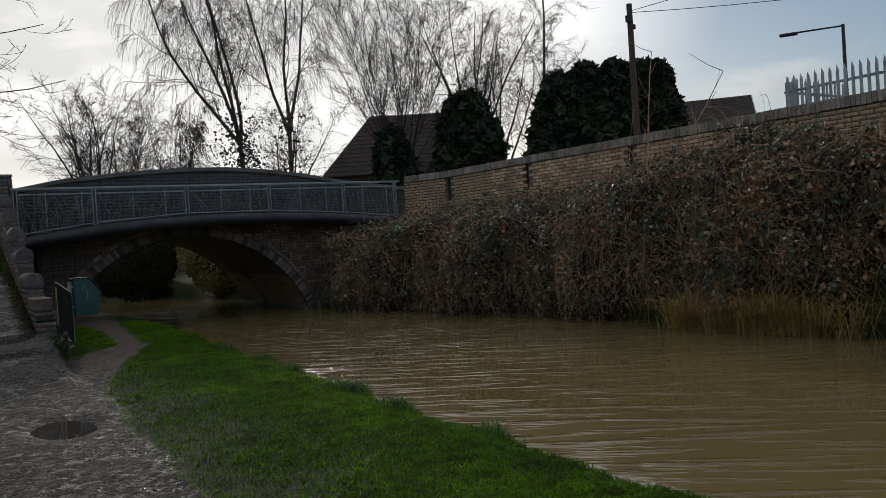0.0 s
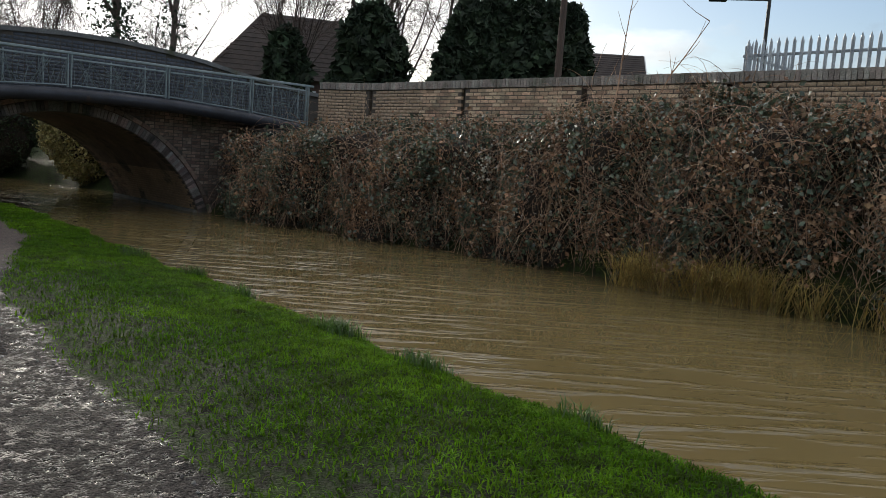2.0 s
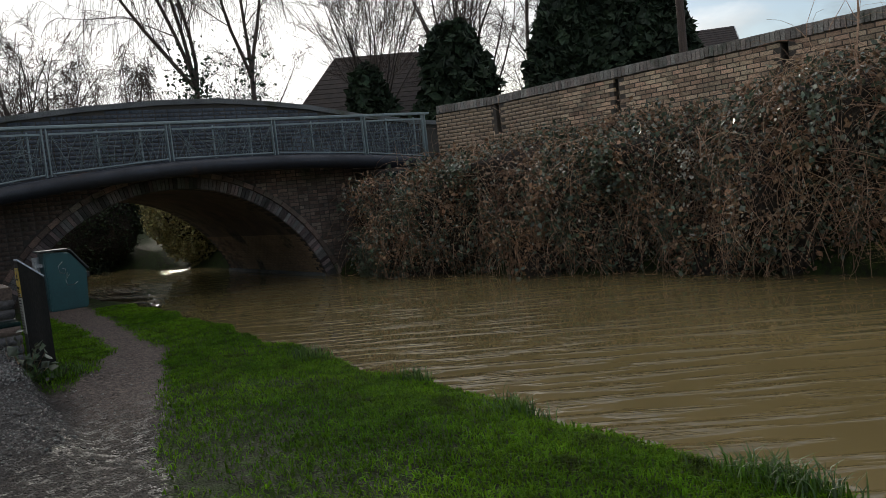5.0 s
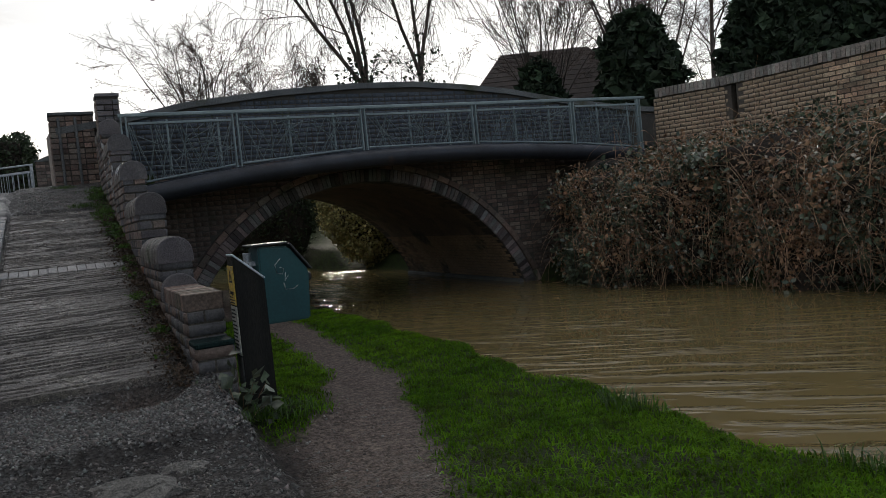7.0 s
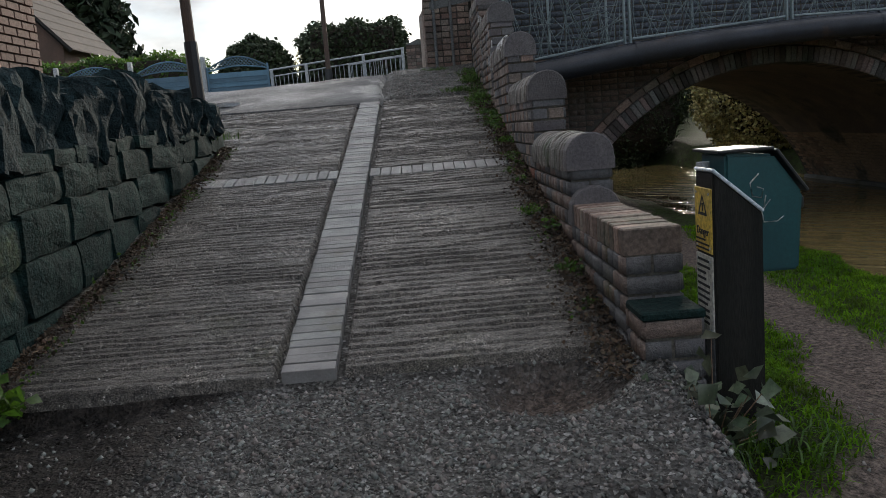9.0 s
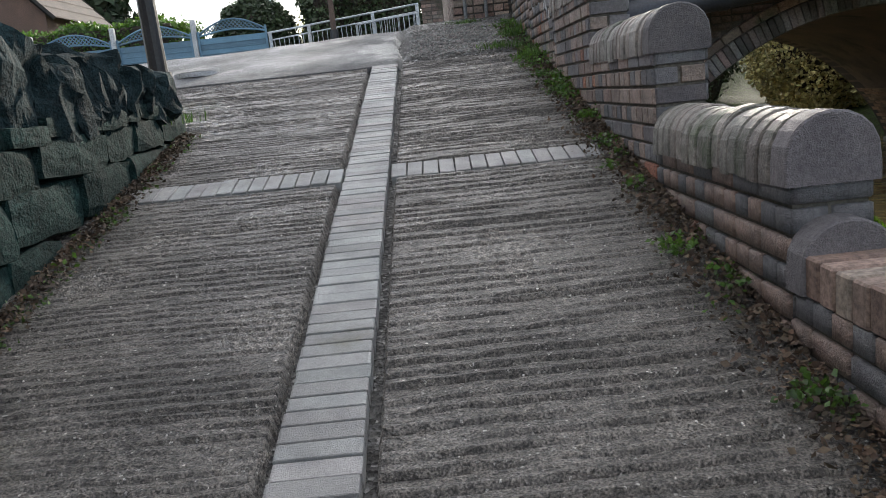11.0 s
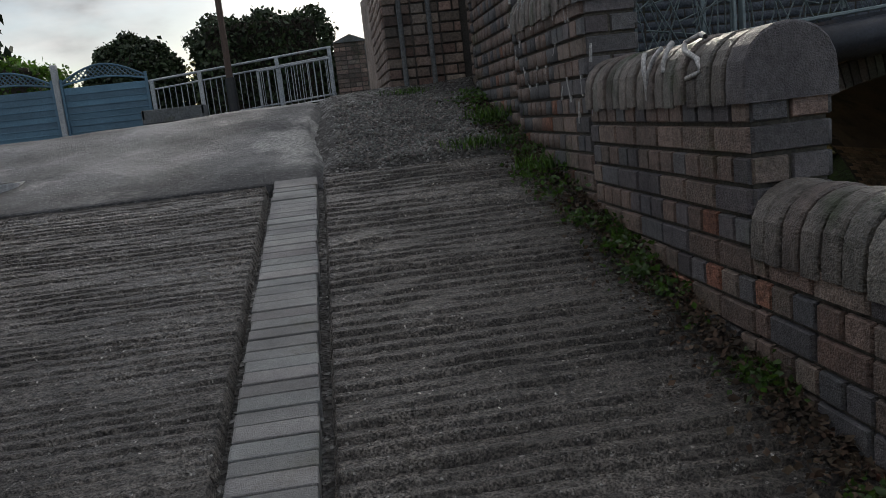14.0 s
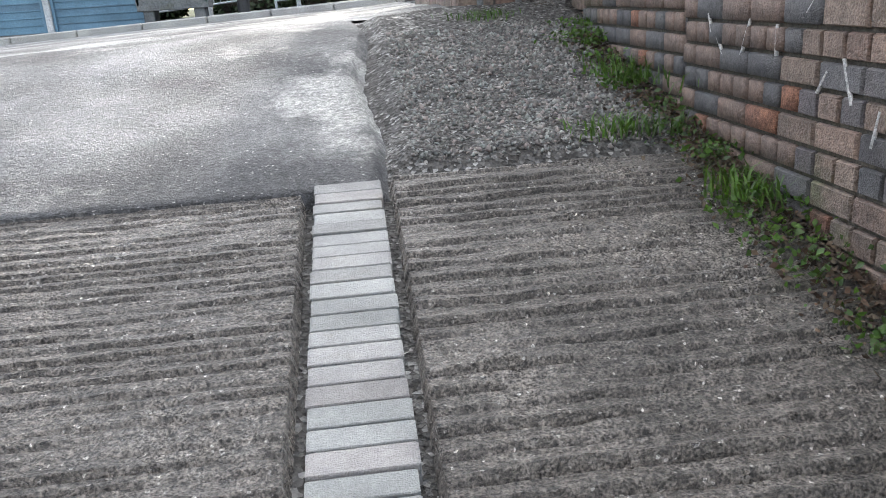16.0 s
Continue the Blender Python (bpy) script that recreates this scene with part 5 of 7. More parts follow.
def build_grass():
    rng = np.random.RandomState(2)
    root = thing("bank_grass", (2.3, 8, 0.35), "lush green grass on the canal bank", "grass", kind="stuff")
    n = 330000
    y = 2.4 + 16.5 * rng.rand(n) ** 1.25
    x = rng.uniform(1.0, 3.95, n)
    g = zones(x, y)[0]
    bl = bank_left(y)
    thin = 0.55 + 0.45 * np.sin(x * 3.3 + 2 * np.sin(y * 1.7)) * np.sin(y * 2.1)
    bare = 0.9 * (1 - sm(x + 0.35 * bumps(x * 1.6, y * 1.6), 1.2, 2.5)) * sm(12.5 - y, 0, 2)
    keep = (g > rng.rand(n) * 0.9) & (rng.rand(n) > bare) & (x < bl + 0.02) & (rng.rand(n) < 0.35 + 0.65 * thin)
    x, y = x[keep], y[keep]
    # uneven tufts
    tuft = 0.5 + 0.5 * np.sin(x * 7.1 + 3 * np.sin(y * 3.3)) * np.sin(y * 6.2 + x * 2)
    h = (0.014 + 0.036 * rng.rand(len(x))) * (0.45 + 1.0 * tuft) * (1 + 0.7 * (bank_left(y) - x < 0.25))
    h *= 0.65 + 0.35 * sm(x, 1.1, 2.3)
    P = np.stack([x, y, ground_z(x, y) - 0.004], 1)
    blades("grass_blades", P, h, (0.004, 0.01), (0.4, 1.9), M_GRASS, root, 4)
    # taller dark tussocks along the water
    T = []
    for cx, cy, m in ((3.28, 8.98, 500), (3.1, 7.4, 380), (3.05, 6.3, 420), (3.12, 5.0, 300), (3.4, 10.3, 260), (3.3, 11.8, 200)):
        T.append(np.stack([rng.normal(cx, 0.09, m), rng.normal(cy, 0.13, m), np.zeros(m)], 1))
    T = np.concatenate(T)
    T[:, 2] = np.maximum(ground_z(T[:, 0], T[:, 1]), 0.1)
    tus = thing("grass_tussocks", (3.2, 8, 0.3), "dark tussocks at the edge of the bank", "grass", kind="stuff")
    blades("tussock_blades", T, (0.06, 0.15), (0.005, 0.011), (0.3, 1.0), M_WEED, tus, 6)
    # weeds and litter at the foot of the walls
    weeds = thing("wall_foot_weeds", (0.95, 16, 1.4), "small weeds and creeping plants at the foot of the parapet", "weeds", kind="stuff")
    Q, R = [], []
    for k in range(66):
        y0 = rng.uniform(13.3, 20.6)
        big = 0.018 + 0.05 * (y0 > 18.0) * rng.rand() + 0.025 * rng.rand()
        m = int(10 + 34 * rng.rand() if y0 < 17.3 else 40 + 80 * rng.rand())
        c = np.array((1.0 - abs(rng.normal(0, 0.05 + 0.05 * (y0 > 18.6))), y0, float(min(ramp_z(y0), road_z(0.9))) + 0.01))
        Q.append(c + rng.normal(0, 1, (m, 3)) * (big, big * 1.4, 0.014) + (0, 0, 0.018))
    for k in range(70):
        y0 = rng.uniform(12.6, 17.4)
        c = np.array((-1.45 + 0.1 * rng.rand(), y0, float(ramp_z(max(y0, 13.2))) - 0.02))
        Q.append(c + rng.normal(0, 1, (40, 3)) * (0.03, 0.05, 0.018))
    Q = np.concatenate(Q)
    Q[:, 0] = np.minimum(Q[:, 0], 1.04)
    leaf_cloud("weed_leaves", Q, (0.008, 0.022), M_WEED, weeds, rng)
    m = 9000
    y = rng.uniform(12.9, 20.4, m)
    R = np.stack([1.04 - np.abs(rng.normal(0, 0.085, m)), y, np.minimum(ramp_z(y), road_z(0.9)) + 0.006 + 0.02 * rng.rand(m)], 1)
    m = 6000
    y = rng.uniform(11.8, 17.2, m)
    xx = -1.46 + np.abs(rng.normal(0, 0.06, m)) - 0.06 * np.maximum(0, 14.2 - y)
    R2 = np.stack([xx, y, np.where(y > RAMP_Y0, ramp_z(y), ground_z(xx, y)) + 0.008 + 0.02 * rng.rand(m)], 1)
    lit = thing("leaf_litter", (1.0, 16, 1.4), "damp dead leaf litter along the walls", "leaf litter", kind="stuff")
    leaf_cloud("dead_leaves", np.concatenate([R, R2]), (0.006, 0.022), M_LITTER, lit, rng, flat=0.5)
    # grass clumps on the ramp's head and at the end of the stone wall
    C = []
    for cx, cy, cz, m, sx, sy in ((0.8, 19.15, 2.05, 260, 0.12, 0.06), (0.95, 18.6, 1.95, 160, 0.05, 0.1), (-1.75, 17.35, 1.72, 900, 0.13, 0.3), (0.55, 20.95, 2.4, 300, 0.1, 0.08), (0.25, 21.1, 2.4, 160, 0.1, 0.06), (1.0, 12.45, 0.58, 340, 0.12, 0.07), (0.95, 19.9, 2.2, 300, 0.06, 0.3), (1.42, 12.75, 0.5, 250, 0.14, 0.1)):
        C.append(np.stack([rng.normal(cx, sx, m), rng.normal(cy, sy, m), np.full(m, cz)], 1))
    C = np.concatenate(C)
    cl = thing("grass_clumps", (0.8, 19, 2), "bright grass clumps growing in cracks", "grass", kind="stuff")
    blades("clump_blades", C, (0.03, 0.1), (0.004, 0.01), (0.3, 1.1), M_WEED, cl, 9)
    pl = thing("ivy_plant", (1.25, 12.75, 0.5), "broad-leaved ivy growing at the foot of the sign post", "plant")
    P = np.array((1.22, 12.72, 0.62)) + rng.normal(0, 1, (130, 3)) * (0.11, 0.09, 0.09)
    leaf_cloud("leaves", P, (0.05, 0.09), M_LEAFG, pl, rng, 1.1, 0.3)
    V, F = tubes([(np.array([(1.25, 12.8, 0.45), p]), 0.004, 0.002) for p in P[:40]], 3)
    fast_mesh("stem", V, F, M_STEM, pl)
    pl = thing("ivy_plant", (-1.35, 12.9, 0.75), "small leafy weed at the foot of the stone wall", "plant")
    P = np.array((-1.38, 12.95, 0.83)) + rng.normal(0, 1, (60, 3)) * (0.06, 0.08, 0.05)
    leaf_cloud("leaves", P, (0.04, 0.09), M_WEED, pl, rng, 1.2, 0.3)
    # loose stones on the track and apron
    M_PEB = mat("loose_grey_stone", (0.2, 0.19, 0.175), (0.10, 0.095, 0.088), 6, 60, rand=0.55, island=True, rough=0.7)
    m = 52000
    y = np.where(rng.rand(m) < 0.72, rng.uniform(10.6, 13.2, m), rng.uniform(3.5, 11, m))
    x = rng.uniform(-1.5, 1.3, m)
    x = np.where(rng.rand(m) < 0.15, rng.uniform(1.2, 3, m), x)
    g, gv, _ = zones(x, y)
    k = (g < 0.4) & (rng.rand(m) < 0.12 + 0.88 * gv)
    x, y = x[k], y[k]
    # the bare gravel patch at the head of the ramp
    x, y = np.concatenate([x, rng.uniform(0.0, 0.95, 9000)]), np.concatenate([y, rng.uniform(19.05, 20.7, 9000)])
    m = len(x)
    c = np.stack([x, y, ground_z(x, y)], 1)
    s = (0.003 + 0.010 * rng.rand(m) ** 2.4)[:, None]
    dirs = np.array([(1, 0, 0), (-1, 0, 0), (0, 1, 0), (0, -1, 0), (0, 0, 1), (0, 0, -1)], float)
    V = np.stack([c + s * (d * rng.uniform(0.6, 1.4, (m, 1)) + rng.normal(0, 0.25, (m, 3))) for d in dirs], 1).reshape(-1, 3)
    tri = np.array([(0, 2, 4), (2, 1, 4), (1, 3, 4), (3, 0, 4), (2, 0, 5), (1, 2, 5), (3, 1, 5), (0, 3, 5)])
    F = (np.arange(m)[:, None, None] * 6 + tri[None]).reshape(-1, 3)
    peb = thing("loose_gravel", (0, 11, 0.5), "loose pale gravel stones on the track", "gravel", kind="stuff")
    fast_mesh("stones", V, F, M_PEB, peb)


build_grass()

# ---- trees ----


def grow(rng, lines, p, d, L, r, lvl, S):
    """A branch with all that grows from it. The last twigs are kept as (place, way, length) to be made all at once."""
    n = S["segs"][lvl]
    steps = rng.normal(0, S["wander"][lvl], (n, 3))
    pts = [np.array(p, float)]
    d = np.array(d, float)
    for i in range(n):
        d = d + steps[i]
        d[2] += S["lift"][lvl]
        d /= math.sqrt(d[0] * d[0] + d[1] * d[1] + d[2] * d[2])
        pts.append(pts[-1] + d * (L / n))
    r1 = max(r * S["taper"][lvl], S["least"])
    lines[lvl].append((pts, max(r, S["least"]), r1))
    m = S["kids"][lvl]
    t = S["start"][lvl] + (1 - S["start"][lvl]) * (np.arange(m) + rng.rand(m)) / m
    A = np.array(pts)
    i = np.minimum((t * n).astype(int), n - 1)
    base = A[i + 1] - A[i]
    q = A[i] + base * (t * n - i)[:, None]
    base /= np.linalg.norm(base, axis=1)[:, None]
    side = np.cross(base, rng.normal(size=(m, 3)))
    side /= np.linalg.norm(side, axis=1)[:, None] + 1e-9
    a = np.radians(S["angle"][lvl] * rng.uniform(0.65, 1.3, m))[:, None]
    nd = base * np.cos(a) + side * np.sin(a)
    LL = L * S["ratio"][lvl] * (1.15 - S["shrink"][lvl] * t) * rng.uniform(0.7, 1.2, m)
    rr = (r + (r1 - r) * t) * S["thin"][lvl]
    if lvl + 2 >= len(S["segs"]):
        lines[-1].append((q, nd, LL))
        return
    for k in range(m):
        grow(rng, lines, q[k], nd[k], LL[k], rr[k], lvl + 1, S)


def last_twigs(rng, kept, S):
    q, d, L = (np.concatenate([k[j] for k in kept]) for j in range(3))
    lift, wander = S["lift"][-1], S["wander"][-1]
    P = [q]
    for _ in range(3):
        d = d + rng.normal(0, wander, d.shape) + np.array((0, 0, lift))
        d = d / np.linalg.norm(d, axis=1)[:, None]
        P.append(P[-1] + d * (L / 3)[:, None])
    return [(p, S["least"], S["least"] * 0.6) for p in np.stack(P, 1)]


ROUND = dict(segs=(7, 6, 5, 4, 3), wander=(0.06, 0.12, 0.16, 0.2, 0.2), lift=(0.02, 0.07, 0.05, 0.04, 0.03), taper=(0.3, 0.3, 0.3, 0.4, 0.5), kids=(12, 8, 6, 7), start=(0.2, 0.25, 0.2, 0.1),
             angle=(45, 42, 42, 42), ratio=(0.46, 0.5, 0.5, 0.6), shrink=(0.6, 0.4, 0.3, 0.3), thin=(0.4, 0.45, 0.45, 0.5), least=0.0075)
FAN = dict(segs=(8, 6, 5, 3), wander=(0.05, 0.09, 0.13, 0.15), lift=(0.012, 0.04, 0.04, 0.03), taper=(0.15, 0.25, 0.4, 0.5), kids=(12, 7, 6), start=(0.22, 0.15, 0.1),
           angle=(30, 32, 36), ratio=(0.3, 0.42, 0.5), shrink=(0.5, 0.4, 0.3), thin=(0.4, 0.45, 0.5), least=0.009)
WEEP = dict(segs=(9, 7, 6, 3), wander=(0.07, 0.12, 0.12, 0.06), lift=(0.015, 0.0, -0.1, -0.9), taper=(0.15, 0.25, 0.4, 0.5), kids=(11, 8, 7), start=(0.15, 0.2, 0.15),
            angle=(36, 42, 40), ratio=(0.34, 0.5, 0.9), shrink=(0.45, 0.4, 0.2), thin=(0.42, 0.45, 0.5), least=0.0095)
CLUSTER = dict(FAN, segs=(8, 6, 5, 3), wander=(0.07, 0.12, 0.15, 0.15), kids=(9, 7, 6), angle=(40, 40, 42), ratio=(0.38, 0.45, 0.5), lift=(0.02, 0.01, -0.02, -0.04), least=0.009)
SLIM = dict(ROUND, kids=(22, 6, 5, 5), start=(0.2, 0.2, 0.2, 0.1), angle=(38, 35, 40, 40), ratio=(0.26, 0.5, 0.5, 0.6), shrink=(0.75, 0.4, 0.3, 0.3), lift=(0.03, 0.06, 0.03, 0.0, -0.02))


def fan(n, spread_, seed):
    """Ways of n stems that spread out from one stool."""
    rng = random.Random(seed)
    out = []
    for k in range(n):
        a, r = k * 2.4, spread_ * math.sqrt((k + 0.5) / n) * rng.uniform(0.85, 1.1)
        out.append((r * math.cos(a), r * math.sin(a), 1))
    return tuple(out)


def bare_tree(at, height, radius, S, seed, bark, label, stems=((0, 0, 1),), ivy=0, fork=0.0, lean=0.0):
    """A leafless tree: a trunk up to the fork, the stems that part there, their limbs, and a crown of twigs."""
    rng = np.random.RandomState(seed)
    root = thing("bare_tree", at, label, "tree", "bare winter trees")
    lines = [[] for _ in S["segs"]]
    foot = np.array(at, float)
    top = foot + np.array((lean * fork, 0, fork))
    for d in stems:
        d = np.array(d, float) / math.sqrt(sum(v * v for v in d))
        grow(rng, lines, top - d * 0.1, d, (height - fork) * rng.uniform(0.85, 1.05), radius * (0.75 if fork else 1), 0, S)
    trunk = list(lines[0])
    if fork:
        trunk.append(([foot, (foot + top) / 2 + np.array((0.05 * fork * lean, 0, 0)), top], radius * 1.25, radius * 0.85))
    V, F = tubes(trunk, 8)
    fast_mesh("trunk", V, F, bark, root, True)
    V, F = tubes([l for g in lines[1:-1] for l in g] + last_twigs(rng, lines[-1], S), 3)
    tagged(fast_mesh("crown", V, F, M_TWIG, root), kind="stuff")
    if ivy:
        t = np.clip(rng.normal(0.75, 0.3, ivy), 0, 1.25)[:, None]
        P = foot + (top - foot) * t + rng.normal(0, 1, (ivy, 3)) * (0.65, 0.6, 0.6)
        leaf_cloud("ivy", P, (0.08, 0.19), M_CONIFER, root, rng)
    return root


bare_tree((6.9, 45, 2), 8.6, 0.10, CLUSTER, 21, M_BARK, "bare grey-brown round-headed tree beyond the bridge", fan(10, 0.46, 1), fork=1.2)
bare_tree((14.6, 43.5, 2), 18, 0.15, WEEP, 22, M_BIRCH, "tall weeping birch with an ivy-clad trunk", ((-0.6, 0, 1), (-0.16, 0.2, 1), (0.08, -0.1, 1), (-0.3, -0.3, 1)), 1500, 5.6, -0.05)
bare_tree((16.9, 43.0, 2), 18, 0.14, WEEP, 35, M_BIRCH, "tall weeping birch with drooping fine twigs", ((-0.28, 0, 1), (0.03, 0.1, 1), (0.2, -0.1, 1)), 420, 6.0, 0.02)
bare_tree((11.6, 47, 2), 8.0, 0.10, WEEP, 24, M_BIRCH, "small weeping tree with fine drooping twigs", fan(4, 0.4, 2), fork=1.5)
bare_tree((24.0, 42.8, 2.4), 14.2, 0.06, FAN, 25, M_BARK, "bare fan-shaped tree with many upright branches", fan(16, 0.66, 3), fork=2.6)
bare_tree((29.5, 42.5, 2), 15.0, 0.14, CLUSTER, 26, M_BARK, "bare dark tree behind the house", fan(8, 0.3, 4), fork=4)
bare_tree((33.0, 40.0, 2), 17.5, 0.16, SLIM, 27, M_BIRCH, "slim bare birch with fine twigs")
bare_tree((32.6, 44.0, 2), 12.0, 0.13, CLUSTER, 28, M_BARK, "bare tree beside the conifers", fan(7, 0.35, 5), fork=3)
bare_tree((9.4, 52, 2), 8.0, 0.10, CLUSTER, 29, M_BARK, "low bare tree in the distance", fan(6, 0.5, 6), fork=1.5)
bare_tree((19.5, 50, 2), 9.0, 0.12, CLUSTER, 30, M_BARK, "low bare tree in the distance", fan(6, 0.5, 7), fork=1.5)


def overhang():
    """A slim tree behind the stone wall whose boughs reach out over the track."""
    rng = np.random.RandomState(33)
    root = thing("bare_tree", (-2.4, 15.3, 1.7), "slim bare tree behind the stone wall with spreading boughs", "tree", "bare winter trees")
    V, F = tubes([([(-2.4, 15.3, 1.6), (-2.38, 15.3, 2.8), (-2.2, 15.35, 4.2), (-2.1, 15.4, 6.0)], 0.035, 0.02)], 7)
    fast_mesh("trunk", V, F, M_BARK, root, True)
    lines = [[] for _ in SLIM["segs"]]
    S = dict(SLIM, kids=(4, 2, 2, 2), least=0.004, ratio=(0.4, 0.5, 0.5, 0.6))
    for z, d in ((4.25, (1.0, 0.0, 0.1)), (5.0, (1.0, 0.05, 0.2)), (5.3, (0.95, -0.1, 0.3))):
        grow(rng, lines, (-2.2, 15.35, z), d, 4.2, 0.022, 0, S)
    for l in lines[0] + lines[1]:
        V, F = tubes([l], 5)
        fast_mesh("limb", V, F, M_BARK, root)
    V, F = tubes([l for g in lines[2:-1] for l in g] + last_twigs(rng, lines[-1], S), 3)
    fast_mesh("crown", V, F, M_TWIG, root)


overhang()


def sapling(at, tip, seed, label):
    rng = np.random.RandomState(seed)
    root = thing("sapling", at, label, "sapling", "saplings in the brambles")
    a, b = np.array(at), np.array(tip)
    pts = [a + (b - a) * t + rng.normal(0, 0.02, 3) for t in np.linspace(0, 1, 9)]
    V, F = tubes([(pts, 0.022, 0.006)], 6)
    fast_mesh("stem", V, F, M_STEM, root, True)
    tw = []
    for k in range(9):
        q = pts[3 + k % 6]
        d = rng.normal(0, 1, 3) * (0.5, 0.7, 0.2) + (0, 0, 0.6)
        tw.append(([q, q + d * 0.15, q + d * 0.34 + (0, 0, 0.06)], 0.007, 0.003))
    for l in tw:
        V, F = tubes([l], 4)
        fast_mesh("twig", V, F, M_STEM, root)


sapling((10.45, 10.55, 1.6), (10.75, 10.5, 4.75), 1, "thin bare sapling rising out of the brambles")
sapling((10.5, 10.45, 1.9), (11.2, 9.35, 4.2), 2, "leaning bare sapling rising out of the brambles")


def conifer(at, height, width, seed, count=5200, label="dense dark green conifer tree", blunt=0.5):
    rng = np.random.RandomState(seed)
    root = thing("conifer", at, label, "conifer", "conifers")
    V, F = tubes([([at, (at[0], at[1], at[2] + height * 0.9)], width * 0.06, 0.03)], 6)
    fast_mesh("trunk", V, F, M_BARK, root)
    u = rng.rand(count) ** 0.8
    ang = rng.rand(count) * 2 * np.pi
    lobes = 1 + 0.22 * np.sin(u * 23 + ang * 2 + seed) * np.sin(ang * 5 + u * 7)
    rr = width / 2 * lobes * (1 - u) ** blunt * (0.72 + 0.28 * np.abs(np.sin(ang * 3 + u * 9 + seed))) * (0.75 + 0.3 * rng.rand(count))
    P = np.array(at) + np.stack([rr * np.cos(ang), rr * np.sin(ang), height * (0.02 + u * 0.98) + rng.normal(0, 0.12, count)], 1)
    leaf_cloud("crown", P, (0.16, 0.45), M_CONIFER, root, rng, 1.9)
    # dark solid cone painted as the shade between the inner boughs
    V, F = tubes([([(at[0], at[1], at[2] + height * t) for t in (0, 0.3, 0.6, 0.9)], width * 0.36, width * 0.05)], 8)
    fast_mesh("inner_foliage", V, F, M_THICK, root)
    return root


for k, (x, y, h, w) in enumerate(((27.4, 31.9, 7.4, 3.6), (28.9, 31.4, 7.9, 4.0), (30.2, 30.6, 7.9, 4.0), (31.2, 29.8, 7.8, 3.4), (31.6, 28.9, 7.6, 2.6))):
    conifer((x, y, 2.2), h, w * 1.15, 40 + k, 8000, blunt=0.36)
conifer((24.4, 36.0, 2.2), 7.1, 5.0, 50, 6500, "ivy-smothered dark evergreen tree beside the house", 0.35)
conifer((22.5, 41.0, 2.2), 6.0, 3.6, 51, 4500, "dark ivy-covered tree beside the house", 0.4)
conifer((-15.3, 50, 2), 9.0, 6.0, 52, 6000, "broad dark cypress behind the fence", 0.5)


def hedge(name, at, size, seed, label, round_=0.0, count=16000, material=None):
    """A clipped hedge or round bush: leaves over a rounded block, with a dark heart that paints its inner shade."""
    rng = np.random.RandomState(seed)
    root = thing(name, at, label, "hedge" if name == "hedge" else "bush")
    d = rng.normal(size=(count, 3))
    if round_:
        d /= np.linalg.norm(d, axis=1)[:, None]
    else:
        d /= (np.abs(d) ** 8).sum(1)[:, None] ** (1 / 8)
    d *= 0.8 + 0.2 * rng.rand(count, 1) ** 0.5 + 0.07 * np.sin(d[:, :1] * 9 + seed) * np.sin(d[:, 2:] * 8) + 0.04 * rng.normal(size=(count, 1))
    P = np.array(at) + (0, 0, size[2] / 2) + d * np.array(size) / 2
    leaf_cloud("leaves", P, (0.035, 0.1), material or M_HEDGE, root, rng)
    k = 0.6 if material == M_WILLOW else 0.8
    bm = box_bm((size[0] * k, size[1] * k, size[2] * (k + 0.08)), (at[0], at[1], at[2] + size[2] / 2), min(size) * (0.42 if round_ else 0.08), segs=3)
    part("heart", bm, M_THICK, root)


hedge("hedge", (-1.3, 32.0, 2.3), (2.75, 1.6, 2.25), 1, "tall clipped dark green hedge behind the railings")
hedge("bush", (-4.0, 32.3, 2.2), (2.1, 1.8, 2.25), 2, "rounded evergreen bush behind the fence", 1)
hedge("hedge", (-7.6, 31.8, 2.0), (4.6, 1.0, 2.1), 3, "long clipped green hedge behind the fence", material=M_WEED)
hedge("bush", (6.4, 34.5, 0.0), (4.6, 2.6, 4.6), 4, "dark laurel bush beyond the arch", 1, 20000)
hedge("bush", (9.0, 30.2, 0.05), (3.6, 2.6, 4.2), 5, "olive-leaved shrub overhanging the water beyond the arch", 1, 26000, M_WILLOW)
hedge("bush", (5.0, 46, 0.0), (18.0, 3.0, 5.2), 6, "dark evergreen bushes on the bend of the canal", 1, 24000)
hedge("bush", (10.8, 33.5, 1.0), (3.0, 3.0, 4.0), 7, "brown-green shrub behind the bridge", 1, 6000)
hedge("bush", (-2.7, 33.6, 2.3), (1.2, 1.0, 2.0), 8, "thin pale shrub between hedges", 1, 900, M_WILLOW)

# ---- the road at the head of the ramp ----
M_PAINT = mat("pale_worn_kerb", (0.42, 0.41, 0.39), (0.28, 0.27, 0.26), 2, 60)
M_FENCE = mat("blue_grey_fence_paint", (0.095, 0.18, 0.25), (0.07, 0.135, 0.19), 2, 50, grain=0.15, rough=0.6, rand=0.2, stain=(0.11, 0.13, 0.13), stain_at=0.63)
M_CONC = mat("pale_concrete", (0.45, 0.46, 0.47), (0.33, 0.34, 0.35), 3, 60)
M_GALV = mat("galvanised_steel", (0.42, 0.44, 0.46), (0.30, 0.32, 0.34), 4, 60, rough=0.4, rough_hi=0.6, bump=0.1, metal=0.4)
M_TILE = mat("brown_roof_tile", (0.075, 0.058, 0.05), (0.05, 0.04, 0.036), 2, 30, rand=0.3, island=True)
M_GLASS = mat("dark_window_glass", (0.03, 0.035, 0.04), (0.02, 0.023, 0.028), 1, 5, rough=0.08, bump=0)
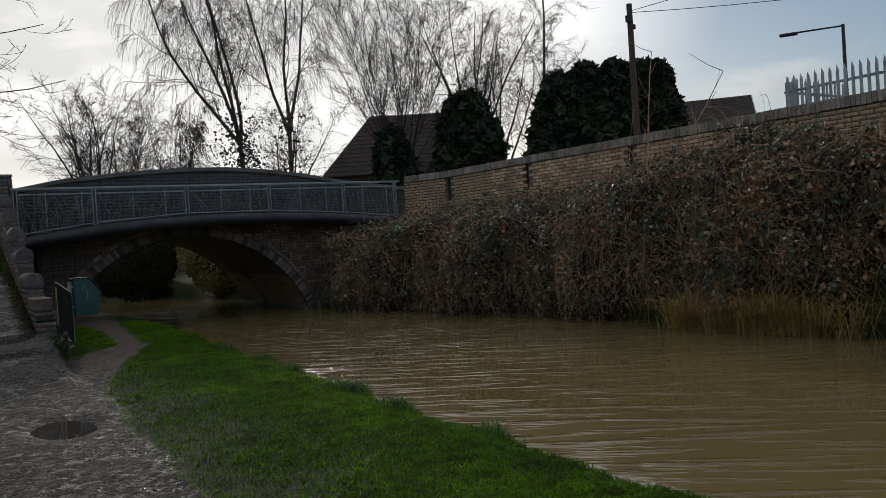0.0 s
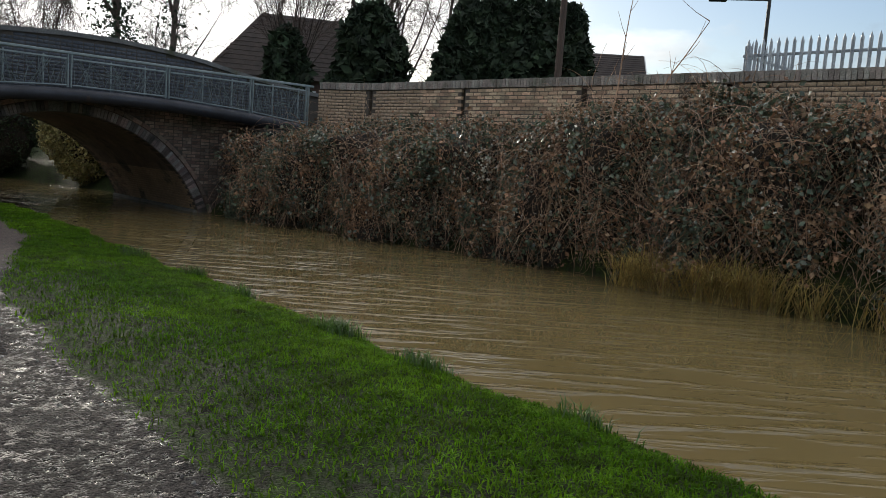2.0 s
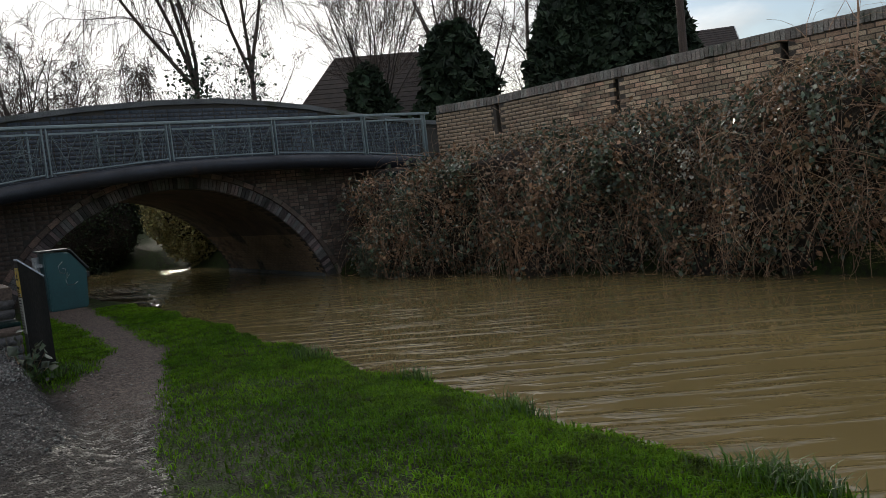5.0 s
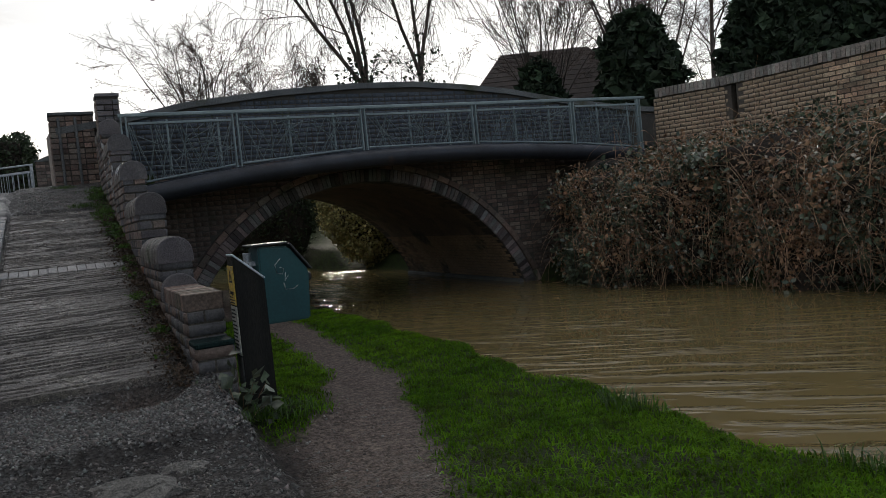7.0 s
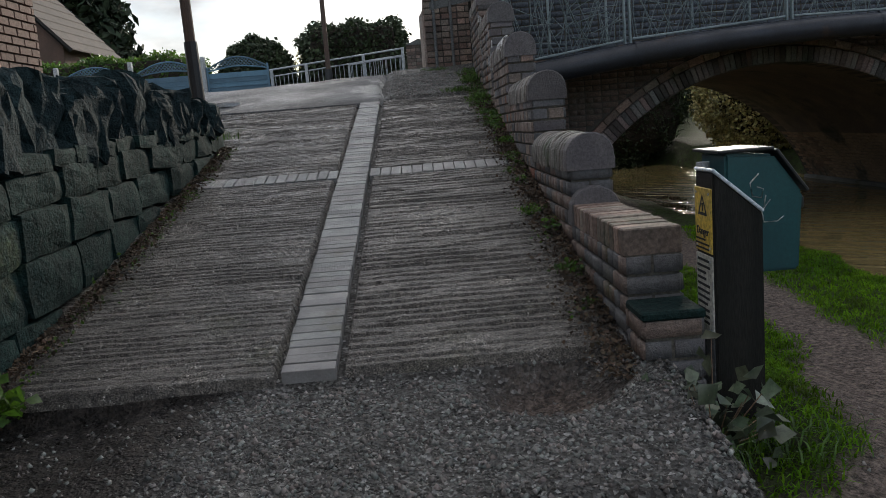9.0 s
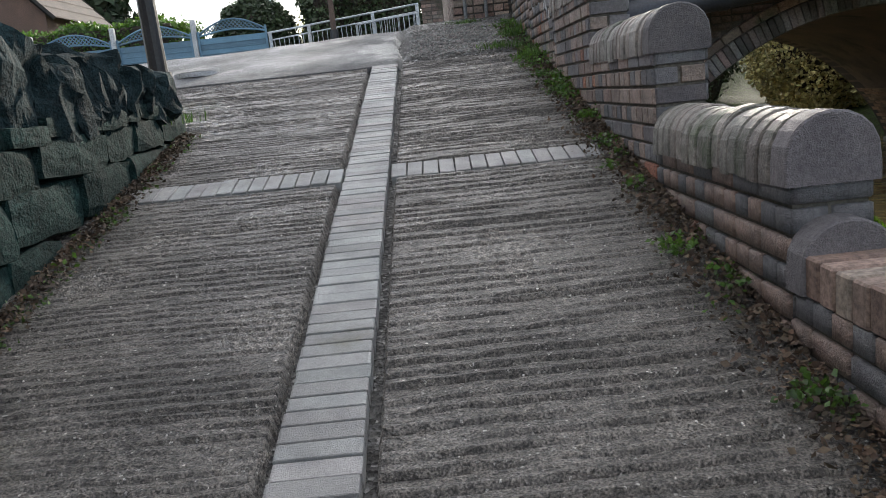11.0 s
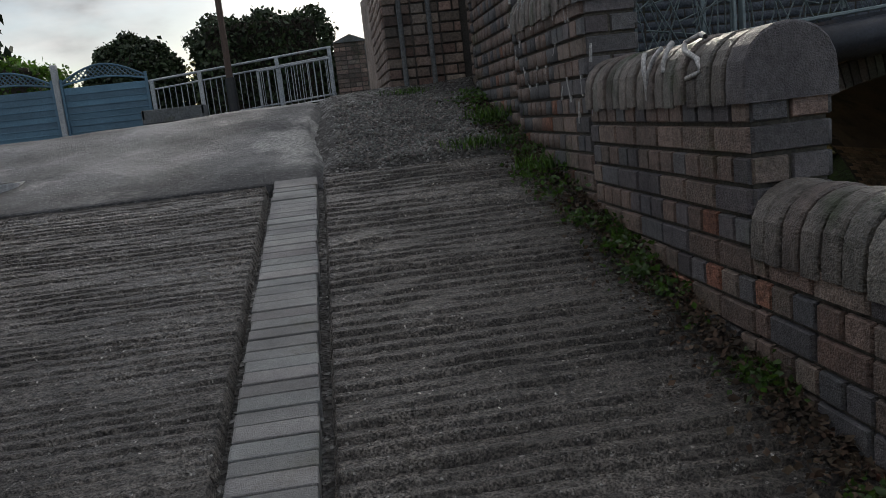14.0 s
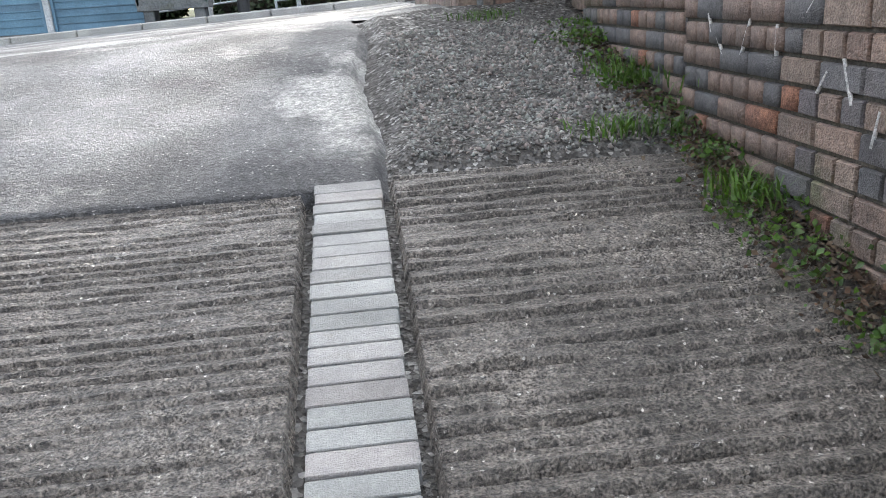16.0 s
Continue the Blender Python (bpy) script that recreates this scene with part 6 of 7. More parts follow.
M_WHITE = mat("white_painted_wood", (0.7, 0.7, 0.69), (0.6, 0.6, 0.59), 3, 50, bump=0.1)
M_BLACK = mat("black_painted_metal", (0.02, 0.02, 0.022), (0.013, 0.013, 0.015), 3, 50, rough=0.45, bump=0.1)
M_POLE = mat("brown_timber_pole", (0.10, 0.065, 0.05), (0.065, 0.045, 0.036), 3, 50, rough=0.8, stretch=(8, 8, 0.5))
M_TEAL = mat("teal_painted_bin", (0.012, 0.075, 0.085), (0.009, 0.055, 0.065), 3, 50, grain=0.12, rough=0.35, rough_hi=0.5, bump=0.1)
M_YELLOW = mat("faded_yellow_sign", (0.62, 0.42, 0.06), (0.52, 0.36, 0.08), 6, 60, rough=0.5, bump=0.1)
M_SIGN = mat("dirty_white_sign", (0.55, 0.54, 0.49), (0.42, 0.41, 0.36), 6, 60, rough=0.5, bump=0.1)
M_INK = mat("dark_sign_print", (0.03, 0.03, 0.032), (0.02, 0.02, 0.022), 6, 60, bump=0)
M_CHALK = mat("white_spray_paint", (0.62, 0.61, 0.6), (0.42, 0.41, 0.4), 12, 90, rough=0.7)
M_PALEBLUE = mat("pale_blue_flaking_cap", (0.7, 0.75, 0.8), (0.5, 0.56, 0.62), 9, 70, rough=0.5)


def road_surface(X, Y):
    a, b = ramp_z(Y) + 0.004, road_z(X)
    k = 0.10
    h = np.clip(0.5 + 0.5 * (b - a) / k, 0, 1)
    z = b * (1 - h) + a * h - k * h * (1 - h)
    z = z + 0.02 * np.clip(bumps(X * 0.6, Y * 0.7), -1, 1) * (1 - sm(Y, 22, 24)) * sm(Y, 18.9, 19.6) - 0.03 * sm(Y, 27.2, 28.6)
    return z


def build_road():
    root = thing("road", (-4, 25, 2.3), "worn patchy wet asphalt road", "road", kind="structure")

    def sheet(name, xs, ys, lift=0.0):
        X, Y = np.meshgrid(xs, ys)
        Z = road_surface(X, Y) + lift
        Z[0] -= 0.12 * (ys[0] < 20)
        Z[:, -1] -= 0.1
        X = X + (np.arange(len(xs)) > len(xs) - 4)[None, :] * (0.03 * np.sin(Y * 4) + 0.006 * np.sin(Y * 31 + 1))
        nx = len(xs)
        i = (np.arange(len(ys) - 1)[:, None] * nx + np.arange(nx - 1)[None, :]).ravel()
        fast_mesh(name, np.stack([X, Y, Z], -1).reshape(-1, 3), np.stack([i, i + 1, i + nx + 1, i + nx], 1), M_ASPHALT, root, True)

    sheet("junction", np.concatenate([np.linspace(-30, -6, 20), np.linspace(-5.8, -0.06, 60)]), np.concatenate([[18.875, 18.88], np.linspace(18.93, 21.3, 40)]))
    sheet("carriageway", np.concatenate([np.linspace(-60, -6, 30), np.linspace(-5.8, 0.62, 50)]), np.linspace(21.3, 28.55, 50))
    # raised pavement with kerb stones before the fence
    pav = thing("pavement", (-3, 29.3, 2.3), "dark asphalt pavement edged by pale kerb stones", "pavement", kind="structure")
    V, F = [], []
    xs = np.linspace(-40, 1.2, 40)
    for x in xs:
        z = float(road_z(x)) + 0.06
        V += [(x, 28.7, z), (x, 30.6, z + 0.03), (x, 30.6, z - 0.5), (x, 28.7, z - 0.5)]
    for i in range(len(xs) - 1):
        F += [(4 * i + k, 4 * i + 4 + k, 4 * i + 4 + (k + 1) % 4, 4 * i + (k + 1) % 4) for k in range(4)]
    mesh_ob("surface", V, F, M_ASPHALT, pav)
    me = bpy.data.meshes.new("kerb_stone")
    bm = box_bm((0.9, 0.14, 0.25), bevel=0.015)
    bm.to_mesh(me)
    bm.free()
    me.materials.append(M_PAINT)
    for k in range(24):
        x = 1.0 - k * 0.915
        ob = new("kerb_stone", me)
        ob.matrix_basis = Matrix.Translation((x, 28.62, float(road_z(x)) - 0.04)) @ Matrix.Rotation(-math.atan2(float(road_z(x + 0.4) - road_z(x - 0.4)), 0.8), 4, "Y")
        under(ob, pav)
    man = thing("manhole_cover", (-1.9, 19.6, 2.12), "round iron manhole cover set in the asphalt", "manhole cover")
    z = float(road_surface(np.array(-1.95), np.array(19.5)))
    part("rim", rod_bm((-1.95, 19.5, z - 0.03), (-1.95, 19.5, z + 0.012), 0.2, 28), M_CONC, man)
    part("lid", rod_bm((-1.95, 19.5, z - 0.03), (-1.95, 19.5, z + 0.017), 0.165, 28), M_ASPHALT, man)


build_road()


def build_fence():
    z0 = 2.33
    posts = [-3.22, -4.85, -6.61, -8.4, -10.2, -12.0]
    for x in posts[1:]:
        p = thing("fence_post", (x, 30.0, z0), "pale concrete fence post", "fence post", "fence posts")
        part("shaft", box_bm((0.1, 0.11, 1.5), (x, 29.98, z0 + 0.73), 0.012), M_CONC, p)
    for a, b in zip(posts[1:], posts[:-1]):
        x0, x1 = a + 0.06, b - 0.06
        w = x1 - x0
        f = thing("garden_fence", ((x0 + x1) / 2, 30, z0), "blue-grey wooden fence panel with an arched lattice top", "fence", "garden fences")
        for k in range(9):
            z = z0 + 0.10 + k * 0.112
            part("slat", box_bm((w, 0.018, 0.125), ((x0 + x1) / 2, 30.0, z), 0.004, rot=None), M_FENCE, f).rotation_euler = (0, 0, 0)
        for k in range(9):
            z = z0 + 0.045 + k * 0.112
            part("slat_lip", box_bm((w, 0.012, 0.02), ((x0 + x1) / 2, 29.985, z), 0.003), M_FENCE, f)
        for x in (x0 + 0.02, x1 - 0.02):
            part("stile", box_bm((0.045, 0.05, 1.2), (x, 29.985, z0 + 0.62), 0.004), M_FENCE, f)
        # arched lattice
        arch = lambda x: z0 + 1.14 + 0.28 * math.sin(math.pi * (x - x0) / w)
        low = lambda x: z0 + 1.10 + 0.10 * math.sin(math.pi * (x - x0) / w)
        top = [(x, 29.98, arch(x)) for x in np.linspace(x0, x1, 17)]
        V, F = tubes([(top, 0.02, 0.02)], 6)
        fast_mesh("arch_rail", V, F, M_FENCE, f)
        V, F = tubes([([(x, 29.98, low(x)) for x in np.linspace(x0, x1, 17)], 0.02, 0.02)], 6)
        fast_mesh("lower_rail", V, F, M_FENCE, f)
        lines = []
        for s in (-1, 1):
            for k in range(-6, 30):
                run = []
                for t in np.linspace(0, 0.5, 26):
                    x = x0 + k * 0.085 + t * s * 1.0
                    z = z0 + 1.0 + t
                    if x0 < x < x1 and low(x) <= z <= arch(x):
                        run.append((x, 29.98 + 0.006 * s, z))
                if len(run) > 1:
                    lines.append(([run[0], run[-1]], 0.011, 0.011))
        V, F = tubes(lines, 4)
        tagged(fast_mesh("lattice", V, F, M_FENCE, f), kind="stuff")


build_fence()


def build_railing():
    r = thing("street_railing", (-1.6, 29.9, 2.4), "grey galvanised pedestrian railing by the road", "railing", kind="structure")
    za = lambda x: 3.36 + 0.083 * (x + 3.25)
    zb = lambda x: 2.46 + 0.07 * (x + 3.25)
    for dz in (0, -0.16):
        part("rail", rod_bm((-3.25, 29.9, za(-3.25) + dz), (0.06, 29.9, za(0.06) + dz), 0.022 if dz == 0 else 0.016, 8), M_GALV, r)
    part("rail", rod_bm((-3.25, 29.9, zb(-3.25) + 0.1), (0.06, 29.9, zb(0.06) + 0.1), 0.016, 8), M_GALV, r)
    for x in (-3.2, -2.35, -0.95, 0.02):
        part("post", box_bm((0.07, 0.06, za(x) - zb(x) + 0.12), (x, 29.9, (za(x) + zb(x) - 0.12) / 2), 0.006), M_CONC if x == -2.35 else M_GALV, r)
    x = -3.12
    while x < 0:
        part("bar", rod_bm((x, 29.9, zb(x) + 0.1), (x, 29.9, za(x) - 0.16), 0.0085, 6), M_GALV, r)
        x += 0.105
    # second, nearer length
    for k in range(11):
        x = -1.25 + k * 0.12
        part("bar", rod_bm((x, 29.75, zb(x) + 0.02), (x, 29.75, za(x) - 0.2), 0.0085, 6), M_GALV, r)
    part("rail", rod_bm((-1.3, 29.75, za(-1.3) - 0.2), (0.02, 29.75, za(0.02) - 0.2), 0.018, 8), M_GALV, r)
    part("rail", rod_bm((-1.3, 29.75, zb(-1.3) + 0.02), (0.02, 29.75, zb(0.02) + 0.02), 0.018, 8), M_GALV, r)
    for x in (-1.3, 0.0):
        part("post", rod_bm((x, 29.75, zb(x) - 0.15), (x, 29.75, za(x) - 0.2), 0.022, 8), M_GALV, r)
    t = thing("stone_trough", (-2.75, 29.25, 2.35), "weathered stone trough on legs by the railing", "trough")
    bm = box_bm((1.05, 0.4, 0.09), (-2.75, 29.25, 2.63), 0.01)
    for dy in (-0.17, 0.17):
        box_bm((1.05, 0.06, 0.16), (-2.75, 29.25 + dy, 2.74), 0.012, bm)
    for dx in (-0.5, 0.5):
        box_bm((0.06, 0.4, 0.16), (-2.75 + dx, 29.25, 2.74), 0.012, bm)
    part("basin", bm, M_COPING, t)
    for x in (-3.12, -2.38):
        part("leg", box_bm((0.16, 0.34, 0.3), (x, 29.25, 2.46), 0.015), M_COPING, t)
    w = thing("wall_north", (0.9, 30, 2.4), "dark brick end wall with a sloped top across the road", "wall", kind="structure")
    part("core", box_bm((0.62, 0.35, 1.5), (0.42, 30.1, 2.95)), M_DARKMORTAR, w)
    part("core", box_bm((3.2, 0.35, 1.35), (2.35, 30.3, 2.95)), M_DARKMORTAR, w)
    pp = []
    for u, z, ww, h in courses(0.11, 0.73, 2.3, 3.69, 0.082):
        pp.append((brick_pose((u, 29.92, z), (1, 0, 0), (0, -1, 0), ww, h), 0))
    for u, z, ww, h in courses(0.73, 3.9, 2.3, 3.6, 0.082):
        pp.append((brick_pose((u, 30.12, z), (1, 0, 0), (0, -1, 0), ww, h), 0))
    lay("brick", [M_SOOT], pp, w, 260)
    bm = bmesh.new()
    for x, z in ((0.08, 3.69), (0.42, 3.83), (0.76, 3.69)):
        for y in (29.88, 30.3):
            bm.verts.new((x, y, z))
    bm.verts.ensure_lookup_table()
    v = bm.verts
    for f in ((0, 2, 4), (1, 5, 3), (0, 1, 3, 2), (2, 3, 5, 4), (4, 5, 1, 0)):
        bm.faces.new([v[i] for i in f])
    part("gabled_cap", bm, M_COPING, w)


build_railing()


def build_poles():
    p = thing("telegraph_pole", (-2.0, 18.6, 1.95), "brown timber pole with a black lower sleeve beside the ramp", "pole")
    part("shaft", rod_bm((-2.0, 18.6, 2.7), (-2.05, 18.6, 9.0), 0.055, 14, r2=0.045), M_POLE, p)
    part("sleeve", rod_bm((-1.99, 18.6, 1.9), (-2.0, 18.6, 2.75), 0.075, 14, r2=0.068), M_BLACK, p)
    part("foot_collar", rod_bm((-1.99, 18.6, 1.9), (-1.99, 18.6, 2.12), 0.1, 14, r2=0.095), M_BLACK, p)
    p = thing("street_lamp", (-1.78, 29.55, 2.4), "slim grey street lamp column by the railing", "street lamp")
    part("column", rod_bm((-1.78, 29.55, 3.2), (-1.78, 29.55, 9.0), 0.06, 12, r2=0.04), M_POLE, p)
    part("base", rod_bm((-1.78, 29.55, 2.3), (-1.78, 29.55, 3.25), 0.1, 12, r2=0.09), M_BLACK, p)
    part("arm", rod_bm((-1.78, 29.55, 8.9), (-1.78, 28.4, 9.1), 0.03, 8), M_POLE, p)
    part("lantern", box_bm((0.2, 0.55, 0.12), (-1.78, 28.2, 9.1), 0.04), M_GALV, p)
    # beyond the far wall
    p = thing("telegraph_pole", (21, 20.6, 2.3), "tall dark telegraph pole behind the brick wall", "pole")
    part("shaft", rod_bm((21, 20.6, 2.3), (21.0, 20.6, 9.5), 0.14, 12, r2=0.1), M_POLE, p)
    part("insulator", box_bm((0.3, 0.12, 0.25), (20.9, 20.55, 8.95), 0.03), M_BLACK, p)
    part("insulator", box_bm((0.12, 0.12, 0.18), (21.12, 20.55, 8.7), 0.03), M_BLACK, p)
    wires = []
    for dz, y1, sag in ((9.25, -14, 0.5), (9.2, 2, 0.7)):
        a, b = np.array((21, 20.6, dz)), np.array((36.0 if y1 == 2 else 22.0, y1, dz + (0.6 if y1 == 2 else 0.0)))
        wires.append(([a + (b - a) * t - np.array((0, 0, sag * 4 * t * (1 - t))) for t in np.linspace(0, 1, 16)], 0.012, 0.012))
    w = thing("overhead_wires", (21, 20, 9.2), "thin black overhead telephone wires", "wires")
    for l in wires:
        V, F = tubes([l], 4)
        fast_mesh("wire", V, F, M_BLACK, w)
    p = thing("street_lamp", (26.3, 16.0, 2.3), "street lamp with an outstretched arm behind the wall", "street lamp")
    part("column", rod_bm((26.3, 16.0, 2.3), (26.3, 16.0, 8.05), 0.08, 10, r2=0.06), M_BLACK, p)
    part("arm", rod_bm((26.3, 16.0, 8.0), (25.5, 17.2, 8.0), 0.03, 8), M_BLACK, p)
    part("lantern", box_bm((0.18, 0.6, 0.1), (25.35, 17.4, 7.97), 0.03, rot=(0, 0, 34)), M_BLACK, p)


build_poles()


def build_palisade():
    root = thing("palisade_fence", (14.6, 5, 2.6), "galvanised steel palisade fence with pointed pales", "fence", kind="structure")
    bm = bmesh.new()
    prof = [(-0.034, 0.0), (-0.02, -0.022), (0.02, -0.022), (0.034, 0.0)]
    V = [(a, b, z) for z in (0, 1.72) for a, b in prof] + [(0, -0.022, 1.86), (-0.034, 0, 1.76), (0.034, 0, 1.76)]
    faces = [(0, 1, 5, 4), (1, 2, 6, 5), (2, 3, 7, 6), (4, 5, 9), (5, 8, 9), (5, 6, 8), (6, 10, 8), (6, 7, 10)]
    me = bpy.data.meshes.new("pale")
    me.from_pydata(V, [], faces)
    me.materials.append(M_GALV)
    bm.free()
    for k in range(90):
        ob = new("pale", me)
        ob.matrix_basis = pose(14.62, 10.45 - k * 0.15, 2.66, 0, 0, -90)
        under(ob, root)
    for k in range(14):
        ob = new("pale", me)
        ob.matrix_basis = pose(14.7 + k * 0.15, 10.5, 2.66, 0, 0, 0)
        under(ob, root)
    for z in (3.0, 4.2):
        part("rail", box_bm((0.05, 14, 0.05), (14.66, 3.5, z), 0.004), M_GALV, root)
        part("rail", box_bm((2.1, 0.05, 0.05), (15.7, 10.54, z), 0.004), M_GALV, root)
    for y in (10.5, 7.75, 5.0, 2.25):
        part("post", box_bm((0.1, 0.1, 2.0), (14.72, y, 3.4), 0.006), M_GALV, root)


build_palisade()


def house(at, w, d, eave, ridge, turn, hip, label, windows=((-0.28, 0.35), (0.25, 0.35)), chimney=False, verge=False):
    """A brick house: w wide, d deep, ridge along its width; windows as fractions of width and height on its front."""
    root = thing("house", at, label, "house", "houses")
    R = Matrix.Translation(at) @ Matrix.Rotation(radians(turn), 4, "Z")

    def add(name, bm, m, parent=root, lab=""):
        bm.transform(R)
        return part(name, bm, m, parent, lab)

    body = bmesh.new()
    pts = [(-w / 2, 0, 0), (w / 2, 0, 0), (w / 2, d, 0), (-w / 2, d, 0)]
    lo = [body.verts.new(p) for p in pts]
    hi = [body.verts.new((x, y, eave)) for x, y, _ in pts]
    g = [body.verts.new((-w / 2 + hip, d / 2, ridge - 0.02)), body.verts.new((w / 2 - hip, d / 2, ridge - 0.02))]
    for i in (0, 2):
        body.faces.new((lo[i], lo[i + 1], hi[i + 1], hi[i]))
    body.faces.new((lo[1], lo[2], hi[2], g[1], hi[1]))
    body.faces.new((lo[3], lo[0], hi[0], g[0], hi[3]))
    add("wall", body, M_HOUSEB)
    for s in (0, 1):
        y0, y1 = (-0.35, d / 2) if s == 0 else (d + 0.35, d / 2)
        z0 = eave - 0.35 * (ridge - eave) / (d / 2)
        n = 14
        bm = bmesh.new()
        for k in range(n):
            a, b = k / n, (k + 1) / n
            ya, yb, za, zb = y0 + (y1 - y0) * a, y0 + (y1 - y0) * b, z0 + (ridge - z0) * a, z0 + (ridge - z0) * b
            ea, eb_ = w / 2 + 0.25 - hip * a * 1.05, w / 2 + 0.25 - hip * b * 1.05
            vs = [bm.verts.new(p) for p in ((-ea, ya, za + 0.09), (ea, ya, za + 0.09), (eb_, yb, zb + 0.05), (-eb_, yb, zb + 0.05), (-ea, ya, za + 0.05), (ea, ya, za + 0.05))]
            bm.faces.new(vs[:4])
            bm.faces.new((vs[4], vs[5], vs[1], vs[0]))
        bmesh.ops.remove_doubles(bm, verts=bm.verts[:], dist=0.004)
        add("roof", bm, M_TILE)
    for sx in (() if hip else (-1, 1)):
        for y0, y1 in ((-0.35, d / 2), (d + 0.35, d / 2)):
            z0 = eave - 0.35 * (ridge - eave) / (d / 2)
            bm = rod_bm((sx * (w / 2 + 0.27), y0, z0), (sx * (w / 2 + 0.27), y1, ridge), 0.07, 4)
            add("bargeboard", bm, M_WHITE if verge else M_WOODDARK)
    for fx, fz in windows:
        win = add("window", box_bm((1.5, 0.08, 1.2), (fx * w, -0.02, eave * fz + 0.6), 0.01), M_WHITE)
        for dx in (-0.36, 0.36):
            add("pane", box_bm((0.62, 0.03, 1.02), (fx * w + dx, -0.07, eave * fz + 0.6)), M_GLASS, win)
    if chimney:
        ch = add("chimney", box_bm((0.7, 0.7, 1.6), (w * 0.3, d / 2, ridge + 0.4), 0.02), M_HOUSEB)
        add("chimney_pot", rod_bm((w * 0.3, d / 2, ridge + 1.1), (w * 0.3, d / 2, ridge + 1.6), 0.13, 10), M_HOUSEB, ch)
    return root


house((26.5, 45.5, 2.2), 11.5, 8, 4.2, 8.3, -28, 3.2, "dark brick house with a tiled roof behind bare trees", ((-0.3, 0.5), (0.0, 0.5), (-0.3, 0.1)))
house((50.6, 42.6, 2.4), 9, 7, 6.6, 9.2, -48, 0, "house with a brown tiled roof and white bargeboards", verge=True)
house((-10.7, 38, 2.0), 4, 8, 3.3, 7.7, 90, 0, "brown brick house gable with a dark roof verge behind the hedge", ())


def build_west_buildings():
    a = thing("brick_building", (-5, 14, 1.8), "old red-brown brick building beside the ramp", "building")
    part("wall", box_bm((4.0, 9.0, 3.2), (-5.27, 13.45, 3.0)), M_MORTAR, a)
    pp = []
    for u, z, w, h in courses(9.5, 17.95, 2.0, 4.55, 0.078, 0.23, "stretcher"):
        pp.append((brick_pose((-3.25, u, z), (0, 1, 0), (1, 0, 0), w, h), 0))
    pp.sort(key=lambda p: -p[0].translation.y)
    lay("brick", [M_HOUSEB], pp, a, 200)
    bm = box_bm((4.5, 9.5, 0.15), (-5.25, 13.45, 4.66), 0.02)
    part("roof", bm, M_TILE, a)
    c = thing("bare_canes", (-2.3, 15.2, 1.8), "tall bare brown canes behind the stone wall", "plant")
    rng = np.random.RandomState(3)
    for k in range(5):
        x, y = -2.25 - 0.12 * k + 0.05 * rng.rand(), 15.0 + 0.25 * k
        V, F = tubes([([(x, y, 1.7), (x + 0.03, y, 2.6), (x + 0.05 * rng.normal(), y + 0.1, 3.6 - 0.2 * k), (x + 0.1 * rng.normal(), y + 0.2, 4.6 - 0.35 * k)], 0.018, 0.009)], 6)
        fast_mesh("cane", V, F, M_STEM, c)


build_west_buildings()

# ---- sign post and bin by the path ----


def bars(parent, material, x, y0, y1, z0, z1, rows, seed):
    rng = random.Random(seed)
    for k in range(rows):
        z = z1 - (k + 0.5) * (z1 - z0) / rows
        w = (y1 - y0) * rng.uniform(0.6, 0.95)
        part("print_line", box_bm((0.002, w, (z1 - z0) / rows * 0.4), (x, y1 - w / 2, z)), material, parent)


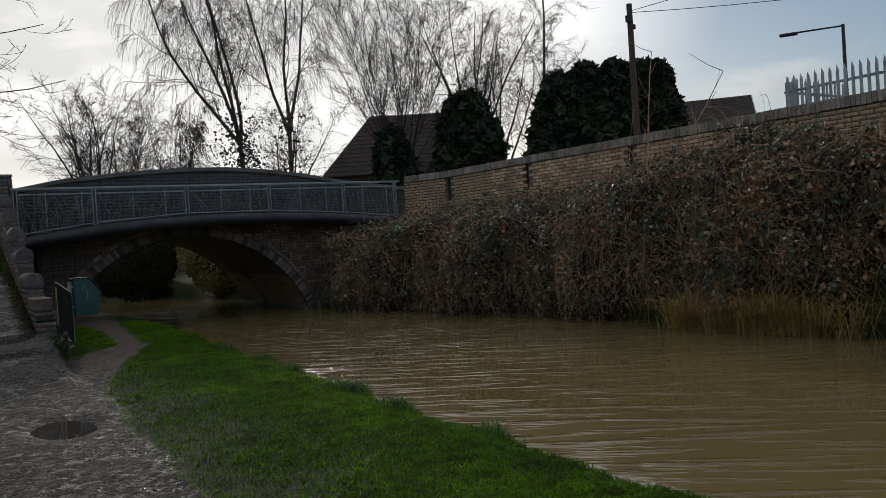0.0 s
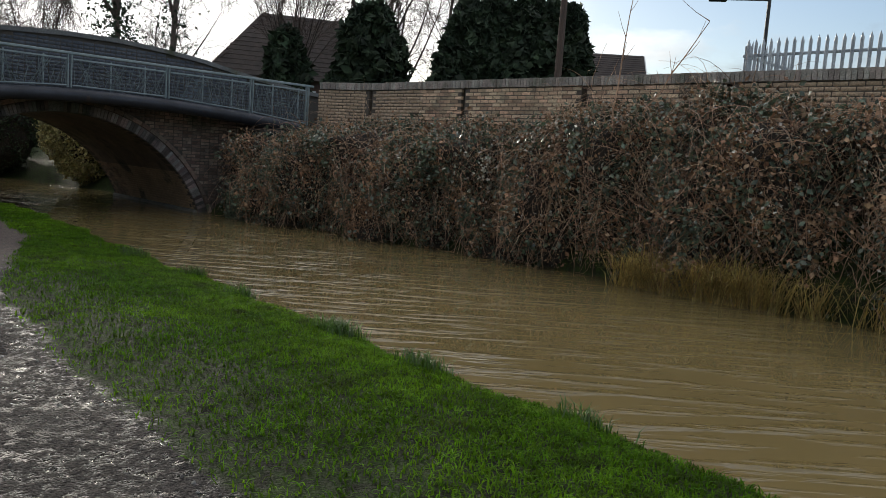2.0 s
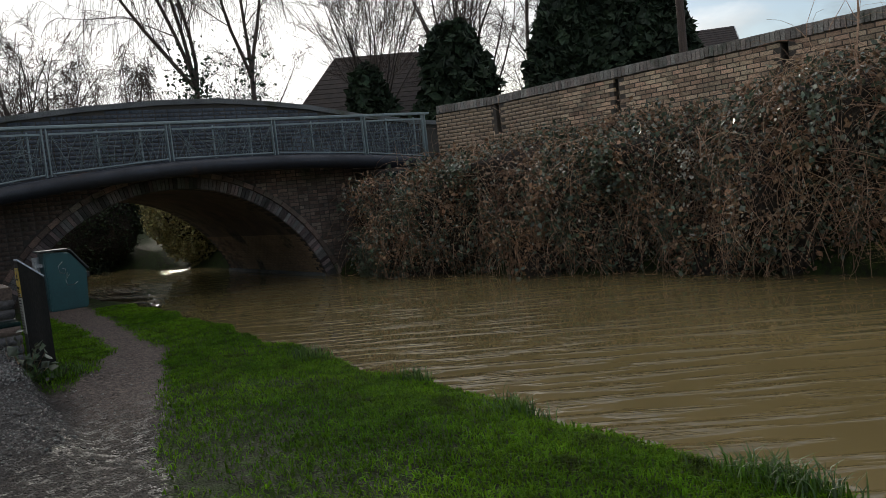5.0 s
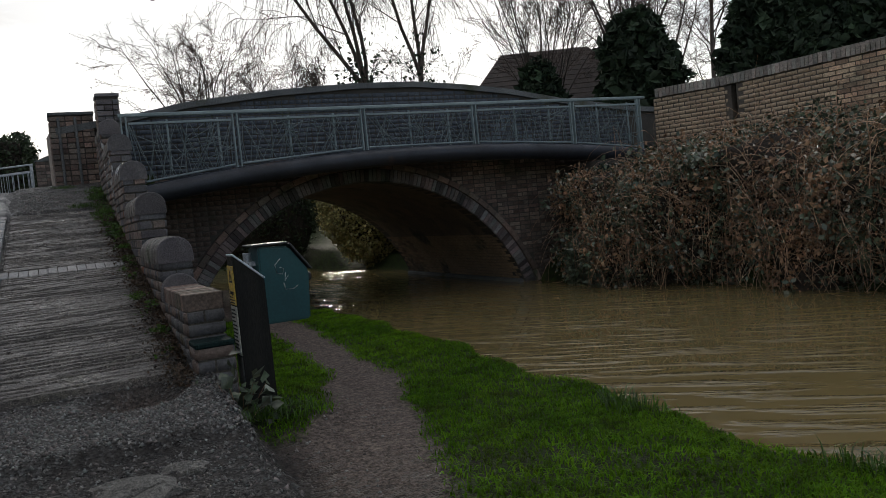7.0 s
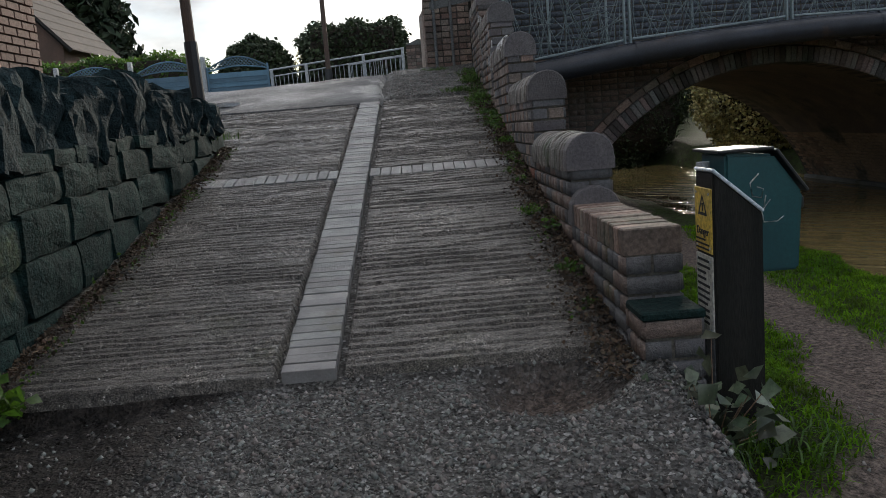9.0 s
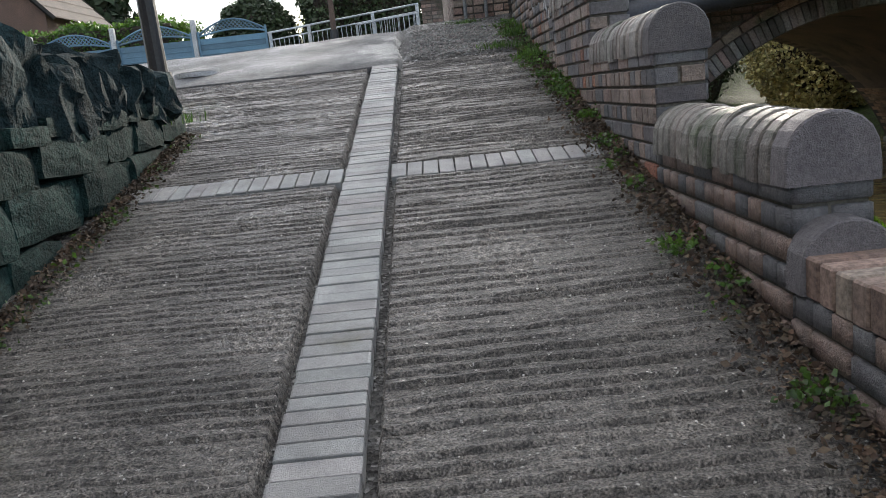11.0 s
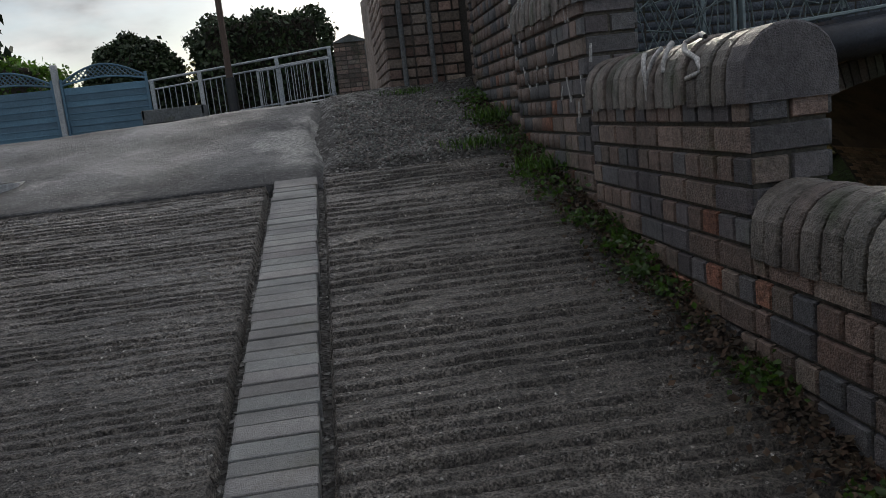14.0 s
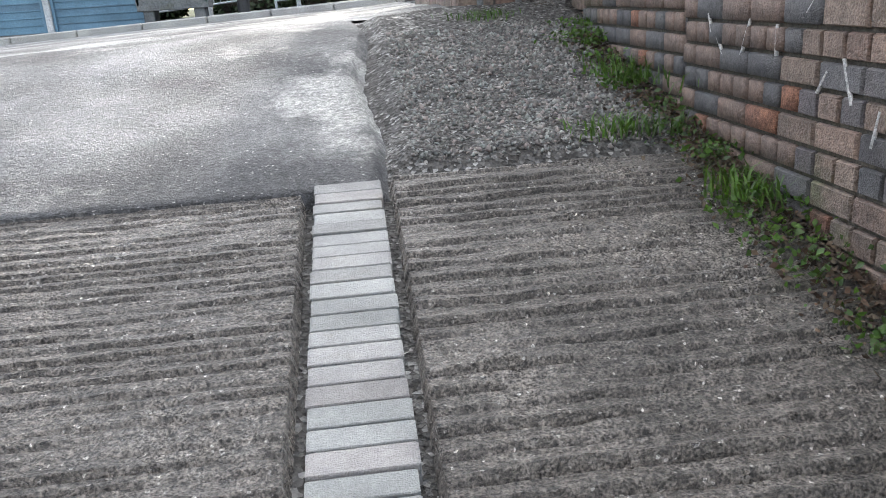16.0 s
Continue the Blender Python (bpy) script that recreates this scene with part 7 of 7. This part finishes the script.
def build_sign_post():
    p = thing("sign_post", (1.41, 13.02, 0.4), "squat dark timber post with slanted top and warning plates", "sign post")
    x0, x1, y0, y1 = 1.32, 1.5, 12.93, 13.11
    bm = bmesh.new()
    lo = [bm.verts.new(v) for v in ((x0, y0, 0.3), (x1, y0, 0.3), (x1, y1, 0.3), (x0, y1, 0.3))]
    hi = [bm.verts.new(v) for v in ((x0, y0, 1.45), (x1, y0, 1.29), (x1, y1, 1.29), (x0, y1, 1.45))]
    bm.faces.new(hi)
    bm.faces.new(lo[::-1])
    for i in range(4):
        bm.faces.new((lo[i], lo[(i + 1) % 4], hi[(i + 1) % 4], hi[i]))
    bmesh.ops.bevel(bm, geom=bm.edges[:], offset=0.006, segments=2, affect="EDGES")
    part("post", bm, M_WOODDARK, p)
    bm = box_bm((0.245, 0.19, 0.012), (0, 0, 0), 0.003)
    bm.transform(Matrix.Translation((1.41, 13.02, 1.378)) @ Matrix.Rotation(math.atan2(0.16, 0.18), 4, "Y"))
    part("top_plate", bm, M_PALEBLUE, p, "flaking pale blue top plate")
    s = part("warning_plate", box_bm((0.006, 0.165, 0.24), (x0 - 0.004, 13.02, 1.27), 0.002), M_YELLOW, p, "yellow warning plate")
    # warning triangle
    tri = bmesh.new()
    for r, dx in ((0.055, 0.0),):
        v = [tri.verts.new((x0 - 0.0085, 13.02 + r * math.sin(a), 1.315 + r * math.cos(a))) for a in (0, 2.0944, 4.18879)]
        w = [tri.verts.new((x0 - 0.0085, 13.02 + 0.6 * r * math.sin(a), 1.315 + 0.6 * r * math.cos(a))) for a in (0, 2.0944, 4.18879)]
        for i in range(3):
            tri.faces.new((v[i], v[(i + 1) % 3], w[(i + 1) % 3], w[i]))
    part("triangle", tri, M_INK, s, "black warning triangle")
    part("mark", box_bm((0.002, 0.008, 0.03), (x0 - 0.0085, 13.02, 1.318)), M_INK, s)
    cu = bpy.data.curves.new("word", "FONT")
    cu.body, cu.size, cu.align_x, cu.extrude = "Danger", 0.042, "CENTER", 0.001
    tmp = bpy.data.objects.new("tmp", cu)
    me = bpy.data.meshes.new_from_object(tmp)
    bpy.data.objects.remove(tmp)
    me.transform(Matrix.Translation((x0 - 0.009, 13.02, 1.215)) @ Matrix(((0, 0, -1, 0), (-1, 0, 0, 0), (0, 1, 0, 0), (0, 0, 0, 1))))
    me.materials.append(M_INK)
    under(new("word", me), s)
    bars(s, M_INK, x0 - 0.008, 12.945, 13.095, 1.155, 1.205, 3, 1)
    s = part("notice_plate", box_bm((0.006, 0.165, 0.3), (x0 - 0.004, 13.02, 0.99), 0.002), M_SIGN, p, "dirty white notice plate")
    bars(s, M_INK, x0 - 0.008, 12.95, 13.09, 0.87, 1.13, 11, 2)
    part("old_paint", box_bm((0.004, 0.15, 0.26), (x0 - 0.002, 13.02, 0.7), 0.001), M_COPING, p, "flaking remains of an old plate")
    for z in (1.37, 1.17, 1.12, 0.86):
        for y in (12.955, 13.085):
            part("screw", rod_bm((x0 - 0.005, y, z), (x0 - 0.010, y, z), 0.005, 8), M_GALV, p)
    b = thing("dog_waste_bin", (1.78, 13.75, 0.4), "teal metal waste bin with a sloped hood, scratched white", "bin")
    bx0, bx1, by0, by1 = 1.63, 1.98, 13.62, 13.92
    prof = [(bx0, 0.92), (bx1 - 0.02, 0.92), (bx1, 1.27), (bx1 - 0.13, 1.45), (bx0, 1.47)]
    bm = bmesh.new()
    f = [bm.verts.new((x, by0, z)) for x, z in prof]
    k = [bm.verts.new((x, by1, z)) for x, z in prof]
    bm.faces.new(f)
    bm.faces.new(k[::-1])
    for i in range(5):
        bm.faces.new((f[(i + 1) % 5], f[i], k[i], k[(i + 1) % 5]))
    bmesh.ops.recalc_face_normals(bm, faces=bm.faces[:])
    bmesh.ops.bevel(bm, geom=bm.edges[:], offset=0.012, segments=2, affect="EDGES")
    part("body", bm, M_TEAL, b)
    bm = box_bm((0.25, 0.34, 0.015), (1.72, 13.77, 1.478), 0.004)
    part("hood", bm, M_BLACK, b)
    bm = box_bm((0.24, 0.34, 0.015), (0, 0, 0), 0.004)
    bm.transform(Matrix.Translation((1.925, 13.77, 1.375)) @ Matrix.Rotation(math.atan2(0.18, 0.13), 4, "Y"))
    part("hood_slope", bm, M_BLACK, b)
    part("flap_handle", box_bm((0.04, 0.2, 0.06), (bx1 + 0.012, 13.77, 1.22), 0.01), M_BLACK, b)
    part("pole", rod_bm((1.585, 13.77, 0.3), (1.585, 13.77, 1.43), 0.03, 12), M_GALV, b)
    for z in (1.05, 1.35):
        part("bracket", box_bm((0.06, 0.09, 0.03), (1.61, 13.77, z), 0.004), M_GALV, b)
    # scratched scrawl
    pts = [[(1.78, 1.37), (1.74, 1.33), (1.75, 1.27), (1.79, 1.26), (1.80, 1.30), (1.77, 1.31)], [(1.81, 1.27), (1.80, 1.21), (1.83, 1.25)], [(1.79, 1.2), (1.8, 1.15), (1.86, 1.15), (1.89, 1.17)]]
    lines = [([(x, by0 - 0.001, z) for x, z in l], 0.0035, 0.0025) for l in pts]
    V, F = tubes(lines, 4)
    fast_mesh("scrawl", V, F, M_CHALK, b)


build_sign_post()


def build_concrete():
    c = thing("concrete_slab", (0.68, 11.6, 0.55), "broken pale concrete slab sunk in the muddy track", "slab")
    for x, y, w, d, turn, seed in ((0.56, 11.78, 0.32, 0.24, 12, 71), (0.82, 11.84, 0.2, 0.11, -20, 72), (0.64, 11.58, 0.26, 0.14, 25, 73)):
        bm = stone_bm(w, d, 0.08, seed, 0.05, 5)
        bm.transform(Matrix.Translation((x, y, float(ground_z(x, y)) - 0.03)) @ Matrix.Rotation(radians(turn), 4, "Z") @ Matrix.Rotation(0.08, 4, "X"))
        part("fragment", bm, M_FRAGMENT, c)


M_FRAGMENT = mat("pale_broken_concrete", (0.2, 0.19, 0.17), (0.11, 0.104, 0.092), 6, 60, grit=0.5, grain=0.5, bump=0.9, stain=(0.07, 0.063, 0.055), stain_scale=4, stain_at=0.54)
build_concrete()


def build_graffiti():
    """White sprayed strokes on the parapet: three letters on a coping, and slashes over the bricks beyond."""
    g = thing("graffiti", (1.04, 17.3, 2.3), "white sprayed graffiti strokes on the brick parapet", "graffiti")
    top = 2.42

    def on_coping(y, t):
        # t: 0 at the coping's lower edge, 1 at its crown
        c, r = FACE + THICK / 2, (THICK + 0.035) / 2
        a = math.pi - t * math.pi / 2
        return (c + (r - 0.005) * math.cos(a), y, top - 0.19 + 0.05 + 0.143 * max(0.0, math.sin(a)) ** 0.8 - (0.05 if t == 0 else 0))

    letters = [[(17.44, 0.45), (17.36, 0.0), (17.30, 0.62)], [(17.26, 0.6), (17.22, 0.0)], [(17.02, 0.55), (17.08, 0.66), (17.14, 0.5), (17.1, 0.34), (17.0, 0.2), (16.96, 0.05), (17.08, 0.0)]]
    for l in letters:
        pts = []
        for (ya, ta), (yb, tb) in zip(l[:-1], l[1:]):
            pts += [on_coping(ya + (yb - ya) * k / 6, ta + (tb - ta) * k / 6) for k in range(6)]
        V, F = tubes([(pts, 0.009, 0.008)], 5)
        fast_mesh("letter_stroke", V, F, M_CHALK, g)
    rng = random.Random(5)
    for k in range(26):
        y = rng.uniform(17.95, 19.4)
        z = ramp_z(y) + rng.uniform(0.28, 0.75)
        dy, dz = rng.uniform(-0.05, 0.05), rng.uniform(0.05, 0.12)
        V, F = tubes([([(FACE - 0.002, y, z), (FACE - 0.002, y + dy, z + dz)], 0.007, 0.006)], 4)
        fast_mesh("slash", V, F, M_CHALK, g)


build_graffiti()
